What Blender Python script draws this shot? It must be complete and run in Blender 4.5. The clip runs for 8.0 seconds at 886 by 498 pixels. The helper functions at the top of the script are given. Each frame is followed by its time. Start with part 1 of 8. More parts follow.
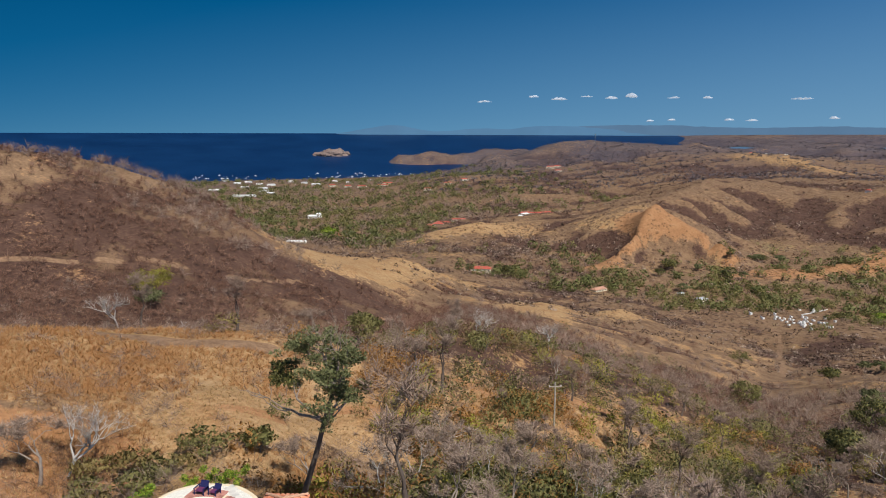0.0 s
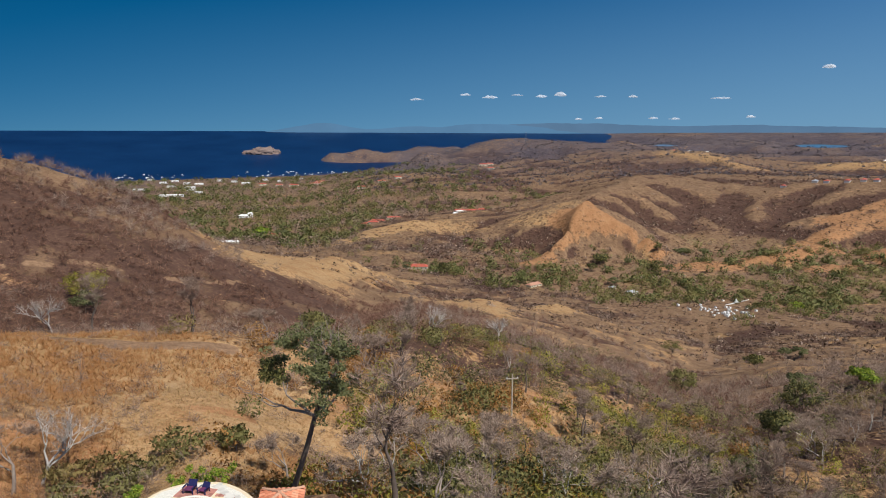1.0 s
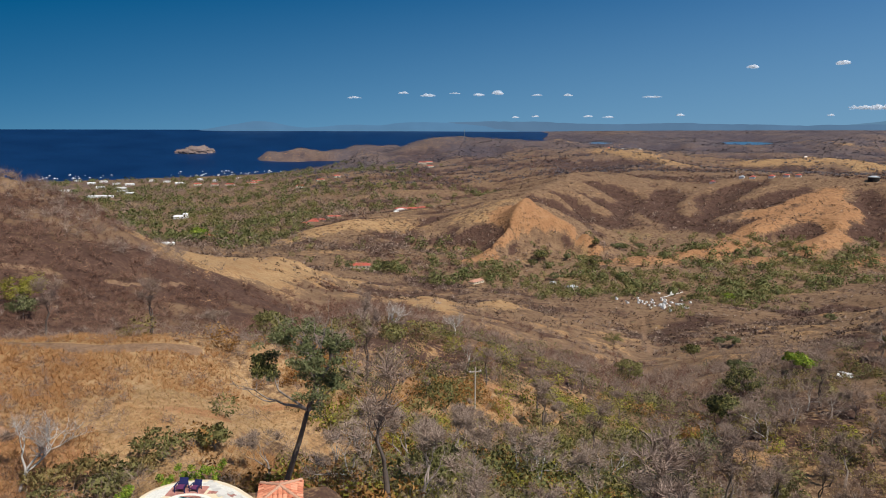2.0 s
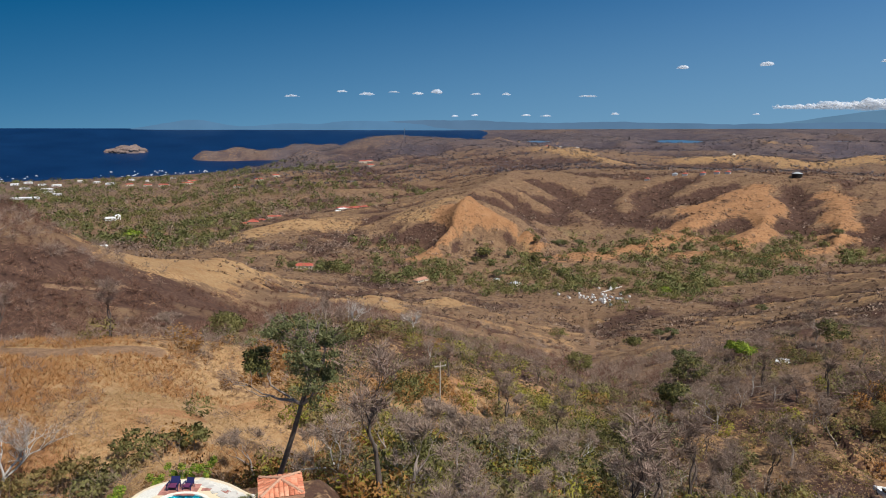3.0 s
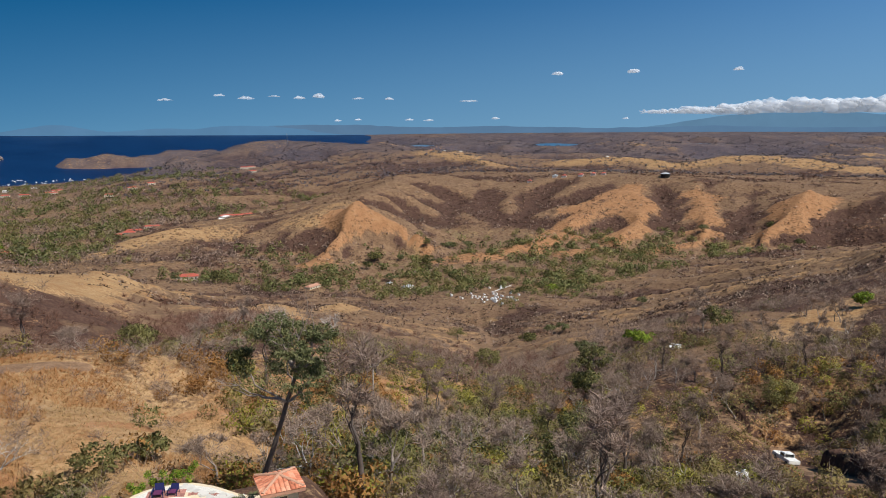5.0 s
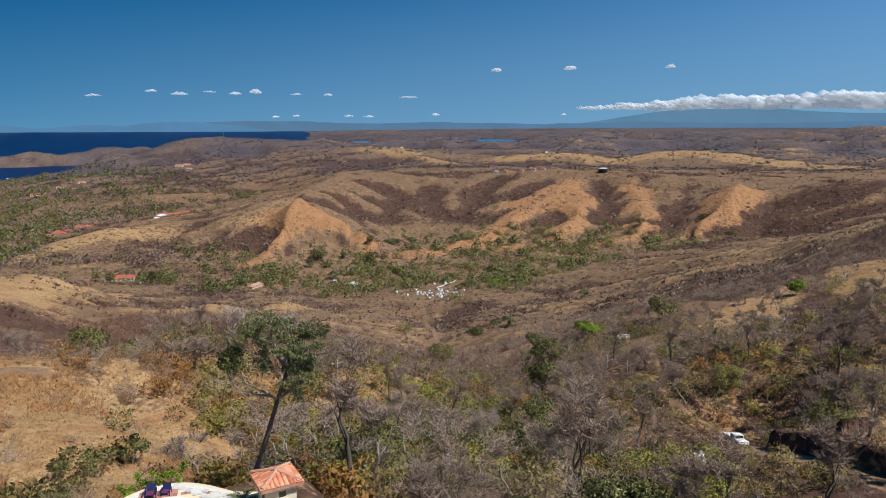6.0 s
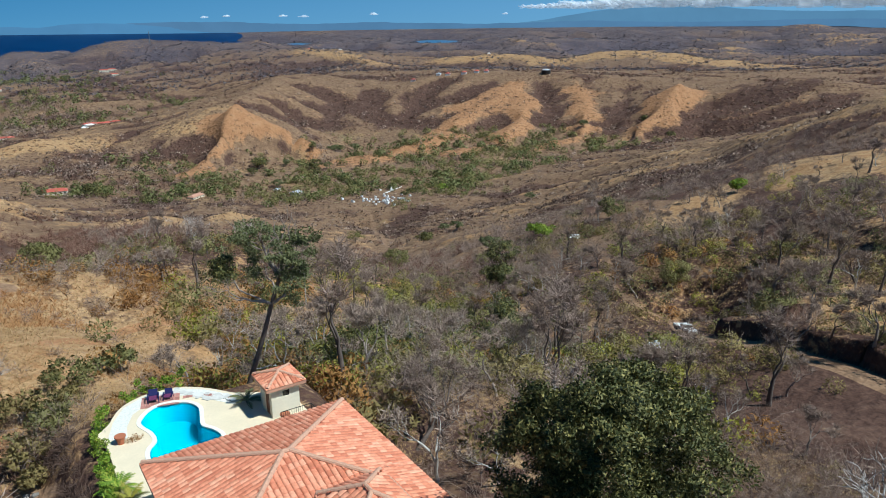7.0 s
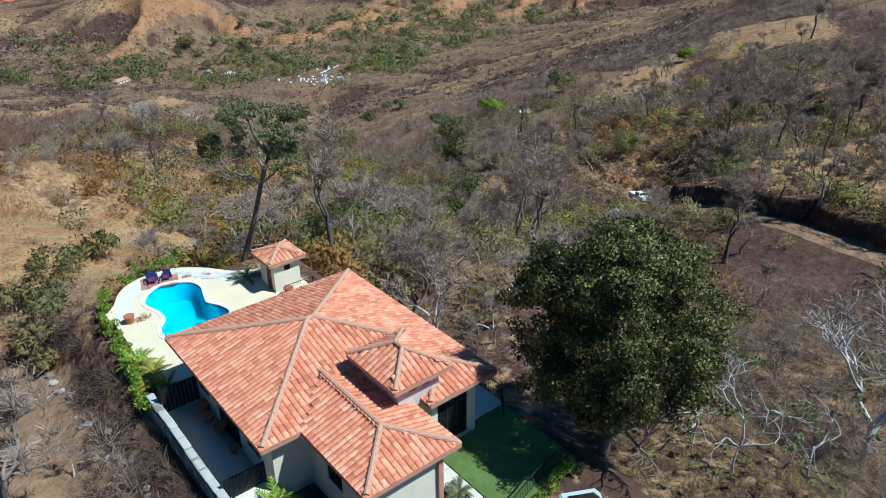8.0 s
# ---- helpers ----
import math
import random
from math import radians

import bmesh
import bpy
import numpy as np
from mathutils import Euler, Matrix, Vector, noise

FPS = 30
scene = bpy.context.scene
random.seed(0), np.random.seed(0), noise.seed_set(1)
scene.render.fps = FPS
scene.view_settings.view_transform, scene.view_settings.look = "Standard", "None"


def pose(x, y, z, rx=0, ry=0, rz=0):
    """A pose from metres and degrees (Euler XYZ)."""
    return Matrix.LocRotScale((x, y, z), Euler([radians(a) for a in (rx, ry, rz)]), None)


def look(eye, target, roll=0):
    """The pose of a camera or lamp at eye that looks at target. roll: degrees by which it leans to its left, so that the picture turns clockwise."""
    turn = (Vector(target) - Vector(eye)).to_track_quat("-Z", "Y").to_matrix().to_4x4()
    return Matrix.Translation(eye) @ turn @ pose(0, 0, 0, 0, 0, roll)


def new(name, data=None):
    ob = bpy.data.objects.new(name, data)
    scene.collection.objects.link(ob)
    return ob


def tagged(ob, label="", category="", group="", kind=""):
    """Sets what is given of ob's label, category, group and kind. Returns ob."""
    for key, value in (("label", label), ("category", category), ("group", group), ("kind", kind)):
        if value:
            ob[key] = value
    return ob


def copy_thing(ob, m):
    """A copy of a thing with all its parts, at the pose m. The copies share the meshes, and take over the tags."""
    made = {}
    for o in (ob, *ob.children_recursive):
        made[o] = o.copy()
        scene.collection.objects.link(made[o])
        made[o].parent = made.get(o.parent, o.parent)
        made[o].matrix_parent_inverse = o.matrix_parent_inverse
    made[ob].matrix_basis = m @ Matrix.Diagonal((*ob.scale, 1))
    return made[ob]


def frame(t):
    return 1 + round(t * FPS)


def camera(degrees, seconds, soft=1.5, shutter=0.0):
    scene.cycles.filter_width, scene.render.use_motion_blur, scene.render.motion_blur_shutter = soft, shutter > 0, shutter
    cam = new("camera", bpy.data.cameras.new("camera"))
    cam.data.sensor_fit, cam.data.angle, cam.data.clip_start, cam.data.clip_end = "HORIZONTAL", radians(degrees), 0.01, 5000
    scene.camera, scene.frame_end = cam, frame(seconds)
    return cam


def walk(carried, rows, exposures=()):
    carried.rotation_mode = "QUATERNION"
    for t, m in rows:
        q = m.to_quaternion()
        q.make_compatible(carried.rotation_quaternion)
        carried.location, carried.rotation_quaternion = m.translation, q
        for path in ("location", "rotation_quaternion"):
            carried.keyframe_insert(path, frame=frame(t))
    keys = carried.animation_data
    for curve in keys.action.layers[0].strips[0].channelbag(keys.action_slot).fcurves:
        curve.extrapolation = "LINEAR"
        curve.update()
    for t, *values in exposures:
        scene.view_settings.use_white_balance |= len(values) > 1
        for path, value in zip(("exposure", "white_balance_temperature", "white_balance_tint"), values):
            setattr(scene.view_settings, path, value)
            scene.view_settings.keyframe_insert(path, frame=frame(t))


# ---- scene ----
cam = camera(63.8, 8.0, soft=0.95)
# time, eye, target, roll
PATH = [
    (0, (1.208, -2.355, 23.516), (1.422, -0.394, 23.187), 0.2),
    (0.5, (-0.528, -2.908, 23.617), (-0.223, -0.96, 23.286), 0.2),
    (1, (-2.328, -3.385, 23.631), (-1.93, -1.454, 23.297), 0.25),
    (1.5, (-4.016, -3.761, 23.624), (-3.535, -1.849, 23.288), 0.2),
    (3, (-9.154, -4.024, 23.426), (-8.436, -2.189, 23.085), 0.2),
    (3.5, (-10.79, -4.115, 23.358), (-9.999, -2.31, 23.018), 0.1),
    (4, (-12.333, -3.909, 23.198), (-11.472, -2.135, 22.86), 0.1),
    (4.5, (-13.95, -3.65, 23.169), (-13.018, -1.913, 22.831), 0.0),
    (6, (-18.959, -2.932, 23.412), (-17.818, -1.325, 23.073), -0.1),
    (6.5, (-20.408, -2.586, 23.593), (-19.216, -1.038, 23.165), -0.2),
    (7, (-22.016, -2.042, 23.57), (-20.789, -0.579, 22.973), -0.4),
    (7.5, (-23.735, -1.454, 23.526), (-22.486, -0.091, 22.762), -0.5),
    (8, (-25.375, -0.772, 23.493), (-24.116, 0.49, 22.585), -0.7),
]
walk(cam, [(t, look(eye, target, roll)) for t, eye, target, roll in PATH],
     [(0, 0.06, 6600, 9), (4.5, 0.06, 6550, 9), (6, 0.1, 6250, 6), (6.5, 0.12, 6000, 3), (7, 0.18, 5600, -2), (8, 0.24, 5250, -4)])

# ---- daylight ----
SUN_AZ, SUN_EL = 154.0, 54.0
world = bpy.data.worlds.new("sky")
scene.world = world
world.use_nodes = True
wn = world.node_tree.nodes
sky = wn.new("ShaderNodeTexSky")
sky.sky_type = 'NISHITA'
sky.sun_disc = False
sky.sun_elevation, sky.sun_rotation = radians(SUN_EL), radians(SUN_AZ)
sky.altitude, sky.air_density, sky.dust_density, sky.ozone_density = 1200.0, 1.0, 0.0, 3.0
# the clear dry-season sky keeps its blue down to the horizon
coord, lift = wn.new("ShaderNodeTexCoord"), wn.new("ShaderNodeVectorMath")
lift.operation = 'ADD'
lift.inputs[1].default_value = (0.0, 0.0, 0.15)
world.node_tree.links.new(coord.outputs["Generated"], lift.inputs[0])
world.node_tree.links.new(lift.outputs["Vector"], sky.inputs["Vector"])
deep = wn.new("ShaderNodeHueSaturation")
deep.inputs["Saturation"].default_value, deep.inputs["Hue"].default_value = 1.45, 0.495
world.node_tree.links.new(sky.outputs["Color"], deep.inputs["Color"])
# the whole sky is brighter and paler towards the sun's side, where the morning haze lies over the land
side, gain, power = wn.new("ShaderNodeVectorMath"), wn.new("ShaderNodeMath"), wn.new("ShaderNodeMath")
side.operation, gain.operation, power.operation = 'DOT_PRODUCT', 'MULTIPLY_ADD', 'POWER'
side.inputs[1].default_value = (math.sin(radians(112)), math.cos(radians(112)), 0.0)
gain.inputs[1].default_value, gain.inputs[2].default_value = 0.85, 0.18
power.inputs[0].default_value = 2.0
pale, bright = wn.new("ShaderNodeMath"), wn.new("ShaderNodeMixRGB")
pale.operation = 'MULTIPLY_ADD'
pale.inputs[1].default_value, pale.inputs[2].default_value = -0.22, 1.36
bright.blend_type = 'MULTIPLY'
bright.inputs[0].default_value = 1.0
link = world.node_tree.links.new
link(coord.outputs["Generated"], side.inputs[0])
link(side.outputs["Value"], gain.inputs[0])
link(gain.outputs[0], power.inputs[1])
link(side.outputs["Value"], pale.inputs[0])
link(pale.outputs[0], deep.inputs["Saturation"])
link(deep.outputs["Color"], bright.inputs[1])
link(power.outputs[0], bright.inputs[2])
low, veil = wn.new("ShaderNodeSeparateXYZ"), wn.new("ShaderNodeMixRGB")
band, east, thick_air = wn.new("ShaderNodeMath"), wn.new("ShaderNodeMath"), wn.new("ShaderNodeMath")
band.operation, east.operation, thick_air.operation = 'MULTIPLY_ADD', 'MULTIPLY_ADD', 'MULTIPLY'
band.use_clamp = east.use_clamp = True
band.inputs[1].default_value, band.inputs[2].default_value = -4.5, 0.75
east.inputs[1].default_value, east.inputs[2].default_value = 0.55, 0.45
link(coord.outputs["Generated"], low.inputs[0])
link(low.outputs["Z"], band.inputs[0])
link(side.outputs["Value"], east.inputs[0])
link(band.outputs[0], thick_air.inputs[0])
link(east.outputs[0], thick_air.inputs[1])
link(thick_air.outputs[0], veil.inputs[0])
link(bright.outputs[0], veil.inputs[1])
veil.inputs[2].default_value = (2.6, 4.6, 6.4, 1.0)
link(veil.outputs[0], wn["Background"].inputs["Color"])
wn["Background"].inputs["Strength"].default_value = 0.066
sun = new("sun", bpy.data.lights.new("sun", "SUN"))
sun.data.energy, sun.data.angle, sun.data.color = 5.0, radians(0.53), (1.0, 0.955, 0.89)
sun.matrix_world = look((math.sin(radians(SUN_AZ)) * math.cos(radians(SUN_EL)) * 100, math.cos(radians(SUN_AZ)) * math.cos(radians(SUN_EL)) * 100,
                         math.sin(radians(SUN_EL)) * 100), (0, 0, 0))
scene.view_settings.exposure = 0.0

# ---- materials ----
def nodes_of(name):
    m = bpy.data.materials.new(name)
    m.use_nodes = True
    nt = m.node_tree
    return m, nt, nt.nodes["Principled BSDF"]


def noise_tex(nt, scale, detail=4.0, rough=0.55, vec=None, kind="Fac"):
    n = nt.nodes.new("ShaderNodeTexNoise")
    n.inputs["Scale"].default_value = scale
    n.inputs["Detail"].default_value = detail
    n.inputs["Roughness"].default_value = rough
    if vec is not None:
        nt.links.new(vec, n.inputs["Vector"])
    return n.outputs[kind]


def ramp(nt, fac, stops):
    r = nt.nodes.new("ShaderNodeValToRGB")
    e = r.color_ramp.elements
    while len(e) < len(stops):
        e.new(0.5)
    for k, (p, c) in enumerate(stops):
        e[k].position = p
        e[k].color = (*c, 1.0)
    nt.links.new(fac, r.inputs["Fac"])
    return r.outputs["Color"]


def mix(nt, fac, a, b, mode='MIX'):
    n = nt.nodes.new("ShaderNodeMix")
    n.data_type = 'RGBA'
    n.blend_type = mode
    for sock, v in ((n.inputs[0], fac), (n.inputs[6], a), (n.inputs[7], b)):
        if isinstance(v, (int, float)):
            sock.default_value = v
        elif isinstance(v, tuple):
            sock.default_value = (*v, 1.0)
        else:
            nt.links.new(v, sock)
    return n.outputs[2]


def mth(nt, op, a, b=0.0, clamp=False):
    n = nt.nodes.new("ShaderNodeMath")
    n.operation = op
    n.use_clamp = clamp
    for sock, v in ((n.inputs[0], a), (n.inputs[1], b)):
        if isinstance(v, (int, float)):
            sock.default_value = v
        else:
            nt.links.new(v, sock)
    return n.outputs[0]


def bump(nt, bsdf, height, strength=0.4, distance=0.05):
    b = nt.nodes.new("ShaderNodeBump")
    b.inputs["Strength"].default_value = strength
    b.inputs["Distance"].default_value = distance
    nt.links.new(height, b.inputs["Height"])
    nt.links.new(b.outputs["Normal"], bsdf.inputs["Normal"])


def place_vec(nt):
    return nt.nodes.new("ShaderNodeNewGeometry").outputs["Position"]


def object_vec(nt):
    return nt.nodes.new("ShaderNodeTexCoord").outputs["Object"]


def plain(name, colour, rough=0.7, metal=0.0, vary=0.25, scale=3.0, spec=0.3, random_piece=0.0, bump_h=0.0):
    """A surface of one colour with two scales of variation."""
    m, nt, b = nodes_of(name)
    v = object_vec(nt)
    big = noise_tex(nt, scale, 3, 0.5, v)
    fine = noise_tex(nt, scale * 9, 3, 0.6, v)
    f = mth(nt, 'ADD', mth(nt, 'MULTIPLY', big, 0.6), mth(nt, 'MULTIPLY', fine, 0.4))
    if random_piece:
        r = nt.nodes.new("ShaderNodeObjectInfo").outputs["Random"]
        f = mth(nt, 'ADD', f, mth(nt, 'MULTIPLY', mth(nt, 'SUBTRACT', r, 0.5), random_piece))
    lo = tuple(c * (1 - vary) for c in colour)
    hi = tuple(min(1, c * (1 + vary)) for c in colour)
    nt.links.new(ramp(nt, f, [(0.25, lo), (0.75, hi)]), b.inputs["Base Color"])
    b.inputs["Roughness"].default_value = rough
    b.inputs["Metallic"].default_value = metal
    b.inputs["Specular IOR Level"].default_value = spec
    if bump_h:
        bump(nt, b, fine, 0.5, bump_h)
    return m


def make_ground():
    m, nt, b = nodes_of("dry_hillside")
    p = place_vec(nt)
    att = nt.nodes.new("ShaderNodeVertexColor")
    att.layer_name = "cover"
    sep = nt.nodes.new("ShaderNodeSeparateColor")
    nt.links.new(att.outputs["Color"], sep.inputs["Color"])
    road = att.outputs["Alpha"]
    n_wide = noise_tex(nt, 0.012, 5, 0.6, p)
    n_mid = noise_tex(nt, 0.09, 5, 0.65, p)
    n_fine = noise_tex(nt, 0.9, 4, 0.7, p)
    n_tiny = noise_tex(nt, 6.0, 3, 0.7, p)
    scrub = ramp(nt, mth(nt, 'ADD', mth(nt, 'MULTIPLY', n_mid, 0.55), mth(nt, 'MULTIPLY', n_fine, 0.45)),
                 [(0.30, (0.085, 0.050, 0.030)), (0.44, (0.185, 0.112, 0.066)), (0.58, (0.285, 0.180, 0.105)), (0.75, (0.40, 0.275, 0.165))])
    litter = ramp(nt, mth(nt, 'ADD', mth(nt, 'MULTIPLY', n_mid, 0.45), mth(nt, 'MULTIPLY', n_fine, 0.55)), [(0.30, (0.040, 0.022, 0.016)), (0.5, (0.094, 0.052, 0.038)), (0.7, (0.175, 0.105, 0.072))])
    # woodland colour of the farthest hills, with distance haze mixed into it
    hazed_wood = ramp(nt, mth(nt, 'ADD', mth(nt, 'MULTIPLY', n_mid, 0.6), mth(nt, 'MULTIPLY', n_wide, 0.4)), [(0.3, (0.042, 0.040, 0.054)), (0.5, (0.088, 0.080, 0.100)), (0.7, (0.172, 0.146, 0.148))])
    att2 = nt.nodes.new("ShaderNodeVertexColor")
    att2.layer_name = "brush"
    sep2 = nt.nodes.new("ShaderNodeSeparateColor")
    nt.links.new(att2.outputs["Color"], sep2.inputs["Color"])
    straw = ramp(nt, mth(nt, 'ADD', mth(nt, 'MULTIPLY', n_fine, 0.6), mth(nt, 'MULTIPLY', n_tiny, 0.4)),
                 [(0.28, (0.19, 0.106, 0.044)), (0.48, (0.395, 0.243, 0.118)), (0.72, (0.55, 0.385, 0.215))])
    soil = ramp(nt, mth(nt, 'ADD', mth(nt, 'MULTIPLY', n_mid, 0.5), mth(nt, 'MULTIPLY', n_fine, 0.5)),
                [(0.3, (0.19, 0.090, 0.044)), (0.5, (0.37, 0.190, 0.090)), (0.75, (0.47, 0.290, 0.155))])
    straw = mix(nt, mth(nt, 'MULTIPLY', mth(nt, 'SUBTRACT', n_mid, 0.46), 3.2, True), straw, ramp(nt, n_fine, [(0.3, (0.20, 0.085, 0.032)), (0.5, (0.33, 0.165, 0.068)), (0.72, (0.44, 0.27, 0.13))]))
    green = ramp(nt, mth(nt, 'ADD', mth(nt, 'MULTIPLY', n_mid, 0.5), mth(nt, 'MULTIPLY', n_fine, 0.5)),
                 [(0.3, (0.075, 0.075, 0.034)), (0.5, (0.15, 0.13, 0.062)), (0.68, (0.28, 0.21, 0.11))])
    dirt = ramp(nt, n_fine, [(0.3, (0.18, 0.105, 0.062)), (0.7, (0.34, 0.215, 0.130))])

    def soft(chan, spread=0.5):
        wob = mth(nt, 'SUBTRACT', mth(nt, 'ADD', mth(nt, 'MULTIPLY', n_mid, 0.6), mth(nt, 'MULTIPLY', n_fine, 0.4)), 0.5)
        v = mth(nt, 'ADD', chan, mth(nt, 'MULTIPLY', wob, spread * 3.4))
        return mth(nt, 'MULTIPLY', mth(nt, 'SUBTRACT', v, 0.38), 5.0, True)
    scrub = mix(nt, soft(sep2.outputs["Red"], 0.7), scrub, litter)
    scrub = mix(nt, mth(nt, 'MULTIPLY', sep2.outputs["Green"], 0.85), scrub, hazed_wood)
    c = mix(nt, soft(sep.outputs["Red"], 0.8), scrub, straw)
    c = mix(nt, soft(sep.outputs["Blue"], 0.75), c, soil)
    c = mix(nt, soft(sep.outputs["Green"], 0.8), c, green)
    c = mix(nt, soft(road, 0.12), c, dirt)
    # low thorn bushes too small and far to stand as meshes, dotted over the far slopes
    cell = nt.nodes.new("ShaderNodeTexVoronoi")
    cell.inputs["Scale"].default_value = 0.17
    nt.links.new(p, cell.inputs["Vector"])
    dots = mth(nt, 'MULTIPLY', mth(nt, 'SUBTRACT', mth(nt, 'ADD', mth(nt, 'MULTIPLY', n_mid, 0.75), mth(nt, 'MULTIPLY', n_wide, 0.35)), mth(nt, 'MULTIPLY', cell.outputs["Distance"], 0.55)), 1.0)
    dots = mth(nt, 'MULTIPLY', mth(nt, 'SUBTRACT', dots, 0.34), 7.0, True)
    c = mix(nt, mth(nt, 'MULTIPLY', mth(nt, 'MULTIPLY', dots, sep2.outputs["Blue"]), mth(nt, 'SUBTRACT', 0.88, mth(nt, 'MULTIPLY', sep.outputs["Blue"], 0.5))), c, litter)
    c = mix(nt, 0.35, c, ramp(nt, n_wide, [(0.3, (0.55, 0.52, 0.52)), (0.7, (1, 1, 1))]), 'MULTIPLY')
    nt.links.new(c, b.inputs["Base Color"])
    b.inputs["Roughness"].default_value = 0.95
    b.inputs["Specular IOR Level"].default_value = 0.1
    bump(nt, b, mth(nt, 'ADD', mth(nt, 'ADD', mth(nt, 'MULTIPLY', n_fine, 0.5), mth(nt, 'MULTIPLY', n_mid, 4.0)), mth(nt, 'MULTIPLY', mth(nt, 'MULTIPLY', dots, sep2.outputs["Blue"]), 3.0)), 0.7, 0.8)
    return m


def make_sea():
    m, nt, b = nodes_of("sea_water")
    p = place_vec(nt)
    n1 = noise_tex(nt, 0.004, 5, 0.6, p)
    nt.links.new(ramp(nt, n1, [(0.3, (0.002, 0.016, 0.060)), (0.7, (0.004, 0.026, 0.085))]), b.inputs["Base Color"])
    b.inputs["Roughness"].default_value = 0.45
    b.inputs["Specular IOR Level"].default_value = 0.15
    bump(nt, b, noise_tex(nt, 0.15, 4, 0.6, p), 0.4, 1.0)
    return m


GROUND, SEA = make_ground(), make_sea()
# far water, its blue lightened for the haze in between
GULF = plain("shallow_gulf_water", (0.035, 0.120, 0.215), 0.5, vary=0.2, scale=0.004, spec=0.2)


def island_material(name, stops, rough=0.8, translucent=0.0, spec=0.2, scale=0.0, share=0.55):
    """Leaves, twigs, blades and tiles: each loose piece takes its own tone of the ramp."""
    m, nt, b = nodes_of(name)
    r = nt.nodes.new("ShaderNodeNewGeometry").outputs["Random Per Island"]
    if scale:
        n = noise_tex(nt, scale, 3, 0.6, place_vec(nt))
        r = mth(nt, 'ADD', mth(nt, 'MULTIPLY', r, share), mth(nt, 'MULTIPLY', mth(nt, 'SUBTRACT', n, 0.04 + share * 0.42), 1.55 - share), True)
    c = ramp(nt, r, stops)
    nt.links.new(c, b.inputs["Base Color"])
    b.inputs["Roughness"].default_value = rough
    b.inputs["Specular IOR Level"].default_value = spec
    if translucent:
        t = nt.nodes.new("ShaderNodeBsdfTranslucent")
        nt.links.new(c, t.inputs["Color"])
        mx = nt.nodes.new("ShaderNodeMixShader")
        mx.inputs[0].default_value = translucent
        nt.links.new(b.outputs[0], mx.inputs[1])
        nt.links.new(t.outputs[0], mx.inputs[2])
        nt.links.new(mx.outputs[0], nt.nodes["Material Output"].inputs["Surface"])
    return m


TILE_TONES = [(0.0, (0.40, 0.115, 0.065)), (0.2, (0.56, 0.19, 0.105)), (0.5, (0.70, 0.265, 0.15)), (0.8, (0.78, 0.34, 0.205)), (1.0, (0.80, 0.44, 0.29))]


def make_tile(name, source):
    m, nt, b = nodes_of(name)
    r = nt.nodes.new(source).outputs["Random" if source == "ShaderNodeObjectInfo" else "Random Per Island"]
    p = place_vec(nt)
    f = mth(nt, 'ADD', mth(nt, 'MULTIPLY', r, 0.75), mth(nt, 'MULTIPLY', noise_tex(nt, 0.8, 4, 0.6, p), 0.35))
    c = ramp(nt, f, TILE_TONES)
    dirt = ramp(nt, noise_tex(nt, 5.0, 5, 0.7, p), [(0.35, (0.62, 0.55, 0.50)), (0.6, (1, 1, 1))])
    nt.links.new(mix(nt, 0.6, c, dirt, 'MULTIPLY'), b.inputs["Base Color"])
    b.inputs["Roughness"].default_value = 0.75
    b.inputs["Specular IOR Level"].default_value = 0.25
    bump(nt, b, noise_tex(nt, 40, 3, 0.6, p), 0.3, 0.01)
    return m


TILE_PIECE, TILE_FIELD = make_tile("clay_tile", "ShaderNodeObjectInfo"), make_tile("clay_tile_field", "ShaderNodeNewGeometry")
MORTAR = plain("ridge_mortar", (0.52, 0.30, 0.20), 0.9, vary=0.35, scale=4, bump_h=0.02)
UNDERLAY = plain("roof_underlay", (0.42, 0.15, 0.085), 0.9)
STUCCO = plain("cream_stucco", (0.66, 0.60, 0.47), 0.9, vary=0.12, scale=1.2, bump_h=0.01)
STUCCO_PINK = plain("rose_stucco", (0.60, 0.50, 0.46), 0.9, vary=0.12, scale=1.5, bump_h=0.01)
FASCIA = plain("fascia_wood", (0.45, 0.24, 0.16), 0.6, vary=0.2)
SOFFIT = plain("soffit_board", (0.55, 0.45, 0.34), 0.7, vary=0.15)
GLASS_DARK = plain("dark_glass", (0.012, 0.014, 0.016), 0.06, vary=0.2, spec=0.6)
FRAME_DARK = plain("bronze_frame", (0.03, 0.026, 0.022), 0.45, 0.3)
IRON = plain("black_iron", (0.012, 0.012, 0.013), 0.5, 0.4, spec=0.4)
WOOD_DARK = plain("dark_stained_wood", (0.13, 0.055, 0.028), 0.6, vary=0.35, scale=6)
CONCRETE = plain("pale_concrete", (0.62, 0.57, 0.48), 0.9, vary=0.14, scale=0.8, bump_h=0.01)
DECK_SAND = plain("sand_deck", (0.72, 0.60, 0.42), 0.85, vary=0.1, scale=0.7, bump_h=0.008)
COPING = plain("pool_coping", (0.80, 0.76, 0.66), 0.7, vary=0.08)
FLAG = plain("flagstone", (0.60, 0.57, 0.52), 0.85, vary=0.12, scale=2, random_piece=0.5, bump_h=0.01)
GRAVEL = plain("white_gravel", (0.70, 0.67, 0.60), 0.95, vary=0.3, scale=9, bump_h=0.02)
PAVER = plain("terracotta_paver", (0.42, 0.19, 0.15), 0.85, vary=0.2, scale=3, random_piece=0.8)
STONE = plain("rubble_stone", (0.30, 0.27, 0.24), 0.95, vary=0.35, scale=3, random_piece=0.7, bump_h=0.03)
WHITEWASH = plain("whitewashed_cap", (0.46, 0.445, 0.41), 0.9, vary=0.12, scale=2, bump_h=0.02)
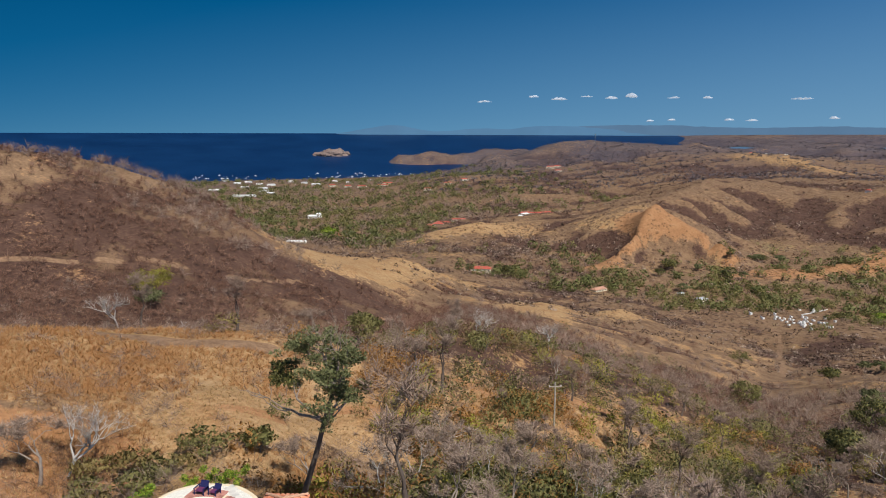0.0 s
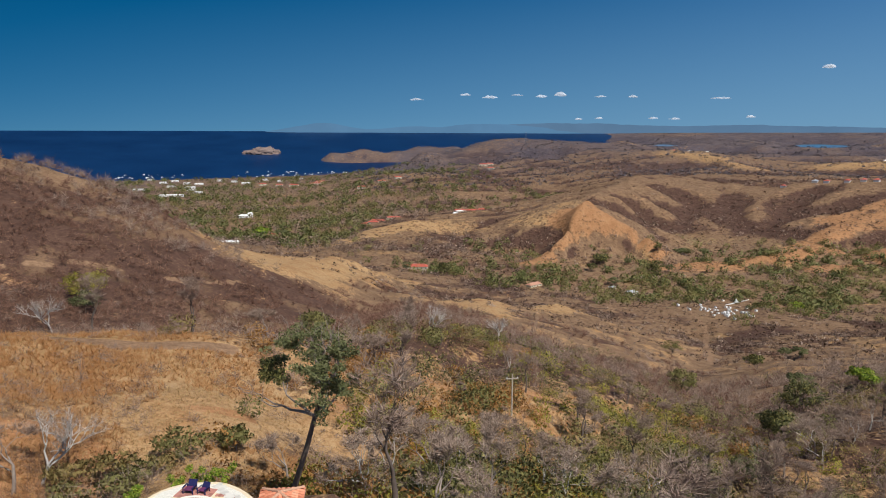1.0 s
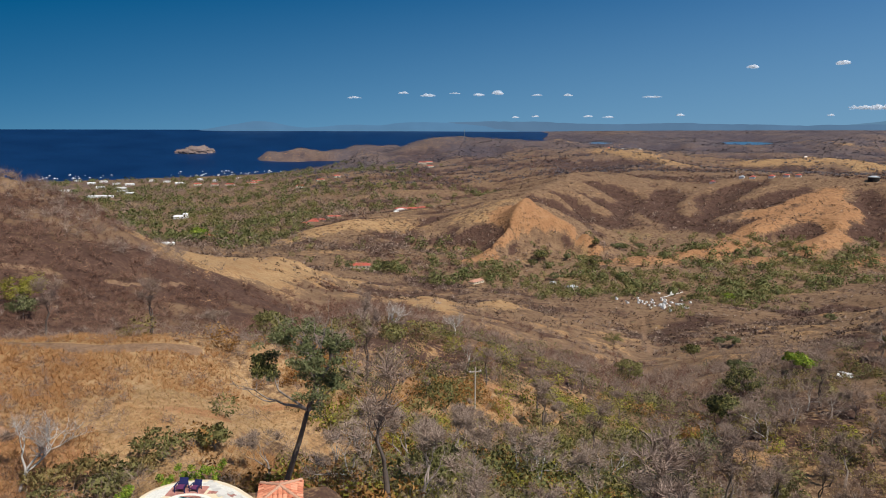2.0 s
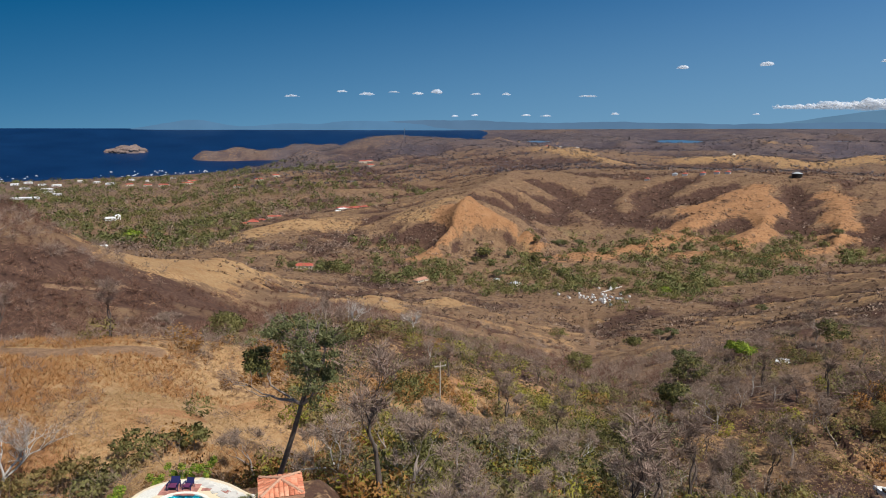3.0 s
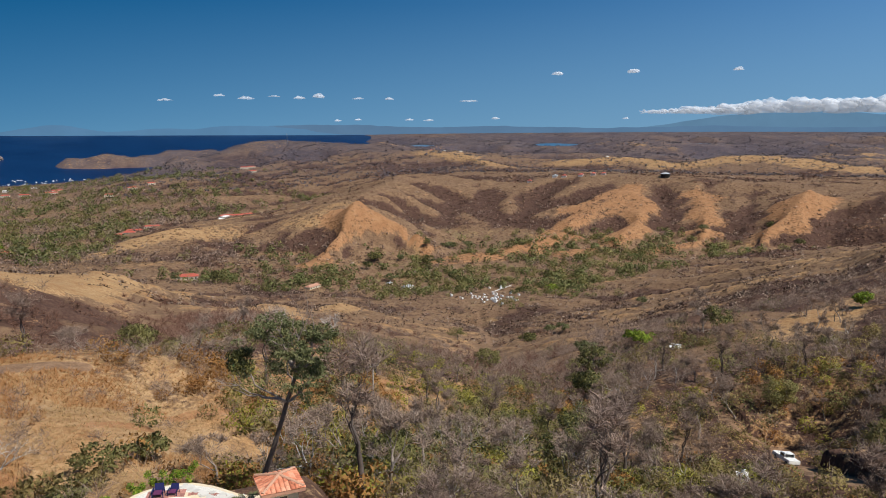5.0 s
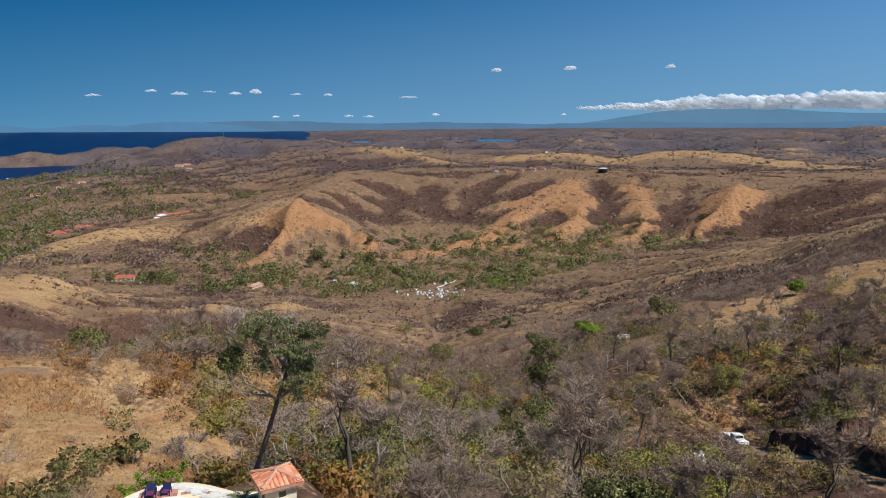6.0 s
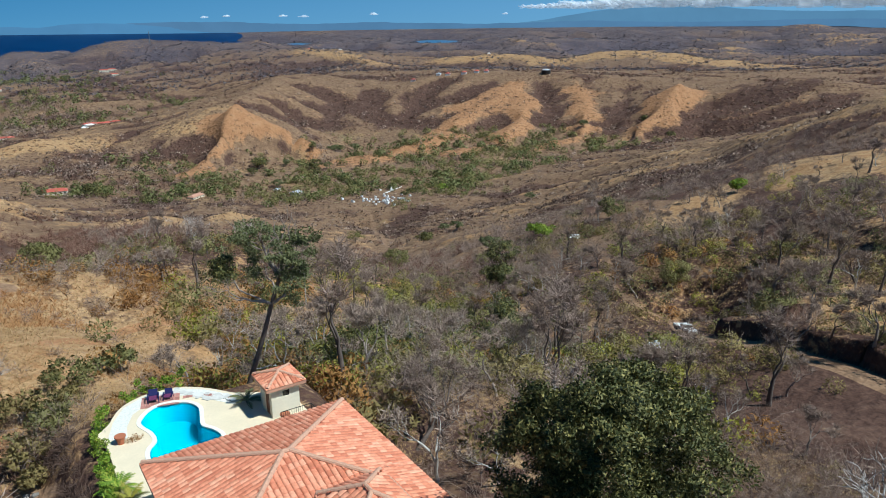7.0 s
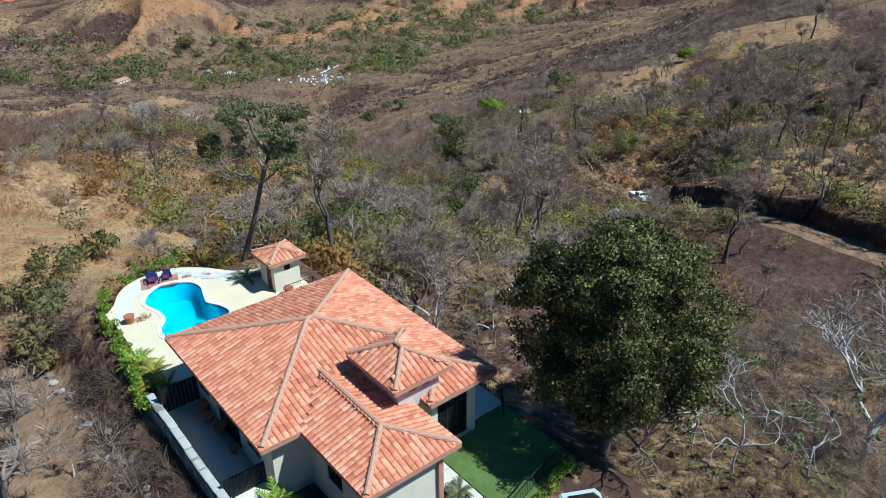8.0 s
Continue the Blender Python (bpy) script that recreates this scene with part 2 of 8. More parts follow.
LAWN = plain("lawn_grass", (0.105, 0.155, 0.040), 0.95, vary=0.4, scale=1.5, bump_h=0.03)
NAVY = plain("navy_canvas", (0.012, 0.014, 0.075), 0.85, vary=0.25)
PLUM = plain("plum_canvas", (0.13, 0.03, 0.09), 0.85, vary=0.25)
CLAY_POT = plain("terracotta_pot", (0.40, 0.14, 0.07), 0.8, vary=0.2)
WHITE_PAINT = plain("white_paint", (0.78, 0.78, 0.76), 0.45, vary=0.06)
CAR_PAINT = plain("pale_blue_car_paint", (0.62, 0.72, 0.76), 0.25, 0.0, vary=0.04, spec=0.6)
RUBBER = plain("black_rubber", (0.015, 0.015, 0.015), 0.85)
STEEL = plain("grey_steel", (0.35, 0.36, 0.37), 0.35, 0.8)
PLASTER_BLUE = plain("pool_plaster", (0.0, 0.27, 0.38), 0.6, vary=0.05, scale=0.6)
ROOF_RED = plain("red_roof_sheet", (0.42, 0.10, 0.065), 0.7, vary=0.25, scale=0.2)
ROOF_GREY = plain("grey_roof_sheet", (0.42, 0.44, 0.46), 0.5, vary=0.2, scale=0.2)
ROOF_WHITE = plain("white_roof_sheet", (0.74, 0.74, 0.72), 0.6, vary=0.12, scale=0.2)
ROCK = plain("sea_rock", (0.21, 0.155, 0.135), 0.95, vary=0.45, scale=0.03, bump_h=1.0)
POLE_WOOD = plain("weathered_pole", (0.42, 0.37, 0.31), 0.9, vary=0.25, scale=4)
BARK_GREY = plain("grey_bark", (0.26, 0.21, 0.175), 0.95, vary=0.4, scale=2.5, bump_h=0.03)
BARK_DARK = plain("dark_bark", (0.12, 0.092, 0.076), 0.95, vary=0.4, scale=2.5, bump_h=0.03)
BARK_WHITE = plain("white_bark", (0.52, 0.48, 0.44), 0.85, vary=0.2, scale=3, bump_h=0.02)
BARK_PALE = plain("pale_bark", (0.50, 0.46, 0.41), 0.85, vary=0.25, scale=3, bump_h=0.02)
TWIG_GREY = island_material("grey_twigs", [(0.0, (0.125, 0.088, 0.068)), (0.5, (0.295, 0.212, 0.162)), (1.0, (0.50, 0.39, 0.31))], 0.9, scale=0.02)
TWIG_MAUVE = island_material("mauve_grey_twigs", [(0.0, (0.112, 0.078, 0.062)), (0.5, (0.250, 0.176, 0.137)), (1.0, (0.45, 0.335, 0.266))], 0.9, scale=0.03)
TWIG_BROWN = island_material("brown_twigs", [(0.0, (0.056, 0.030, 0.020)), (0.5, (0.156, 0.090, 0.060)), (1.0, (0.338, 0.213, 0.138))], 0.9, scale=0.02)
# blue-grey twig tones carry the painted haze of the far distance
TWIG_HAZED = island_material("dusky_woodland", [(0.0, (0.058, 0.054, 0.068)), (0.5, (0.108, 0.096, 0.112)), (1.0, (0.19, 0.162, 0.16))], 0.9, scale=0.006, share=0.3)
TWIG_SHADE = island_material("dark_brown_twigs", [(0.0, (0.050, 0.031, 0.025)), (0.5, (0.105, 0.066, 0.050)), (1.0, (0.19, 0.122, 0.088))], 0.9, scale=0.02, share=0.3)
TWIG_RUSSET = island_material("russet_twigs", [(0.0, (0.075, 0.036, 0.026)), (0.5, (0.19, 0.100, 0.068)), (1.0, (0.35, 0.22, 0.155))], 0.9, scale=0.02)
LEAF_VALLEY = island_material("valley_leaves", [(0.0, (0.050, 0.062, 0.020)), (0.5, (0.124, 0.134, 0.045)), (1.0, (0.250, 0.238, 0.095))], 0.7, 0.15, scale=0.09, share=0.3)
LEAF_DRY = island_material("half_dry_leaves", [(0.0, (0.102, 0.079, 0.029)), (0.5, (0.246, 0.190, 0.070)), (1.0, (0.408, 0.312, 0.132))], 0.8, 0.35, scale=0.08, share=0.3)
LEAF_DARK = island_material("dark_leaves", [(0.0, (0.032, 0.040, 0.013)), (0.4, (0.092, 0.096, 0.030)), (0.75, (0.180, 0.168, 0.056)), (1.0, (0.320, 0.272, 0.085))], 0.6, 0.25, 0.28)
LEAF_OLIVE = island_material("olive_leaves", [(0.0, (0.081, 0.083, 0.030)), (0.5, (0.196, 0.184, 0.064)), (1.0, (0.345, 0.299, 0.121))], 0.7, 0.35, scale=0.08, share=0.35)
LEAF_GREEN = island_material("green_leaves", [(0.0, (0.058, 0.072, 0.026)), (0.5, (0.137, 0.146, 0.060)), (1.0, (0.260, 0.240, 0.117))], 0.6, 0.2, scale=0.11, share=0.35)
LEAF_BRIGHT = island_material("bright_leaves", [(0.0, (0.08, 0.15, 0.015)), (0.5, (0.20, 0.30, 0.03)), (1.0, (0.40, 0.42, 0.06))], 0.6, 0.25)
LEAF_YELLOW = island_material("yellow_leaves", [(0.0, (0.172, 0.161, 0.023)), (0.5, (0.310, 0.287, 0.044)), (1.0, (0.448, 0.397, 0.092))], 0.7, 0.35, scale=0.07, share=0.3)
LEAF_RUST = island_material("rust_leaves", [(0.0, (0.184, 0.081, 0.025)), (0.5, (0.345, 0.167, 0.052)), (1.0, (0.460, 0.270, 0.092))], 0.8, 0.35, scale=0.07, share=0.3)
GRASS_DRY = island_material("dry_grass", [(0.0, (0.26, 0.150, 0.064)), (0.45, (0.42, 0.268, 0.128)), (1.0, (0.57, 0.42, 0.235))], 0.9, 0.35, scale=0.07, share=0.3)
GRASS_RUST = island_material("russet_grass", [(0.0, (0.24, 0.105, 0.038)), (0.5, (0.37, 0.185, 0.075)), (1.0, (0.48, 0.29, 0.135))], 0.9, 0.35, scale=0.07, share=0.3)


def make_water():
    m, nt, b = nodes_of("pool_water")
    b.inputs["Base Color"].default_value = (0.75, 0.97, 1.0, 1)
    b.inputs["Transmission Weight"].default_value = 1.0
    b.inputs["IOR"].default_value = 1.33
    b.inputs["Roughness"].default_value = 0.02
    bump(nt, b, noise_tex(nt, 3.0, 3, 0.5, place_vec(nt)), 0.15, 0.03)
    return m


POOL_WATER = make_water()


def make_cloud():
    m = plain("cloud_white", (0.82, 0.84, 0.87), 1.0, vary=0.05, scale=0.01, spec=0.0)
    nt = m.node_tree
    clear, mx = nt.nodes.new("ShaderNodeBsdfTransparent"), nt.nodes.new("ShaderNodeMixShader")
    mx.inputs[0].default_value = 0.30
    nt.links.new(clear.outputs[0], mx.inputs[1])
    glow, both = nt.nodes.new("ShaderNodeBsdfTranslucent"), nt.nodes.new("ShaderNodeMixShader")
    glow.inputs["Color"].default_value = (0.9, 0.92, 0.95, 1)
    both.inputs[0].default_value = 0.5
    nt.links.new(nt.nodes["Principled BSDF"].outputs[0], both.inputs[1])
    nt.links.new(glow.outputs[0], both.inputs[2])
    # added emission stands in for sunlight scattered inside the cloud
    inner, lit = nt.nodes.new("ShaderNodeEmission"), nt.nodes.new("ShaderNodeAddShader")
    inner.inputs["Color"].default_value, inner.inputs["Strength"].default_value = (0.72, 0.78, 0.86, 1), 0.12
    nt.links.new(both.outputs[0], lit.inputs[0])
    nt.links.new(inner.outputs[0], lit.inputs[1])
    nt.links.new(lit.outputs[0], mx.inputs[2])
    nt.links.new(mx.outputs[0], nt.nodes["Material Output"].inputs["Surface"])
    return m


CLOUD = make_cloud()

# ---- parts and meshes ----
def mesh_from(name, verts, faces, material, smooth=False):
    me = bpy.data.meshes.new(name)
    me.from_pydata(verts, [], faces)
    me.materials.append(material)
    if smooth:
        me.polygons.foreach_set("use_smooth", [True] * len(me.polygons))
    me.update()
    return me


# ---- shape of the land: crest, bench and stream lines ----
LINES, COVERS = [], []


def line(*pts, straw=0.0, soil=0.0, width=10.0):
    """A line of the land, with the dry grass or bare soil that lies along it."""
    LINES.append(np.array(pts, dtype=np.float64))
    COVERS.append((straw, soil, width))


line((-60, -60, 4), (-25, -20, 0), (-20, 8, -0.5), (-12, 30, -0.6), (-10, 46, -1.6), (-13, 53, -3), (-18, 64, -1.5), (-22, 72, -1))  # house spur
line((-75, 55, 9), (-45, 68, 5), (-27, 86, -1.5), (-14, 91, -3.5), (0, 93, -6.5), (9, 98, -10.5), (16, 115, -11.5), (22, 168, -25))  # grass hill crest
line((22, 168, -25), (52, 250, -43), (85, 340, -68))  # scrub spur
line((85, 340, -68), (122, 474, -95), (170, 480, -109), (200, 520, -113), (245, 575, -142), straw=0.75, width=26)  # far tan spur
line((-34, 5, -3), (-25, 20, -3.6), (-20.5, 34, -3.2), (-19, 43, -3.2), (-18, 50, -2.8))  # west foot
line((-40, 58, 3), (-23, 60, 0.5), (-13, 74, -4), (-3, 76, -8.8))  # grass face
line((9, 98, -10.5), (20, 92, -14), (31, 101, -17.5), (45, 100, -22), soil=0.6, width=1.5)  # pole bank
line((-2, 52, -6.5), (8, 66, -13), (22, 76, -18), (42, 84, -24), (58, 98, -29))  # side gully
line((4, 40, -3), (18, 48, -9), (37, 57, -17), (59, 66, -25.5))  # east slope
line((-3, 8, -1.5), (3, 18, -3.2), (5, 31, -4))  # house east
line((12, -30, -6), (22, 5, -9), (30, 22, -11), (40, 40, -15))  # house south
line((34, -15, -8.5), (46, 3, -10.2), (51.5, 12.5, -10.9), (57, 24, -12.6), (61, 35, -15), (70, 50, -21), (84, 60, -27))  # road cut
line((84, 60, -27), (80, 66, -24), (88, 78, -24.5), (98, 85, -26), (112, 100, -27), (127, 119, -33))  # road up
line((60, 67, -26), (58, 98, -29), (80, 112, -34), (100, 150, -46), (140, 220, -68), (190, 300, -93), (240, 362, -114), (300, 450, -138), (330, 530, -155))  # main gully
line((70, -40, 2), (95, 10, -5), (132, 50, -11), (191, 70, -12), (235, 105, -20), (275, 137, -31), (330, 185, -48), (391, 231, -64), (451, 258, -64), (540, 330, -82), straw=0.4, width=12)  # east spur
line((80, 30, -12), (106, 54, -16.5), (104, 74, -20), (141, 93, -25.5), (164, 94, -22), (158, 133, -30), (131, 129, -30))  # east flank
line((275, 200, -62), (311, 300, -95), (360, 370, -115), (444, 313, -82), (520, 440, -125), (420, 480, -140), straw=0.5, width=20)  # spur toe
line((150, -120, 25), (376, 131.2, -10.6), (413, 176.3, -27.2), (479, 248, -52.9), (535, 314, -75.9), (640, 420, -105), straw=0.2, width=20)  # east high
line((-330, 250, 30), (-150.3, 291, 18.8), (-136.9, 308, 14.9), (-122.7, 320, 12.7), (-107.6, 332, 6.2), (-88.1, 336, -1), (-68.6, 325, -8.6), (-50, 301, -16), (-32, 324, -31), straw=0.22, width=12)  # left crest
line((-32, 324, -31), (-13, 362, -46), (-6, 414, -55), (18, 485, -65), (28, 544, -75), (60, 600, -101), (85, 680, -126), straw=0.95, width=34)  # tan crest
line((-200, 180, 0), (-94, 225, -17.5), (-69, 240, -19), (-42, 247, -28), (-20, 270, -36))  # left bench
line((-150, 255, 4), (-69, 256, -13), (-55, 285, -16))  # left face
line((-160, 110, -8), (-105, 125, -20), (-60, 165, -30), (-35, 180, -33), (-8, 200, -37), (12, 260, -48), (35, 350, -66), (54, 429, -77), (110, 545, -116), (150, 640, -138))  # left ravine
line((-70, 95, -8), (-35, 115, -16), (-8, 125, -18), (8, 140, -19))  # behind grass
line((-150, 420, -20), (-110, 560, -70), (-80, 760, -115), (-60, 1000, -140))  # west back
line((100, 800, -137), (250, 730, -150), (352, 697, -156), (475, 620, -157), (600, 640, -156), (760, 680, -155), (880, 640, -152), (1010, 600, -148))  # valley floor
line((133, 860, -143), (300, 900, -150), (440, 815, -154), (596, 890, -156), (760, 900, -158), (900, 860, -158), (1000, 700, -152))  # valley far
line((40, 820, -133), (20, 950, -142), (60, 1120, -152), (-20, 1300, -156))  # valley west
line((44.9, 1057, -141.9), (84.7, 1074, -141.7), (135.6, 1099, -129.1), (182.7, 1113, -119.6), (218, 1107, -128.3), (260, 1067, -143.7), straw=0.95, width=48)  # quarry dome
line((-123.8, 1241, -160.4), (-105.7, 1554, -163.9), (62.6, 1476, -164.4), (-9.8, 1898, -176.2), (-393, 2355, -179), (-89.4, 2468, -179), (-688, 2605, -179))  # plain
line((-1924, 2800, -184), (-1002, 2975, -184), (-688, 2988, -184), (-347, 3070, -184), (9.7, 3197, -184), (300, 3334, -180.7), (552, 3398, -169.2), (721, 3484, -154.9))  # shore
line((-1563, 2521, -179), (-892, 2644, -179), (-511, 2699, -179), (-187.4, 2794, -179), (124.4, 2935, -179))  # coast plain
line((-2020, 2941, -215), (-1052, 3124, -215), (-721, 3138, -215), (-364, 3223, -215), (10.8, 3357, -215), (316, 3501, -215), (580, 3568, -215))  # sea bed near
line((-2600, 4000, -260), (-1400, 4300, -260), (-300, 4500, -240), (500, 4600, -200), (1250, 4500, -120))  # sea bed far
line((-1500, 3000, -230), (-2200, 3400, -240), (-3500, 3200, -240))  # sea bed west
line((152, 3693, -107.6), (215, 3700, -93.7), (274, 3706, -83.9), (362, 3718, -80.1), (432, 3716, -100.5), (479, 3715, -103.5), (544, 3711, -88.9), (597, 3708, -71.3), (673, 3697, -65.3), (744, 3661, -76.1), (816, 3607, -60.3), straw=0.1, width=25)  # cape crest
line((255, 3629, -118.6), (412, 3614, -123.8), (580, 3581, -119.8), (714, 3526, -109.3))  # cape shoulder
line((-124.3, 3475, -209), (122.1, 3536, -202), (316, 3514, -203), (510, 3491, -203))  # cape south
line((39.5, 3597, -194.8), (26.4, 3748, -176.7), (58, 3897, -158.6))  # cape tip
line((133.1, 3855, -163.4), (471, 3859, -159.8), (864, 3801, -158.6), (1055, 3701, -164.6), (1192, 3554, -176.7))  # cape north
line((-279, 4188, -137.4), (376, 4181, -137.4), (1006, 4127, -131.4), (1458, 4043, -125.4))  # sound
line((288, 1039, -139.8), (363, 1068, -109.6), (462, 1095, -88.2), (595, 1265, -82.8), (748, 1469, -73.3))  # orange spur
line((417, 988, -77.3), (359, 914, -117.8), (305, 858, -139.1), soil=0.95, width=52)  # orange spur toe
line((417, 988, -77.3), (459, 959, -107.9), (500, 907, -135.6), soil=0.9, width=34)  # orange spur east
line((251, 976, -156.7), (301, 952, -158.6), (345, 937, -160.6), (429, 924, -153.2), (522, 944, -152.7), straw=0.6, width=40)  # orange toes
line((144, 1591, -156.7), (274, 1676, -144.2), (432, 1704, -128.7), (537, 1674, -132.2), straw=0.6, width=50)  # tan ridge
line((82.7, 2396, -162.6), (266, 2333, -125.2), (405, 2262, -119.4), (511, 2086, -132.3))  # brown hills
line((254, 1476, -142.3), (403, 1463, -159.1), (528, 1561, -151.5), (664, 1778, -152.8))  # dip one
line((632, 2209, -129.3), (797, 2155, -121), (951, 2092, -91.6), (1058, 2088, -99.3), (1309, 1999, -101.4), (1599, 1773, -109.2), (1758, 1462, -104.6), (1847, 1170, -103.7), (2004, 858, -90.3))  # dip two
line((689, 1544, -100), (847, 1554, -78), (922, 1487, -91.8), (1033, 1361, -88), (1049, 1271, -76.9), (1173, 1069, -71.9), (1209, 965, -80.8), (1231, 869, -79.7), (1244, 718, -87.6), (1223, 597, -70.6), (1210, 527, -62.4), (1196, 455, -66.5), straw=0.1, width=10)  # plateau edge
line((1033, 1042, -96.5), (893, 977, -115.9), (744, 892, -138.1), (586, 842, -150.7), (490, 842, -148.6), soil=0.95, width=60)  # spur one
line((1030, 994, -105.9), (887, 863, -120.1), (760, 792, -145.9), (645, 797, -150.4), soil=0.9, width=50)  # spur two
line((1101, 915, -99.3), (1003, 820, -119.3), (860, 711, -137.8), (751, 737, -150), soil=0.85, width=48)  # spur three
line((1132, 717, -73.5), (1045, 687, -98.8), (924, 655, -130.7), soil=0.9, width=56)  # spur four
line((583, 1140, -134.2), (600, 1045, -149.5), (763, 1256, -121.6), (707, 1030, -144.7))  # bowl west
line((906, 1156, -121.9), (740, 1025, -146.1), (614, 978, -158), (557, 937, -164.3))  # bowl gully one
line((1096, 1005, -109.7), (974, 872, -132.9), (799, 745, -155))  # bowl gully two
line((1183, 867, -102.2), (1015, 741, -130.1), (862, 654, -150.4))  # bowl gully three
line((1133, 650, -117.8), (980, 614, -133.4), (899, 610, -142.8))  # bowl gully four
line((411, 935, -156.4), (511, 894, -166.9), (628, 815, -170.1), (748, 790, -170.6), (877, 723, -168.4), (940, 638, -154.5), (987, 562, -150.7), (967, 482, -116.7))  # bowl foot
line((623, 3340, -104.9), (763, 3363, -68.4), (909, 3295, -34.9), (1050, 3211, -15.2), (1160, 3087, -30.8), (1237, 2841, -46.9), (1350, 2677, -44.9), (1525, 2582, -63.7), (1663, 2374, -76.6), (1584, 2416, -79.8), (1705, 2206, -96.9), (1900, 2108, -86.3), (1941, 1859, -102.5), (1989, 1654, -98.5), (2133, 1550, -76.8), (2194, 1273, -86.4), (2215, 1116, -95.5), (2224, 848, -98.2), straw=0.12, width=40)  # mast ridge
line((1473, 2690, -62.9), (1873, 2426, -65.5), (2210, 2120, -70.7), (2474, 1802, -64.8), (2731, 1380, -65.5), (2856, 1096, -74.0))  # far dip
line((1641, 3638, -41.6), (2084, 3402, -35.4), (2670, 2963, -30.8), (2985, 2489, -41.1), (3358, 1956, -43.6), (3622, 1392, -46.5), straw=0.12, width=60)  # far ridge
line((1786, 4500, -2.8), (2332, 4241, 4.6), (3238, 3594, 12.4), (3908, 2850, 16.5), (4156, 2462, 14.3), (4506, 1740, 12.1))  # far rim
line((1839, 1591, -82.5), (1947, 1539, -59.7), (2039, 1449, -55.9), (2074, 1324, -61.0), (2083, 1192, -78.5), (2030, 1038, -99.2), straw=0.95, width=150)  # tan domes
line((1283, 2304, -51.0), (1318, 2167, -54.7), (1301, 2000, -67.1), (1298, 1881, -79.6), straw=0.85, width=90)  # tan slope
line((1620, 1883, -74.0), (1755, 1827, -66.2), (1801, 1709, -68.1), (1815, 1619, -80.9), straw=0.6, width=110)  # tan shelf
line((2530, 3330, -45.8), (2274, 3036, -45.8), (2065, 2716, -45.8), (2150, 2621, -45.8), (2260, 2556, -45.8), (2534, 2822, -45.8), (2773, 3130, -45.8))  # gulf shore
line((1772, 3398, -48.3), (1651, 3190, -48.3), (1559, 2978, -48.3), (1607, 2929, -48.3), (1674, 2915, -48.3), (1805, 3105, -48.3), (1916, 3318, -48.3))  # gulf shore
line((3087, 2744, -40.0), (2858, 2566, -40.0), (2666, 2359, -40.0), (2719, 2264, -40.0), (2804, 2193, -40.0), (3042, 2344, -40.0), (3260, 2536, -40.0))  # gulf shore
line((-600, -500, 20), (0, -900, 40), (900, -700, 30), (2500, -300, 20))  # back
line((-600, -500, 20), (-900, 100, 20), (-900, 500, -40))  # back west
line((-4000, 1500, 0), (-4000, -2500, 0), (0, -4800, 0), (4000, -2500, 0), (4600, 300, 0))  # back far
line((-700, 900, -150), (-800, 2000, -178), (-900, 2900, -180))  # west sea edge


def hash2(ix, iy, seed):
    h = (ix.astype(np.int64) * 374761393 + iy.astype(np.int64) * 668265263 + seed * 974634811) & 0x7fffffff
    h = ((h ^ (h >> 13)) * 1274126177) & 0x7fffffff
    return ((h ^ (h >> 16)) & 0xffff) / 65535.0


def vnoise(x, y, seed=0):
    ix, iy = np.floor(x), np.floor(y)
    fx, fy = x - ix, y - iy
    fx, fy = fx * fx * (3 - 2 * fx), fy * fy * (3 - 2 * fy)
    a, b = hash2(ix, iy, seed), hash2(ix + 1, iy, seed)
    c, d = hash2(ix, iy + 1, seed), hash2(ix + 1, iy + 1, seed)
    return (a * (1 - fx) + b * fx) * (1 - fy) + (c * (1 - fx) + d * fx) * fy


def fbm(x, y, octaves=4, seed=0):
    out, amp, tot = 0.0, 1.0, 0.0
    for k in range(octaves):
        out = out + amp * vnoise(x * 2 ** k + 13.7 * k, y * 2 ** k - 7.1 * k, seed + k)
        tot += amp
        amp *= 0.5
    return out / tot


def smooth01(v):
    v = np.clip(v, 0, 1)
    return v * v * (3 - 2 * v)


def seg_distance(x, y, a, b):
    ab = b[:2] - a[:2]
    t = np.clip(((x - a[0]) * ab[0] + (y - a[1]) * ab[1]) / (ab @ ab), 0, 1)
    return np.hypot(x - a[0] - t * ab[0], y - a[1] - t * ab[1]), t


def land_lines(x, y):
    top, low = np.zeros_like(x), np.zeros_like(x)
    straw, soil, nearest = np.zeros_like(x), np.zeros_like(x), np.full_like(x, 1e9)
    reach = 0.13 * np.hypot(x + 12, y + 3) + 10
    for pts, (c_straw, c_soil, width) in zip(LINES, COVERS):
        best = np.full_like(x, 1e9)
        zz = np.zeros_like(x)
        for a, b in zip(pts[:-1], pts[1:]):
            d, t = seg_distance(x, y, a, b)
            near = d < best
            best = np.where(near, d, best)
            zz = np.where(near, a[2] + t * (b[2] - a[2]), zz)
        nearest = np.minimum(nearest, best)
        w = 1.0 / ((best + 0.02 * reach) ** 1.8 * (1 + (best / reach) ** 3))
        top += w * zz
        low += w
        if c_straw or c_soil:
            along = smooth01(1.35 - best / width)
            straw = np.maximum(straw, c_straw * along)
            soil = np.maximum(soil, c_soil * along)
    return top / low, straw, soil, nearest


HOUSE_AT, HOUSE_TURN = (-14.08, 30.55), -6.0
CH, SHH = math.cos(radians(HOUSE_TURN)), math.sin(radians(HOUSE_TURN))


def to_house(x, y):
    dx, dy = x - HOUSE_AT[0], y - HOUSE_AT[1]
    return dx * CH + dy * SHH, -dx * SHH + dy * CH


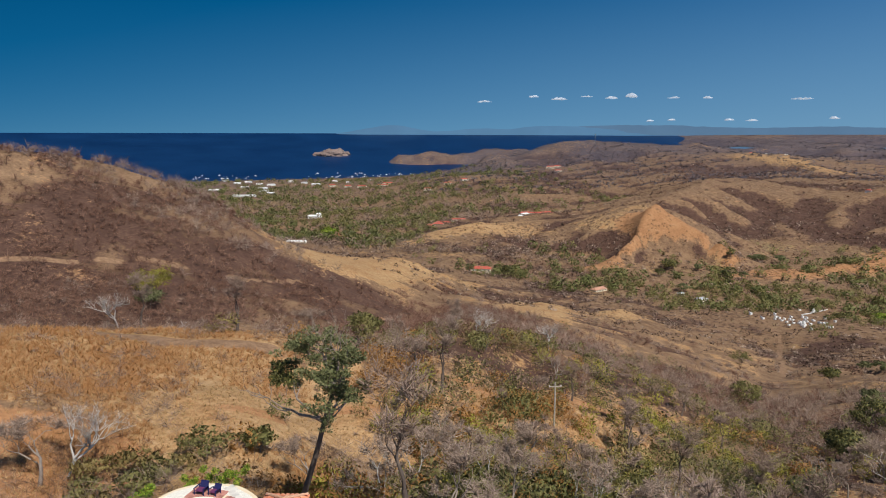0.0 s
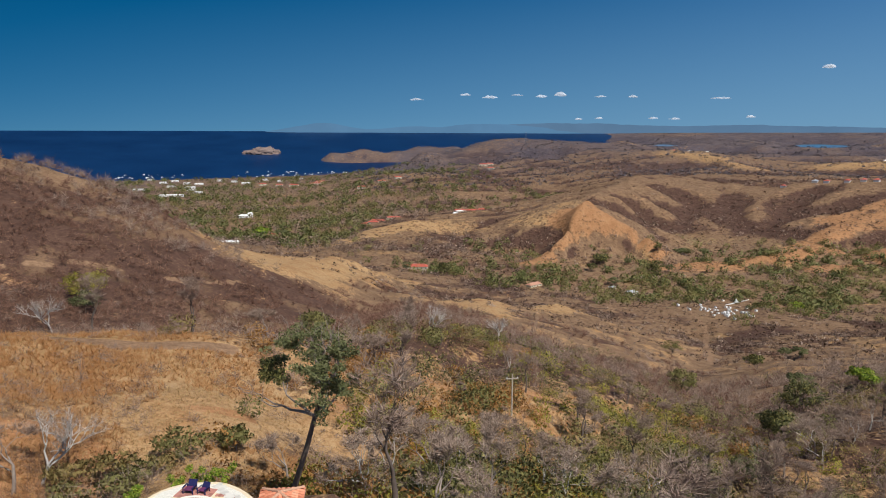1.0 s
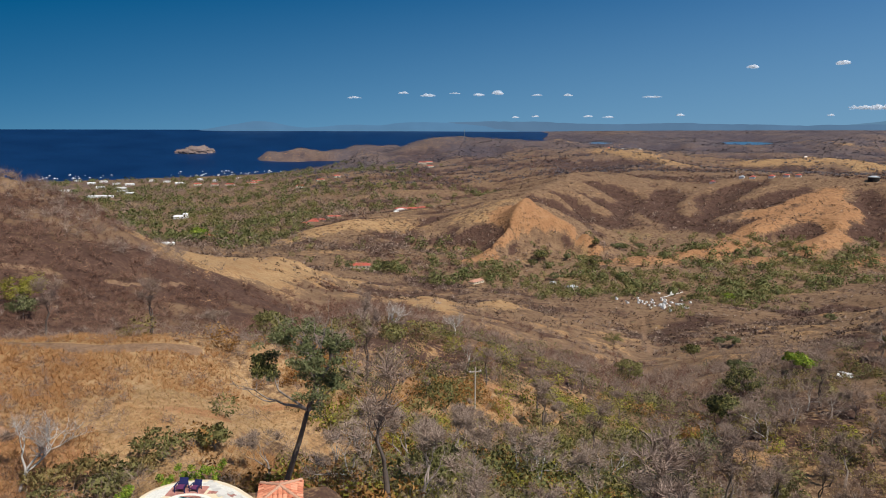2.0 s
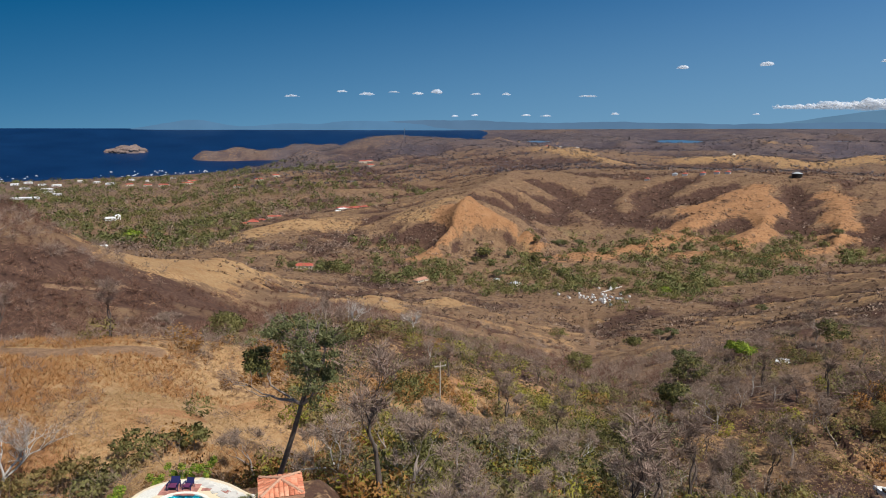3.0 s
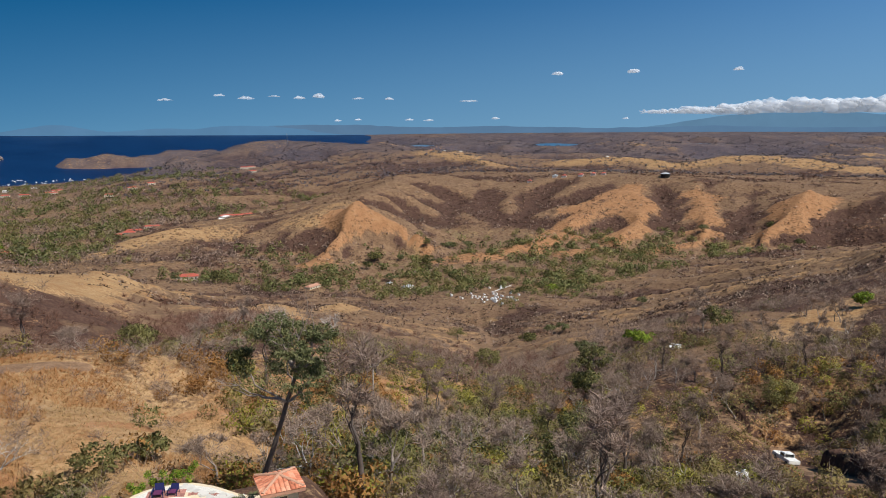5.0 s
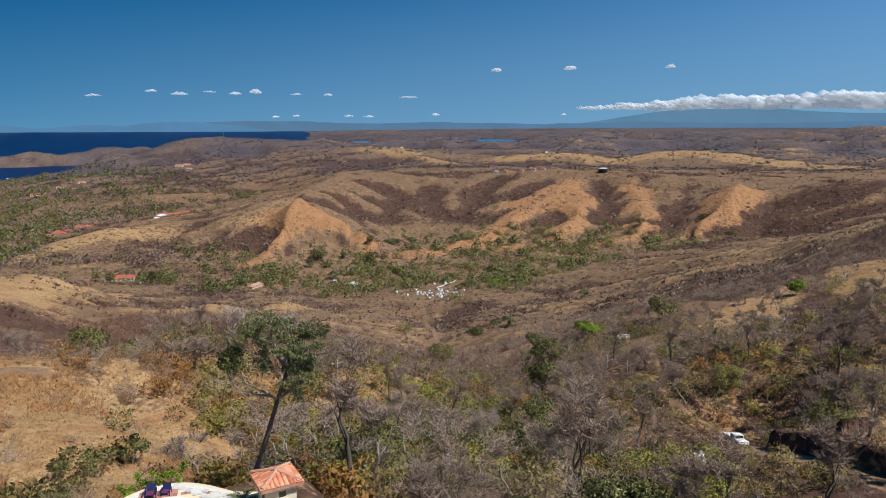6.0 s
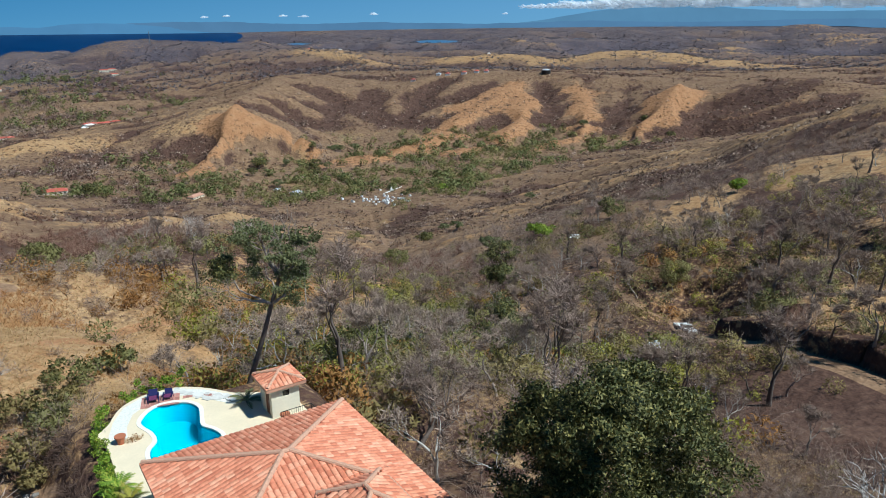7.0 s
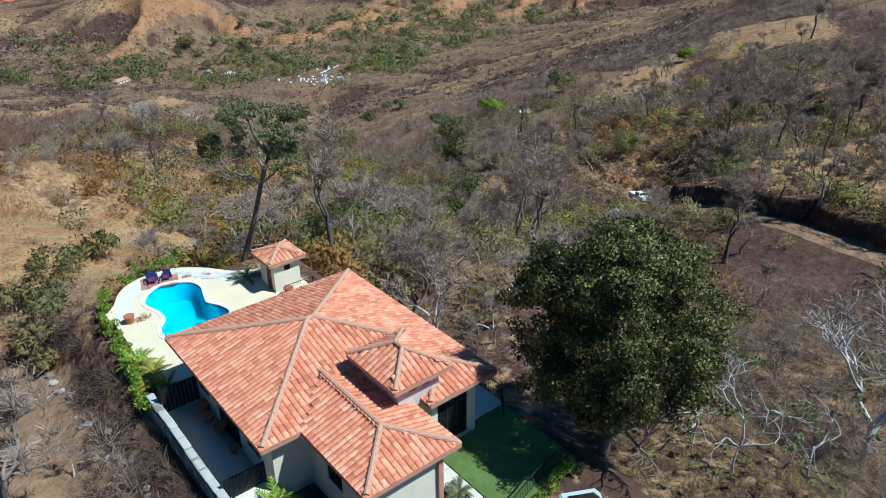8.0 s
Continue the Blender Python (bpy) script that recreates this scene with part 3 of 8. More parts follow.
def box_sdf(x, y, x0, x1, y0, y1):
    qx, qy = np.maximum(x0 - x, x - x1), np.maximum(y0 - y, y - y1)
    return np.hypot(np.maximum(qx, 0), np.maximum(qy, 0)) + np.minimum(np.maximum(qx, qy), 0)


BANKS = [
    (((36, -13), (46, 3), (51.5, 12.5), (57, 24), (61, 35), (68, 47)), 2.5),
    (((80, 66), (88, 78), (98, 85)), 1.5),
]


def patch(x, y, cx, cy, rx, ry, turn=0.0):
    c, s = math.cos(radians(turn)), math.sin(radians(turn))
    u, v = ((x - cx) * c + (y - cy) * s) / rx, (-(x - cx) * s + (y - cy) * c) / ry
    return smooth01(1.6 - np.hypot(u, v) * 1.1)


def blur(g, n):
    """Box mean over n rows and columns of the sheet."""
    for axis in (0, 1):
        pad = [(n, n) if k == axis else (0, 0) for k in (0, 1)]
        c = np.cumsum(np.pad(g, pad, mode="edge"), axis=axis)
        hi = np.take(c, np.arange(2 * n, c.shape[axis]), axis=axis)
        lo = np.take(c, np.arange(0, c.shape[axis] - 2 * n), axis=axis)
        g = (hi - lo) / (2 * n)
    return g


def stretched_sheet(step=0.35, r0=90.0, r1=4900.0):
    """The land drawn tight between its crest and stream lines, on a bearing by log-distance grid: a crease along every line, even slopes between."""
    h = radians(step)
    rows_, cols_ = int(math.log(r1 / r0) / h) + 1, int(133 / step) + 1
    held, count = np.zeros((rows_, cols_)), np.zeros((rows_, cols_))
    for pts in LINES:
        for a, b in zip(pts[:-1], pts[1:]):
            near = min(np.hypot(a[0] + 12, a[1] + 3), np.hypot(b[0] + 12, b[1] + 3))
            t = np.linspace(0, 1, max(2, int(np.linalg.norm(b - a) / (0.4 * h * max(near, r0)))))[:, None]
            q = a + t * (b - a)
            i = np.round(np.log(np.maximum(np.hypot(q[:, 0] + 12, q[:, 1] + 3), 1) / r0) / h).astype(int)
            j = np.round((np.degrees(np.arctan2(q[:, 0] + 12, q[:, 1] + 3)) + 36) / step).astype(int)
            ok = (i >= 0) & (i < rows_) & (j >= 0) & (j < cols_)
            np.add.at(held, (i[ok], j[ok]), q[ok, 2])
            np.add.at(count, (i[ok], j[ok]), 1)
    z = None
    for k in (16, 8, 4, 2, 1):
        nr, nc = -(-rows_ // k), -(-cols_ // k)
        pad = ((0, nr * k - rows_), (0, nc * k - cols_))
        hs = np.pad(held, pad).reshape(nr, k, nc, k).sum((1, 3))
        ct = np.pad(count, pad).reshape(nr, k, nc, k).sum((1, 3))
        fixed, val = ct > 0, hs / np.maximum(ct, 1)
        z = np.full((nr, nc), val[fixed].mean()) if z is None else np.repeat(np.repeat(z, 2, 0), 2, 1)[:nr, :nc]
        for _ in range(260):
            z = np.where(fixed, val, z)
            p = np.pad(z, 1, mode="edge")
            z = (p[:-2, 1:-1] + p[2:, 1:-1] + p[1:-1, :-2] + p[1:-1, 2:]) / 4
        z = np.where(fixed, 0.35 * z + 0.65 * val, z)
    return z, h, step, r0


TIGHT = stretched_sheet()


def tight_height(x, y):
    z, h, step, r0 = TIGHT
    i = np.clip(np.log(np.maximum(np.hypot(x + 12, y + 3), 1) / r0) / h, 0, z.shape[0] - 1.001)
    j = np.clip((np.degrees(np.arctan2(x + 12, y + 3)) + 36) / step, 0, z.shape[1] - 1.001)
    i0, j0 = i.astype(int), j.astype(int)
    u, v = i - i0, j - j0
    return (z[i0, j0] * (1 - v) + z[i0, j0 + 1] * v) * (1 - u) + (z[i0 + 1, j0] * (1 - v) + z[i0 + 1, j0 + 1] * v) * u


def gullies(x, y, tx, ty, size, seed):
    """Ridges and rills that run down the slope; (tx, ty) points along the contour."""
    px, py = x / size, y / size
    ix, iy = np.floor(px), np.floor(py)
    top, low = np.zeros_like(x), np.zeros_like(x)
    for ox in (-1, 0, 1):
        for oy in (-1, 0, 1):
            cx, cy = ix + ox + hash2(ix + ox, iy + oy, seed), iy + oy + hash2(ix + ox, iy + oy, seed + 5)
            dx, dy = px - cx, py - cy
            w = np.maximum(0, 1.3 - np.hypot(dx, dy)) ** 2
            top += w * np.cos((dx * tx + dy * ty) * 2 * math.pi * 1.15)
            low += w
    return top / np.maximum(low, 1e-6)


# arms of the far gulf: centre, half length, half width, turn, level
BAYS = [(2404, 2929, 350, 105, 51, -49.8), (1728, 3148, 200, 55, 61, -52.3), (2950, 2455, 250, 90, 40, -44.0)]


def shape_land(x, y, az, rad):
    """The height of the ground on the sheet, and how much it stands out from the land round it."""
    d = np.hypot(x + 12, y + 3)
    z, straw, soil, nearest = land_lines(x, y)
    bearing = np.degrees(np.arctan2(x + 12, y + 3))
    seen = smooth01((bearing + 36) / 6) * smooth01((97 - bearing) / 8) * smooth01((d - 110) / 110)
    z = z * (1 - seen) + tight_height(x, y) * seen
    above = smooth01((z + 180) / 30)
    flat = 0.25 + 0.75 * smooth01((z + 150) / 25)
    zb = z
    for _ in range(2):
        zb = blur(zb, 5)
    a = np.radians(az)[None, :]
    gr, gt = np.gradient(zb, rad, axis=0), np.gradient(zb, np.radians(az), axis=1) / d
    gx, gy = gr * np.sin(a) + gt * np.cos(a), gr * np.cos(a) - gt * np.sin(a)
    steep = np.hypot(gx, gy)
    tx, ty = -gy / (steep + 1e-4), gx / (steep + 1e-4)
    steep = np.clip(steep, 0, 0.55)
    r1 = 1 - 2 * np.abs(fbm(x / 340, y / 340, 3, 3) - 0.5)
    r2 = 1 - 2 * np.abs(fbm(x / 120, y / 120, 3, 5) - 0.5)
    n3 = fbm(x / 34, y / 34, 4, 7) - 0.5
    n4 = fbm(x / 9, y / 9, 4, 9) - 0.5
    rills = 26 * gullies(x, y, tx, ty, 130, 71) * smooth01((d - 500) / 400) + 12 * gullies(x, y, tx, ty, 52, 73) * (0.4 * smooth01((d - 260) / 300) + 0.6 * smooth01((d - 650) / 250)) + 4.6 * gullies(x, y, tx, ty, 21, 75) * smooth01((d - 150) / 200) * (1 - smooth01((d - 1900) / 500))
    relief = rills * steep
    relief = relief + (8 * (r1 - 0.74) * smooth01((d - 900) / 700) + 105 * (fbm(x / 430, y / 430, 3, 33) - 0.5) * smooth01((d - 2500) / 700) + 44 * (r1 - 0.74) * smooth01((d - 2300) / 700) + 7 * (r2 - 0.74) * smooth01((d - 300) / 500) + 9 * (r2 - 0.74) * smooth01((d - 1800) / 600)) * flat
    relief = relief * above * (1 - smooth01((d - 4200) / 350))
    relief = relief * (0.3 + 0.7 * smooth01(nearest / (0.03 * d + 2)))
    relief = relief + (4.0 * n3 * smooth01((d - 60) / 250) * (1 - 0.5 * smooth01((d - 400) / 400)) + 1.1 * n4 * smooth01((d - 40) / 60)) * flat
    cape = smooth01(1.6 - np.hypot((x - 480) / 560, (y - 3700) / 240) * 1.1)
    relief = relief * (1 - 0.6 * cape) + cape * smooth01((z + 186 - 187 * np.clip((d - 3300) / 1550, 0, 1)) / 25) * (34 * (fbm(x / 120, y / 120, 4, 91) - 0.5) + 16 * (fbm(x / 45, y / 45, 3, 93) - 0.5))
    z = z + relief
    for cx, cy, along, across, turn, level in BAYS:
        c, s = math.cos(radians(turn)), math.sin(radians(turn))
        h = np.hypot(((x - cx) * c + (y - cy) * s) / along, (-(x - cx) * s + (y - cy) * c) / across)
        banks = smooth01((2.3 - h) / 0.9)
        z = z * (1 - banks) + np.maximum(z, level + 1.5) * banks
        m = smooth01((1.15 - h) / 0.22)
        z = z * (1 - m) + (level - 8) * m
    hx, hy = to_house(x, y)
    s = box_sdf(hx, hy, -1.5, 12.4, -19.0, 12.2)
    s = np.minimum(s, box_sdf(hx, hy, 8.0, 13.0, -19, -12))
    t = smooth01((s + 0.3) / 3.2)
    z = (-0.45) * (1 - t) + z * t
    z = np.where(box_sdf(hx, hy, 0.6, 6.4, 3.4, 12.4) < 0, -1.9, z)
    # banks of the dirt road, cut into the slope
    for pts, rise in BANKS:
        for a, b in zip(pts[:-1], pts[1:]):
            a, b = np.array(a, float), np.array(b, float)
            dd, tt = seg_distance(x, y, a, b)
            side = (b[0] - a[0]) * (y - a[1]) - (b[1] - a[1]) * (x - a[0])
            inner = (tt > 0.001) & (tt < 0.999) & (side < 0)
            z = z + np.where(inner, rise * (0.75 + 0.5 * fbm(x / 7, y / 7, 3, 61)) * smooth01((dd - 1.5 - 0.8 * fbm(x / 3, y / 3, 3, 63)) / 0.8) * (1 - smooth01((dd - 4) / 14)), 0)
    return z, relief, straw, soil


# ---- ground sheet: fine where it is seen, to the horizon all round ----
def sheet(az, rad):
    A, R = np.meshgrid(np.radians(az), rad)
    return -12 + R * np.sin(A), -3 + R * np.cos(A)


def grid_faces(rows, cols, closed=False):
    r, c = np.meshgrid(np.arange(rows - 1), np.arange(cols if closed else cols - 1), indexing="ij")
    c2 = (c + 1) % cols
    return np.stack([r * cols + c, r * cols + c2, (r + 1) * cols + c2, (r + 1) * cols + c], -1).reshape(-1, 4)


AZ = np.concatenate([np.arange(-36, 97, 0.21), np.arange(98, 322, 4.0)])
RAD = 5.0 * 1.0132 ** np.arange(0, 620)
RAD = np.concatenate([5.0 * 1.06 ** np.arange(0, 24), RAD[(RAD > 20.2) & (RAD < 54)], 54 * 1.0048 ** np.arange(0, 184), RAD[(RAD > 130.0) & (RAD < 4900)]])
GX, GY = sheet(AZ, RAD)
GZ, GREL, GSTRAW, GSOIL = shape_land(GX, GY, AZ, RAD)


def land(x, y):
    """The height of the sheet at any place."""
    x, y = np.asarray(x, float), np.asarray(y, float)
    d, az = np.hypot(x + 12, y + 3), np.degrees(np.arctan2(x + 12, y + 3))
    az = np.where(az < AZ[0], az + 360, az)
    i = np.clip(np.searchsorted(RAD, d) - 1, 0, len(RAD) - 2)
    j = np.clip(np.searchsorted(AZ, az) - 1, 0, len(AZ) - 2)
    u = np.clip((d - RAD[i]) / (RAD[i + 1] - RAD[i]), 0, 1)
    v = np.clip((az - AZ[j]) / (AZ[j + 1] - AZ[j]), 0, 1)
    return (GZ[i, j] * (1 - v) + GZ[i, j + 1] * v) * (1 - u) + (GZ[i + 1, j] * (1 - v) + GZ[i + 1, j + 1] * v) * u


rows, cols = GX.shape
me = bpy.data.meshes.new("ground")
co = np.stack([GX, GY, GZ], -1).reshape(-1, 3)
quads = grid_faces(rows, cols, True)
n_c = len(co)
me.vertices.add(n_c + 1)
me.vertices.foreach_set("co", np.concatenate([co.ravel(), [-12, -3, GZ[0].mean()]]))
fan = np.stack([np.full(cols, n_c), np.arange(cols), (np.arange(cols) + 1) % cols], -1)[:, ::-1]
loops = np.concatenate([quads.ravel(), fan.ravel()]).astype(np.int32)
me.loops.add(len(loops))
me.loops.foreach_set("vertex_index", loops)
me.polygons.add(len(quads) + cols)
me.polygons.foreach_set("loop_start", np.concatenate([np.arange(len(quads)) * 4, len(quads) * 4 + np.arange(cols) * 3]).astype(np.int32))
me.polygons.foreach_set("use_smooth", np.ones(len(quads) + cols, dtype=bool))
me.update(calc_edges=True)
me.validate()


# what grows where: red straw, green leaf, blue bare soil, alpha dirt track
def cover(x, y, z, relief, straw, soil):
    """How much straw, green leaf and bare soil lies on the sheet; crests are barer than hollows."""
    d = np.hypot(x + 12, y + 3)
    bulge = np.clip(((z - blur(z, 16)) + 0.6 * (z - blur(z, 6))) / (0.006 * d + 0.4), -1.5, 1.5)
    rough = fbm(x / 60, y / 60, 4, 77) - 0.5
    wild = fbm(x / 23, y / 23, 4, 79) - 0.5
    far = smooth01((d - 200) / 400)
    straw = np.maximum(straw * (0.75 + 0.35 * bulge), np.clip(0.04 + 0.34 * bulge, 0, 0.7) * far + 0.30 * (1 - far))
    straw = np.maximum(straw, 0.97 * patch(x, y, -24, 76, 26, 18, -15))
    straw = np.maximum(straw, 0.8 * patch(x, y, -12, 54, 14, 8))
    straw = np.maximum(straw, 0.75 * patch(x, y, 152, 97, 34, 11, 15))
    straw = np.maximum(straw, 0.8 * patch(x, y, 78, 22, 16, 16, 40))
    straw = np.maximum(straw, 0.48 * patch(x, y, 16, 74, 48, 34, -10))
    straw = np.maximum(straw, 0.85 * patch(x, y, 196, 84, 46, 17, 24))
    straw = straw * (1 - 0.75 * patch(x, y, -90, 250, 110, 95, 15))
    straw = np.maximum(straw, 0.45 * patch(x, y, 100, 30, 38, 34, 20))
    straw = straw * (1 - 0.95 * patch(x, y, 46, 21, 10, 14, -25))
    wide = fbm(x / 240, y / 240, 3, 83) - 0.5
    straw = np.clip(straw + (wide * 0.75 + rough * 0.75 + wild * 0.6) * far + wild * 0.4 * (1 - far), 0, 1)
    straw = straw * (1 - 0.6 * patch(x, y, 1060, 540, 190, 130, 30))
    scarp = smooth01((d - 1040) / 120) * (1 - smooth01((d - 1720) / 250)) * smooth01((x - 380) / 120)
    straw = straw * (1 - 0.3 * patch(x, y, 260, 150, 170, 75, 30))
    straw = straw * (1 - 0.6 * patch(x, y, 850, 2750, 600, 750))
    straw = straw * (1 - 0.7 * scarp) * (1 - 0.5 * smooth01((d - 3000) / 800))
    spine = np.clip(relief / 5.0, -1, 1) * far
    soil = np.clip(soil * (0.74 + 0.5 * bulge) + (rough * 1.0 + wild * 0.8) * soil + 0.30 * np.maximum(spine, 0) * scarp, 0, 1)
    low = smooth01((-143 - z) / 8) * smooth01((d - 450) / 100) * (1 - smooth01((d - 3050) / 60))
    soil = np.maximum(soil, np.maximum(0.85 * patch(x, y, -22.5, 54.5, 7, 2.6, -10), 0.7 * patch(x, y, -23, 50, 7, 5)) + 0.4 * wild)
    soil = np.maximum(soil, 0.24 * patch(x, y, -90, 250, 120, 100, 15) * smooth01(0.5 + 2.5 * wild))
    soil = np.maximum(soil, np.maximum(0.8 * patch(x, y, -8.5, 64, 4.5, 0.9, 12), 0.8 * patch(x, y, -0.5, 77.5, 5, 1.0, 8)) + 0.3 * wild)
    leaf = np.maximum(0.28 * low, 0.22 * patch(x, y, -150, 2300, 700, 700)) * (1 - soil) * (1 - 0.8 * smooth01(straw * 2 - 0.9))
    leaf = np.clip(leaf + (rough * 1.6 + wild * 0.9) * leaf, 0, 1)
    field = low * smooth01((wild + rough) * 4 + 0.1) * (1 - leaf)
    straw = np.clip(np.maximum(straw, 0.75 * field), 0, 1)
    brown = patch(x, y, -90, 250, 120, 100, 15)
    thick = 0.34 + 0.22 * scarp + 0.42 * brown + 0.42 * patch(x, y, 120, 80, 130, 66, 25) + 0.34 * patch(x, y, 340, 225, 190, 110, 35) + 0.55 * patch(x, y, 1060, 540, 190, 130, 30) + 0.9 * patch(x, y, 46, 21, 10, 14, -25) + 0.22 * patch(x, y, 850, 2750, 600, 750) - 0.38 * bulge * far - 0.45 * spine + 2.2 * (fbm(x / 120, y / 120, 4, 87) - 0.5) * far + 1.7 * (fbm(x / 26, y / 26, 4, 89) - 0.5)
    thick = np.clip(thick, 0, 1) * (1 - 0.9 * smooth01(straw * 2 - 0.6)) * (1 - 0.8 * soil) * (1 - 0.75 * low)
    # the last value is the share of painted haze, growing with distance
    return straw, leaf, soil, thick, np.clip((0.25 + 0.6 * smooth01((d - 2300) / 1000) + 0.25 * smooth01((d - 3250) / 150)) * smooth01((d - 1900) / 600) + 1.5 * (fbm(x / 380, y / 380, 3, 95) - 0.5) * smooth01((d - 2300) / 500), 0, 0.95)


def tracks(x, y):
    best = np.full_like(x, 0.0)
    for pts, w in TRACKS:
        for a, b in zip(pts[:-1], pts[1:]):
            dd, _ = seg_distance(x, y, np.array(a, float), np.array(b, float))
            best = np.maximum(best, smooth01((w * 1.4 - dd) / (w * 0.6)))
    return best


TRACKS = [
    (((34, -15), (46, 3), (51.5, 12.5), (57, 24), (61, 35)), 1.7),
    (((61, 35), (70, 50), (84, 60)), 1.6),
    (((84, 60), (80, 66), (88, 78), (98, 85), (112, 100), (127, 119)), 0.6),
    (((-40, 80), (-32, 84), (-20.9, 85), (-12, 88)), 1.7),
    (((-200, 180), (-94, 225), (-69, 240), (-42, 247), (-20, 270)), 1.0),
    (((-36, 5), (-26.5, 20), (-21.3, 33), (-18.8, 40)), 2.2),
    (((235, 360), (290, 450), (345, 540), (380, 640)), 1.6),
    (((330, 690), (345, 800), (375, 860)), 2.0),
]
st, lf, so, th, far_haze = cover(GX, GY, GZ, GREL, GSTRAW, GSOIL)
rd = tracks(GX, GY)


def cover_at(x, y):
    """The cover at any place, read off the sheet."""
    az, d = np.degrees(np.arctan2(x + 12, y + 3)), np.hypot(x + 12, y + 3)
    i = np.clip(np.searchsorted(RAD, d), 0, len(RAD) - 1)
    j = np.clip(np.searchsorted(AZ, az), 0, len(AZ) - 1)
    return st[i, j], lf[i, j], so[i, j], th[i, j]


col = np.stack([st, lf, so, rd], -1).reshape(-1, 4)
col = np.concatenate([col, [[0.2, 0, 0, 0]]])
layer = me.color_attributes.new("cover", 'FLOAT_COLOR', 'POINT')
layer.data.foreach_set("color", col.astype(np.float32).ravel())
# green channel: how much haze colour the far ground takes
brush = np.concatenate([np.stack([th, far_haze, smooth01((np.hypot(GX + 12, GY + 3) - 380) / 300), th * 0 + 1], -1).reshape(-1, 4), [[0.2, 0, 0, 1]]])
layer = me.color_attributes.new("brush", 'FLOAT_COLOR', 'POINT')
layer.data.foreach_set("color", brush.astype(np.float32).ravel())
me.materials.append(GROUND)
ground = tagged(new("ground", me), "dry hills of tan grass, brown scrub and orange soil", "ground", kind="structure")


# ---- sea, rising to the horizon ----
def sea_height(d):
    return -186 + 187 * np.clip((d - 3300) / 1550, 0, 1)


saz = np.arange(-60, 34, 1.0)
srad = np.concatenate([np.arange(2300, 3300, 200), np.arange(3300, 4880, 50)])
sx, sy = sheet(saz, srad)
sz = sea_height(np.hypot(sx + 12, sy + 3))
sea = tagged(new("water", mesh_from("water", np.stack([sx, sy, sz], -1).reshape(-1, 3).tolist(), grid_faces(*sx.shape).tolist(), SEA, True)),
             "deep blue calm sea reaching the horizon", "sea", kind="structure")



for cx, cy, along, across, turn, level in BAYS:
    rim = [(along * math.cos(a) * (1 + 0.15 * math.sin(3 * a)), across * math.sin(a) * (1 + 0.2 * math.cos(5 * a)), 0.0) for a in np.linspace(0, 2 * math.pi, 49)[:-1]]
    bay = tagged(new("water", mesh_from("water", [(1.12 * a, 1.12 * b, 0.0) for a, b, _ in rim], [tuple(range(48))], GULF)), "blue arm of the far gulf between hills", "sea", kind="structure")
    bay.matrix_world = pose(cx, cy, level, 0, 0, turn)


# ---- building kit ----
def part(name, bm, material, parent, label=""):
    """Links a bmesh as one mesh object under a thing or a part."""
    me = bpy.data.meshes.new(name)
    bm.to_mesh(me)
    bm.free()
    me.materials.append(material)
    ob = new(name, me)
    ob.parent = parent
    return tagged(ob, label)


def part_np(name, verts, faces, material, parent=None, label="", smooth=False, lean=None):
    me = np_mesh(name, verts, faces, material, smooth, lean)
    ob = new(name, me)
    if parent is not None:
        ob.parent = parent
    return tagged(ob, label)


def np_mesh(name, verts, faces, material, smooth=False, lean=None):
    """A mesh from an array of corners and an array of triangles or quads. lean: the way each corner faces, for leaves that are shaded as one crown."""
    verts, faces = np.asarray(verts, np.float32), np.asarray(faces, np.int32)
    if lean is not None:
        smooth = True
        out = np.cross(verts[faces[:, 1]] - verts[faces[:, 0]], verts[faces[:, 2]] - verts[faces[:, 0]])
        turn = (out * lean[faces[:, 0]]).sum(1) < 0
        faces[turn] = faces[turn][:, ::-1]
    n, k = faces.shape
    me = bpy.data.meshes.new(name)
    me.vertices.add(len(verts))
    me.vertices.foreach_set("co", verts.ravel())
    me.loops.add(n * k)
    me.loops.foreach_set("vertex_index", faces.ravel())
    me.polygons.add(n)
    me.polygons.foreach_set("loop_start", np.arange(n, dtype=np.int32) * k)
    if smooth:
        me.polygons.foreach_set("use_smooth", np.ones(n, dtype=bool))
    me.materials.append(material)
    me.update(calc_edges=True)
    if lean is not None:
        layer = me.attributes.new("custom_normal", 'FLOAT_VECTOR', 'POINT')
        layer.data.foreach_set("vector", np.ascontiguousarray(lean, np.float32).ravel())
    return me


def thing(name, m, label, category, group="", kind=""):
    ob = new(name)
    ob.empty_display_size = 0.2
    ob.matrix_world = m
    return tagged(ob, label, category, group, kind)


def boxes(*specs, bevel=0.0):
    """A bmesh of boxes (x0, x1, y0, y1, z0, z1)."""
    bm = bmesh.new()
    for x0, x1, y0, y1, z0, z1 in specs:
        vs = bmesh.ops.create_cube(bm, size=1)["verts"]
        for v in vs:
            v.co = Vector((x1 if v.co.x > 0 else x0, y1 if v.co.y > 0 else y0, z1 if v.co.z > 0 else z0))
    if bevel:
        bmesh.ops.bevel(bm, geom=bm.edges[:], offset=bevel, segments=2, affect='EDGES', profile=0.6)
    else:
        bmesh.ops.remove_doubles(bm, verts=bm.verts, dist=1e-5)
    return bm


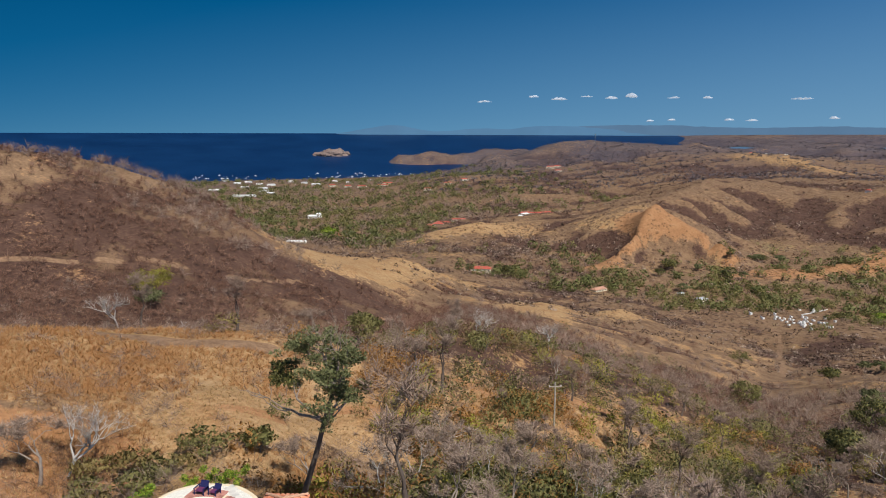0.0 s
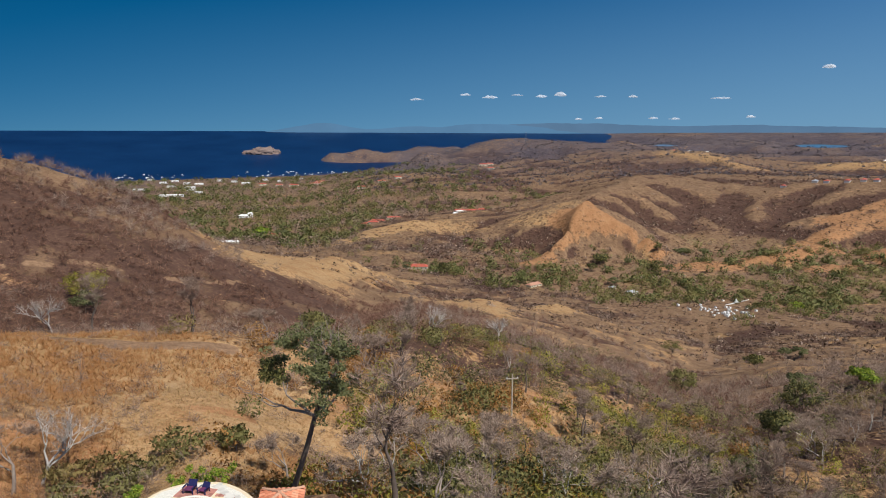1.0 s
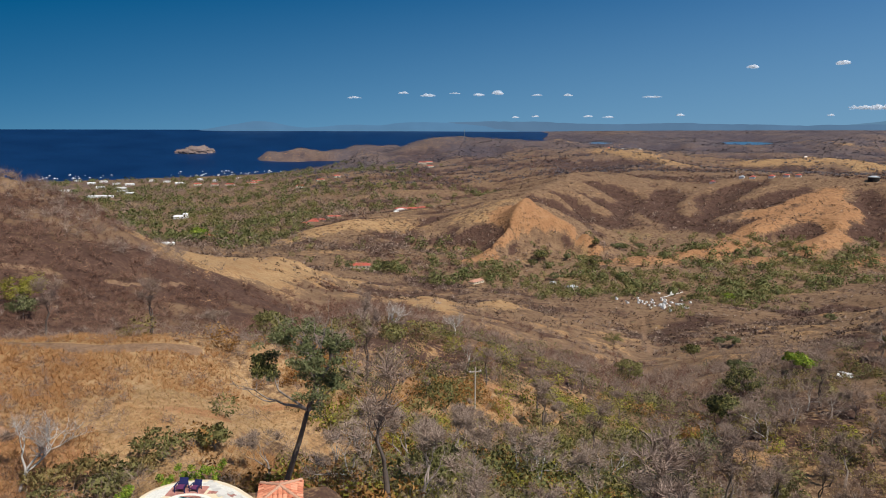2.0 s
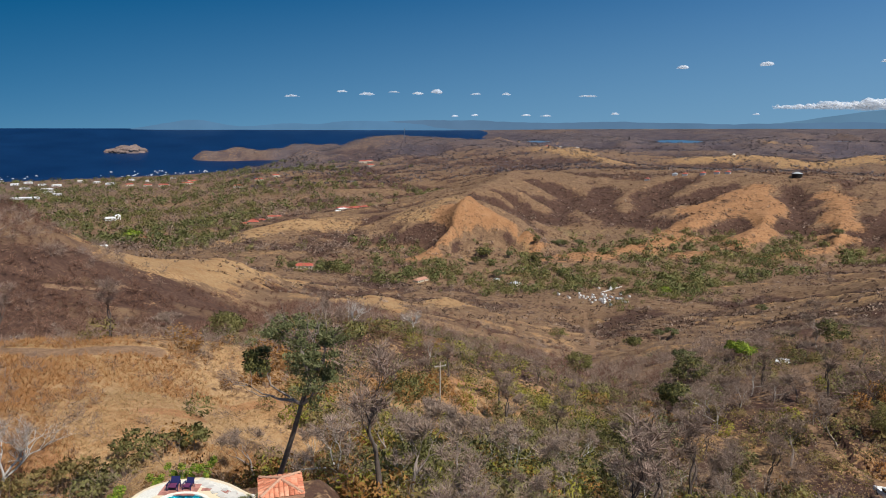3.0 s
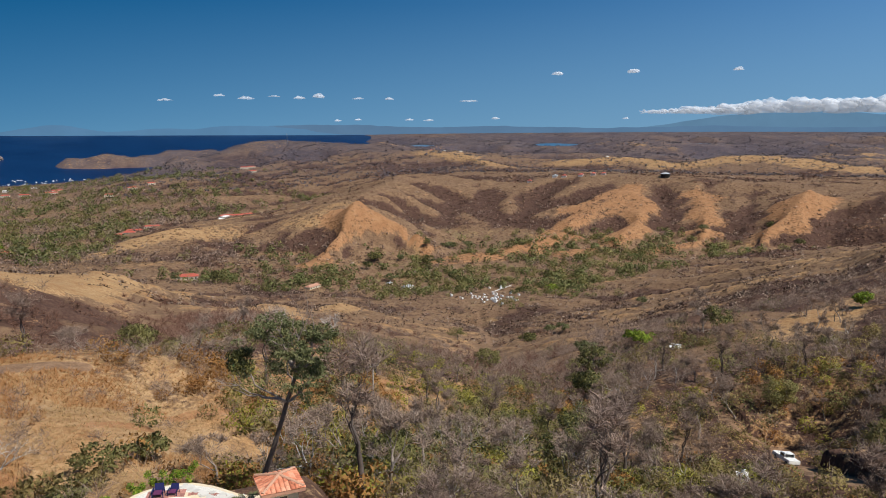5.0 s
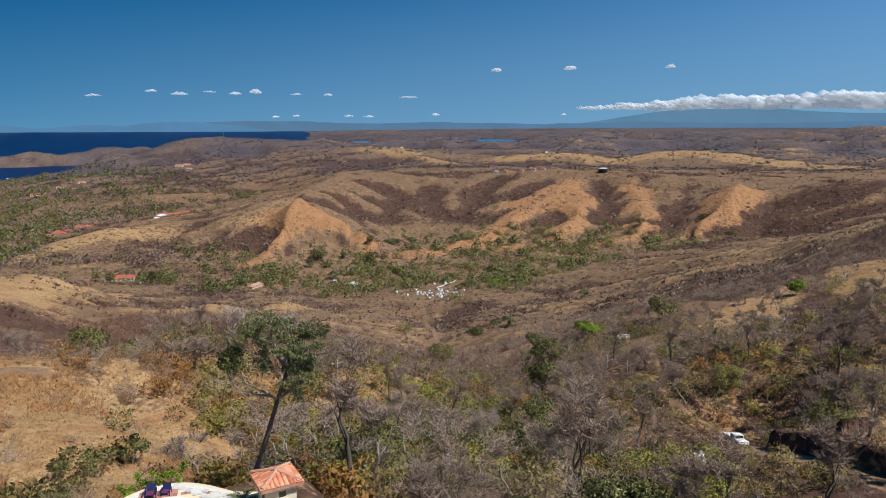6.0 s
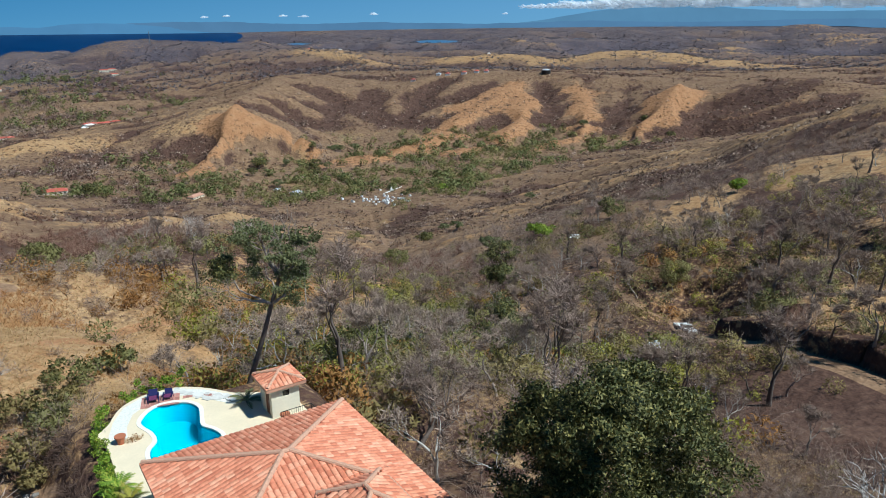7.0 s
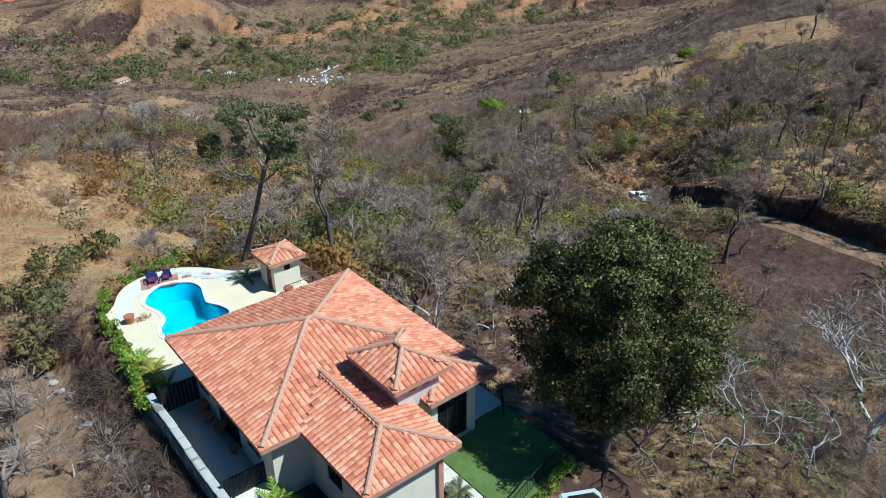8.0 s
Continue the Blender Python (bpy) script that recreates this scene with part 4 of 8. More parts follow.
def rod(p0, p1, r0, r1=None, sides=8):
    r1 = r0 if r1 is None else r1
    bm = bmesh.new()
    p0, p1 = Vector(p0), Vector(p1)
    bmesh.ops.create_cone(bm, cap_ends=True, segments=sides, radius1=r0, radius2=r1, depth=(p1 - p0).length)
    q = (p1 - p0).to_track_quat("Z", "Y").to_matrix().to_4x4()
    bmesh.ops.transform(bm, matrix=Matrix.Translation((p0 + p1) / 2) @ q, verts=bm.verts)
    return bm


def slab_poly(points, z0, z1, bevel=0.0):
    """An upright prism over a plan outline."""
    bm = bmesh.new()
    vs = [bm.verts.new((x, y, z1)) for x, y in points]
    f = bm.faces.new(vs)
    if f.normal.z < 0:
        f.normal_flip()
    r = bmesh.ops.extrude_face_region(bm, geom=[f])
    for v in r["geom"]:
        if isinstance(v, bmesh.types.BMVert):
            v.co.z = z0
    bmesh.ops.recalc_face_normals(bm, faces=bm.faces)
    if bevel:
        bmesh.ops.bevel(bm, geom=[e for e in bm.edges if abs(e.verts[0].co.z - z1) < 1e-4 and abs(e.verts[1].co.z - z1) < 1e-4],
                        offset=bevel, segments=2, affect='EDGES')
    return bm


def closed_curve(points, per=8):
    """A smooth closed plan outline through the points."""
    n, out = len(points), []
    for i in range(n):
        p0, p1, p2, p3 = (np.array(points[(i + k - 1) % n], float) for k in range(4))
        for j in range(per):
            t = j / per
            out.append(tuple(0.5 * (2 * p1 + (p2 - p0) * t + (2 * p0 - 5 * p1 + 4 * p2 - p3) * t * t + (3 * p1 - p0 - 3 * p2 + p3) * t ** 3)))
    return out


def offset_outline(points, d):
    out, n = [], len(points)
    area = sum(points[i][0] * points[(i + 1) % n][1] - points[(i + 1) % n][0] * points[i][1] for i in range(n))
    s = 1 if area > 0 else -1
    for i in range(n):
        a, b = np.array(points[i - 1]), np.array(points[(i + 1) % n])
        t = (b - a) / max(1e-6, np.linalg.norm(b - a))
        out.append((points[i][0] + s * t[1] * d, points[i][1] - s * t[0] * d))
    return out


# ---- clay tile roofs ----
TILE_W, TILE_L = 0.27, 0.37


def tile_shape():
    """One barrel tile: across x, up the slope y."""
    v, f = [], []
    for y, w, lift in ((-0.04, 0.5, 0.016), (TILE_L + 0.03, 0.42, 0.0)):
        for a in np.linspace(0, math.pi, 6):
            v.append((-math.cos(a) * w * TILE_W, y, math.sin(a) * 0.048 + lift))
    for w, h, lift in ((0.5, 0.048, 0.016), (0.40, 0.034, 0.012)):
        for a in np.linspace(0, math.pi, 6):
            v.append((-math.cos(a) * w * TILE_W, -0.04, math.sin(a) * h + lift))
    for k in range(5):
        f.append((k, k + 1, 7 + k, 6 + k))
        f.append((18 + k, 19 + k, 13 + k, 12 + k))
    return np.array(v), np.array(f)


TILE_V, TILE_F = tile_shape()
TILE_MESH = np_mesh("roof_tile", TILE_V, TILE_F, TILE_PIECE, True)


def roof_height(wings, k, e, x, y):
    return e + k * max(min(x - a, b - x, y - c, d - y) for a, b, c, d in wings)


def tiled_roof(parent, wings, e, k, loose_below=None, seed=1):
    """Hip roofs over the rectangles; tiles south of loose_below are pieces of their own."""
    rng = np.random.default_rng(seed)
    xs = sorted({c for w in wings for c in w[:2]})
    ys = sorted({c for w in wings for c in w[2:]})

    def fine(vals):
        out = [vals[0]]
        for a, b in zip(vals[:-1], vals[1:]):
            n = max(1, int(round((b - a) / 0.22)))
            out += [a + (b - a) * j / n for j in range(1, n + 1)]
        return out
    fx, fy = fine(xs), fine(ys)
    verts, faces, index = [], [], {}

    def vid(i, j):
        if (i, j) not in index:
            index[(i, j)] = len(verts)
            verts.append((fx[i], fy[j], max(e, roof_height(wings, k, e, fx[i], fy[j])) - 0.01))
        return index[(i, j)]
    for i in range(len(fx) - 1):
        for j in range(len(fy) - 1):
            cx, cy = (fx[i] + fx[i + 1]) / 2, (fy[j] + fy[j + 1]) / 2
            if any(a < cx < b and c < cy < d for a, b, c, d in wings):
                faces.append((vid(i, j), vid(i + 1, j), vid(i + 1, j + 1), vid(i, j + 1)))
    roof = part_np("roof", verts, faces, UNDERLAY, parent, "low hipped roof of orange clay barrel tiles")
    allv, allf, base = [], [], 0
    for a, b, c, d in wings:
        for side in range(4):
            span = (b - a) if side in (0, 2) else (d - c)
            deep = ((d - c) if side in (0, 2) else (b - a)) / 2
            nu, nv = int(span / TILE_W), int(deep * math.sqrt(1 + k * k) / TILE_L) + 1
            for iu in range(nu):
                for iv in range(nv):
                    u = (iu + 0.5) * span / nu
                    s = iv * TILE_L / math.sqrt(1 + k * k)
                    mid = s + 0.12
                    if side == 0:
                        x, y, rz = a + u, c + s, 0
                        xm, ym = x, c + mid
                    elif side == 1:
                        x, y, rz = b - s, c + u, 90
                        xm, ym = b - mid, y
                    elif side == 2:
                        x, y, rz = b - u, d - s, 180
                        xm, ym = x, d - mid
                    else:
                        x, y, rz = a + s, d - u, 270
                        xm, ym = a + mid, y
                    own = min(xm - a, b - xm, ym - c, d - ym)
                    dist = (ym - c, b - xm, d - ym, xm - a)[side]
                    if own < 0.02 or dist > own + 0.03 or e + k * own < roof_height(wings, k, e, xm, ym) - 0.004:
                        continue
                    m = pose(x, y, e + k * s + rng.uniform(0, 0.012), 0, 0, rz + rng.uniform(-1.5, 1.5)) @ pose(0, 0, 0, math.degrees(math.atan(k)), 0, 0)
                    if loose_below is not None and y < loose_below:
                        t = new("roof_tile", TILE_MESH)
                        t.parent = roof
                        t.matrix_basis = m
                    else:
                        M = np.array(m)
                        allv.append(TILE_V @ M[:3, :3].T + M[:3, 3])
                        allf.append(TILE_F + base)
                        base += len(TILE_V)
    if allv:
        field = part_np("tile_field", np.concatenate(allv), np.concatenate(allf), TILE_FIELD, roof, "rows of weathered clay tiles", True)
        field["kind"] = "stuff"
    return roof


def cap_shape():
    bm = bmesh.new()
    bmesh.ops.create_cone(bm, cap_ends=True, segments=9, radius1=1.06, radius2=0.92, depth=1.14)
    me = bpy.data.meshes.new("cap_tile")
    bm.to_mesh(me)
    bm.free()
    me.materials.append(MORTAR)
    return me


CAP_MESH = cap_shape()


def ridge_caps(roof, p0, p1, r=0.13):
    """Mortared cap tiles along a hip or ridge."""
    p0, p1 = Vector(p0), Vector(p1)
    n = max(1, int((p1 - p0).length / 0.34))
    q = (p1 - p0).to_track_quat("Z", "Y").to_matrix().to_4x4()
    for i in range(n):
        ob = new("cap_tile", CAP_MESH)
        ob.parent = roof
        ob.matrix_basis = Matrix.Translation(p0.lerp(p1, (i + 0.5) / n)) @ q @ Matrix.Diagonal((r, r, (p1 - p0).length / n, 1))


# ---- villa ----
HOUSE_POSE = pose(HOUSE_AT[0], HOUSE_AT[1], 0, 0, 0, HOUSE_TURN)
villa = thing("house", HOUSE_POSE, "single storey cream stucco villa with orange clay tile roof", "house")
EAVE, PITCH = 3.3, 0.28
WINGS = [(0, 10.95, -10.65, 0), (7.0, 10.95, -12.8, -6.0), (1.85, 6.5, -15.45, -6.0)]
roof = tiled_roof(villa, WINGS, EAVE, PITCH, -11.0, 3)


def up(x, y):
    return (x, y, roof_height(WINGS, PITCH, EAVE, x, y) + 0.05)


for p, q in (((0.1, -0.1), (5.325, -5.325)), ((10.85, -0.1), (5.625, -5.325)), ((0.1, -10.55), (5.325, -5.325)), ((5.325, -5.325), (5.625, -5.325)),
             ((8.975, -8.675), (5.625, -5.325)), ((10.85, -12.7), (8.975, -10.825)), ((7.1, -12.7), (8.975, -10.825)), ((8.975, -10.825), (8.975, -8.675)),
             ((1.95, -15.35), (4.175, -13.125)), ((6.4, -15.35), (4.175, -13.125)), ((4.175, -13.125), (4.175, -8.325))):
    ridge_caps(roof, up(*p), up(*q))


def eaves(parent, edges, e):
    for x0, y0, x1, y1 in edges:
        dx, dy = (0.04, 0.0) if x0 == x1 else (0.0, 0.04)
        part("fascia", boxes((min(x0, x1) - dx, max(x0, x1) + dx, min(y0, y1) - dy, max(y0, y1) + dy, e - 0.20, e - 0.01)), FASCIA, parent, "brown painted eave board")


eaves(villa, ((0, 0, 10.95, 0), (10.95, 0, 10.95, -12.8), (10.95, -12.8, 7.0, -12.8), (7.0, -12.8, 7.0, -10.65), (7.0, -10.65, 6.5, -10.65), (6.5, -10.65, 6.5, -15.45),
              (6.5, -15.45, 1.85, -15.45), (1.85, -15.45, 1.85, -10.65), (1.85, -10.65, 0, -10.65), (0, -10.65, 0, 0)), EAVE)
part("soffit", boxes((0.05, 10.9, -10.6, -0.05, EAVE - 0.24, EAVE - 0.21), (7.05, 10.9, -12.75, -10.6, EAVE - 0.24, EAVE - 0.21),
                     (1.9, 6.45, -15.4, -10.6, EAVE - 0.24, EAVE - 0.21)), SOFFIT, villa, "boarded eave soffit")


def wall(x0, x1, y0, y1, z0=-0.45, z1=EAVE - 0.22, holes=(), mat=STUCCO):
    """A stucco wall along x or y with openings (from, to, sill, head) along its length."""
    along_x = (x1 - x0) > (y1 - y0)
    lo, hi = (x0, x1) if along_x else (y0, y1)
    specs, at = [], lo
    for a, b, s, h in sorted(holes):
        specs.append((at, a, z0, z1))
        if s > z0:
            specs.append((a, b, z0, s))
        specs.append((a, b, h, z1))
        at = b
    specs.append((at, hi, z0, z1))
    bm = boxes(*[((a, b, y0, y1, c, d) if along_x else (x0, x1, a, b, c, d)) for a, b, c, d in specs if b - a > 1e-3 and d - c > 1e-3])
    return part("wall", bm, mat, villa)


def window(x0, x1, y0, y1, z0, z1, bars=1, name="window"):
    """A dark glazed opening: frame, panes and mullions."""
    along_x = (x1 - x0) > (y1 - y0)
    lo, hi = (x0, x1) if along_x else (y0, y1)

    def sp(a, b, c, d, inset):
        return (a, b, y0 + inset, y1 - inset, c, d) if along_x else (x0 + inset, x1 - inset, a, b, c, d)
    fr = [sp(lo, lo + 0.06, z0, z1, 0), sp(hi - 0.06, hi, z0, z1, 0), sp(lo + 0.06, hi - 0.06, z1 - 0.06, z1, 0), sp(lo + 0.06, hi - 0.06, z0, z0 + 0.06, 0)]
    for k in range(1, bars + 1):
        m = lo + (hi - lo) * k / (bars + 1)
        fr.append(sp(m - 0.03, m + 0.03, z0 + 0.06, z1 - 0.06, 0))
    w = part(name, boxes(*fr), FRAME_DARK, villa, "dark bronze framed glazing")
    for k in range(bars + 1):
        a, b = lo + (hi - lo) * k / (bars + 1) + 0.03, lo + (hi - lo) * (k + 1) / (bars + 1) - 0.03
        part("pane", boxes(sp(a, b, z0 + 0.05, z1 - 0.05, 0.04)), GLASS_DARK, w)
    return w


T = 0.2
wall(0.7, 10.25, -0.9, -0.7, holes=((2.0, 5.2, -0.1, 2.4), (6.6, 9.2, -0.1, 2.4)))
window(2.0, 5.2, -0.86, -0.74, -0.1, 2.4, 2)
window(6.6, 9.2, -0.86, -0.74, -0.1, 2.4, 1)
wall(0.7, 0.9, -9.95, -0.9, holes=((-8.6, -7.2, 0.9, 2.2), (-6.4, -4.0, -0.1, 2.4), (-3.0, -1.6, 0.9, 2.2)))
window(0.74, 0.86, -8.6, -7.2, 0.9, 2.2, 1)
window(0.74, 0.86, -6.4, -4.0, -0.1, 2.4, 1)
window(0.74, 0.86, -3.0, -1.6, 0.9, 2.2, 1)
wall(10.05, 10.25, -12.1, -0.9, holes=((-8.0, -6.0, 0.8, 2.2), (-4.0, -2.0, 0.8, 2.2)))
window(10.09, 10.21, -8.0, -6.0, 0.8, 2.2, 1)
window(10.09, 10.21, -4.0, -2.0, 0.8, 2.2, 1)
wall(0.9, 2.45, -9.95, -9.75)
wall(2.45, 2.65, -14.8, -9.75, holes=((-12.6, -11.4, 0.9, 2.2),))
window(2.49, 2.61, -12.6, -11.4, 0.9, 2.2, 1)
wall(2.65, 5.9, -14.8, -14.6)
wall(5.7, 5.9, -14.6, -10.2)
wall(7.6, 10.05, -12.1, -11.9, holes=((7.95, 9.75, -0.1, 2.3),))
window(7.95, 9.75, -12.06, -11.94, -0.1, 2.3, 2)
wall(7.6, 7.8, -11.9, -10.2)
wall(5.9, 7.6, -10.4, -10.2, holes=((6.2, 7.3, -0.1, 2.5),))
door = part("door", boxes((6.26, 7.24, -10.34, -10.28, -0.1, 2.42)), WOOD_DARK, villa, "dark wooden arched entrance door")
part("door_handle", rod((6.36, -10.38, 0.95), (6.36, -10.38, 1.2), 0.02), STEEL, door, "steel pull handle")
part("column", boxes((5.72, 5.98, -14.95, -14.7, -0.45, EAVE - 0.24), bevel=0.02), FASCIA, villa, "brown painted corner column")
part("floor_slab", boxes((0.7, 10.25, -9.95, -0.7, -0.5, -0.1), (2.45, 5.9, -14.8, -9.96, -0.5, -0.11), (7.6, 10.25, -12.1, -9.96, -0.5, -0.11)), CONCRETE, villa)

# cupola over the entrance
CUP = [(5.3, 8.45, -12.6, -8.9)]
cup_e, CUP_PITCH = 4.7, 0.47
cup = tiled_roof(villa, CUP, cup_e, CUP_PITCH, -20, 8)
for p in ((5.38, -12.52), (8.37, -12.52), (5.38, -8.98), (8.37, -8.98)):
    q = (6.875, -11.025 if p[1] < -10.75 else -10.475)
    ridge_caps(cup, (p[0], p[1], roof_height(CUP, CUP_PITCH, cup_e, *p) + 0.05), (q[0], q[1], roof_height(CUP, CUP_PITCH, cup_e, *q) + 0.05), 0.11)
ridge_caps(cup, (6.875, -11.025, cup_e + CUP_PITCH * 1.575 + 0.05), (6.875, -10.475, cup_e + CUP_PITCH * 1.575 + 0.05), 0.11)
eaves(villa, ((5.3, -12.6, 8.45, -12.6), (5.3, -8.9, 8.45, -8.9), (5.3, -12.6, 5.3, -8.9), (8.45, -12.6, 8.45, -8.9)), cup_e)
part("cupola_wall", boxes((5.75, 5.93, -12.15, -9.35, 3.0, cup_e - 0.21), (7.82, 8.0, -12.15, -9.35, 3.0, cup_e - 0.21), (5.93, 7.82, -9.53, -9.35, 3.0, cup_e - 0.21),
                          (5.93, 6.35, -12.15, -11.97, 3.0, cup_e - 0.21), (6.75, 7.1, -12.15, -11.97, 3.0, cup_e - 0.21), (7.5, 7.82, -12.15, -11.97, 3.0, cup_e - 0.21),
                          (6.35, 6.75, -12.15, -11.97, 3.0, 3.95), (7.1, 7.5, -12.15, -11.97, 3.0, 3.95), (6.35, 6.75, -12.15, -11.97, 4.3, cup_e - 0.21), (7.1, 7.5, -12.15, -11.97, 4.3, cup_e - 0.21)),
     STUCCO_PINK, villa, "rose stucco cupola wall")
part("soffit", boxes((5.35, 8.4, -12.55, -8.95, cup_e - 0.24, cup_e - 0.21)), SOFFIT, villa)
for a in (6.35, 7.1):
    w = part("window", boxes((a, a + 0.05, -12.18, -11.99, 3.95, 4.3), (a + 0.35, a + 0.4, -12.18, -11.99, 3.95, 4.3), (a + 0.05, a + 0.35, -12.18, -11.99, 3.95, 4.0),
                             (a + 0.05, a + 0.35, -12.18, -11.99, 4.25, 4.3)), FASCIA, villa, "small square cupola window")
    part("pane", boxes((a + 0.05, a + 0.35, -12.10, -12.04, 4.0, 4.25)), GLASS_DARK, w)


def railing(path, z, height=0.95, label="black wrought iron railing", gap=0.14):
    """Posts, rails and balusters along a plan path, in the house's frame."""
    r = thing("railing", HOUSE_POSE, label, "railing")
    for (xa, ya), (xb, yb) in zip(path[:-1], path[1:]):
        n = max(2, int(math.hypot(xb - xa, yb - ya) / gap))
        part("rail", rod((xa, ya, z + height), (xb, yb, z + height), 0.028, sides=6), IRON, r)
        part("rail", rod((xa, ya, z + 0.1), (xb, yb, z + 0.1), 0.018, sides=6), IRON, r)
        for k in range(n + 1):
            x, y = xa + (xb - xa) * k / n, ya + (yb - ya) * k / n
            thick = 0.03 if k in (0, n) else 0.011
            part("post" if k in (0, n) else "baluster", rod((x, y, z), (x, y, z + height), thick, sides=5), IRON, r)
    return r


# terrace at the west side
patio = part_np("paving", *(lambda bm: ([tuple(v.co) for v in bm.verts], [[v.index for v in f.verts] for f in bm.faces]))(
    (lambda b: (b.verts.index_update(), b)[1])(boxes((-1.3, 0.68, -10.2, -0.2, -0.4, 0.0)))), CONCRETE)
patio.matrix_world = HOUSE_POSE
tagged(patio, "pale concrete terrace beside the villa", "paving", kind="structure")


# ---- terrace wall, lawn and east landing ----
def rubble_wall(x, y0, y1, z0, z1):
    w = thing("retaining_wall", HOUSE_POSE, "rubble stone retaining wall with uneven whitewashed cap", "wall", kind="structure")
    rng = np.random.default_rng(12)
    part("core", boxes((x, x + 0.3, y0, y1, z0, z1 - 0.06)), STONE, w)
    n = int((y1 - y0) / 0.8)
    for k in range(n):
        a = y0 + (y1 - y0) * k / n
        b = y0 + (y1 - y0) * (k + 1) / n - 0.02
        h = z1 + 0.05 * math.sin(k * 1.1) + rng.uniform(-0.04, 0.05)
        part("cap_stone", boxes((x - 0.05, x + 0.36, a, b, z1 - 0.16, h), bevel=0.09), WHITEWASH, w)
    rows = int((z1 - z0 - 0.1) / 0.34)
    for r in range(rows):
        at = y0 + rng.uniform(0, 0.2)
        while at < y1 - 0.3:
            ln = rng.uniform(0.35, 0.7)
            z = z0 + 0.34 * r
            part("stone", boxes((x - rng.uniform(0.04, 0.10), x, at, min(y1, at + ln - 0.04), z, z + 0.30), bevel=0.03), STONE, w)
            at += ln
    return w


rubble_wall(-1.6, -10.6, -0.4, -2.2, 0.75)
gate = thing("metal_gate", HOUSE_POSE, "dark corrugated metal gate closing the side terrace", "gate")
part("gate_frame", boxes((-1.28, -1.22, -1.55, -1.49, 0.0, 1.5), (0.60, 0.66, -1.55, -1.49, 0.0, 1.5), (-1.22, 0.60, -1.55, -1.49, 1.44, 1.5)), IRON, gate)
for k in range(9):
    part("board", boxes((-1.20 + 0.2 * k, -1.02 + 0.2 * k, -1.545, -1.515, 0.05, 1.43)), FRAME_DARK, gate)
gate2 = thing("metal_gate", HOUSE_POSE, "black slatted gate at the foot of the terrace", "gate")
part("gate_frame", boxes((-1.28, -1.22, -9.0, -8.94, 0.0, 1.15), (0.60, 0.66, -9.0, -8.94, 0.0, 1.15), (-1.22, 0.60, -9.0, -8.94, 1.09, 1.15)), IRON, gate2)
for k in range(16):
    part("slat", boxes((-1.20 + 0.112 * k, -1.12 + 0.112 * k, -8.985, -8.955, 0.03, 1.09)), IRON, gate2)
for k, (y, s) in enumerate(((-2.6, 0.32), (-3.5, 0.26), (-4.6, 0.3), (-6.4, 0.24))):
    pot = thing("flower_pot", HOUSE_POSE @ pose(0.45 - 0.1 * (k % 2), y, 0), "terracotta flower pot on the terrace", "pot", "terrace pots")
    bm = bmesh.new()
    bmesh.ops.create_cone(bm, cap_ends=True, segments=14, radius1=s * 0.6, radius2=s, depth=s * 1.5)
    bmesh.ops.translate(bm, verts=bm.verts, vec=(0, 0, s * 0.75))
    part("pot", bm, CLAY_POT, pot)
    bm = bmesh.new()
    bmesh.ops.create_cone(bm, cap_ends=True, segments=14, radius1=s * 1.12, radius2=s * 1.12, depth=s * 0.2)
    bmesh.ops.translate(bm, verts=bm.verts, vec=(0, 0, s * 1.5))
    part("rim", bm, CLAY_POT, pot)
# fence of dark panels below the wall
fence = thing("fence", HOUSE_POSE, "dark green metal fence along the slope below the wall", "fence")
for k in range(8):
    y = -9.6 + 1.25 * k
    z = -2.3 + 0.02 * k
    part("post", rod((-2.55, y, z - 0.4), (-2.55, y, z + 1.1), 0.03, sides=6), IRON, fence)
    if k < 7:
        part("panel", boxes((-2.565, -2.535, y + 0.04, y + 1.21, z + 0.05, z + 1.05)), FRAME_DARK, fence)

lawn = part("lawn", slab_poly([(6.6, -11.0), (12.6, -11.6), (12.6, -16.5), (9.0, -17.0), (7.7, -17.0), (7.7, -12.9), (6.6, -12.9)], -0.42, -0.30), LAWN, None)
lawn.matrix_world = HOUSE_POSE
tagged(lawn, "short green lawn in the shade of a tree", "lawn", kind="structure")
walkway = thing("walkway", HOUSE_POSE, "pale concrete slab path beside the lawn", "path", kind="structure")
for k in range(6):
    part("slab", boxes((6.62, 7.62, -17.2 + 0.78 * k, -16.47 + 0.78 * k, -0.42, -0.27), bevel=0.015), CONCRETE, walkway)
railing([(6.55, -15.7), (6.55, -18.5)], -0.3, 0.95)
railing([(7.8, -17.1), (10.6, -16.4), (12.6, -16.3)], -0.35, 0.9)
landing = part("landing", boxes((10.3, 12.7, -11.6, -8.6, -0.5, -0.2)), CONCRETE, None)
landing.matrix_world = HOUSE_POSE
tagged(landing, "concrete landing by the east door", "landing", kind="structure")
railing([(10.6, -8.7), (12.6, -8.7), (12.6, -11.5), (11.9, -12.4)], -0.2, 1.0)


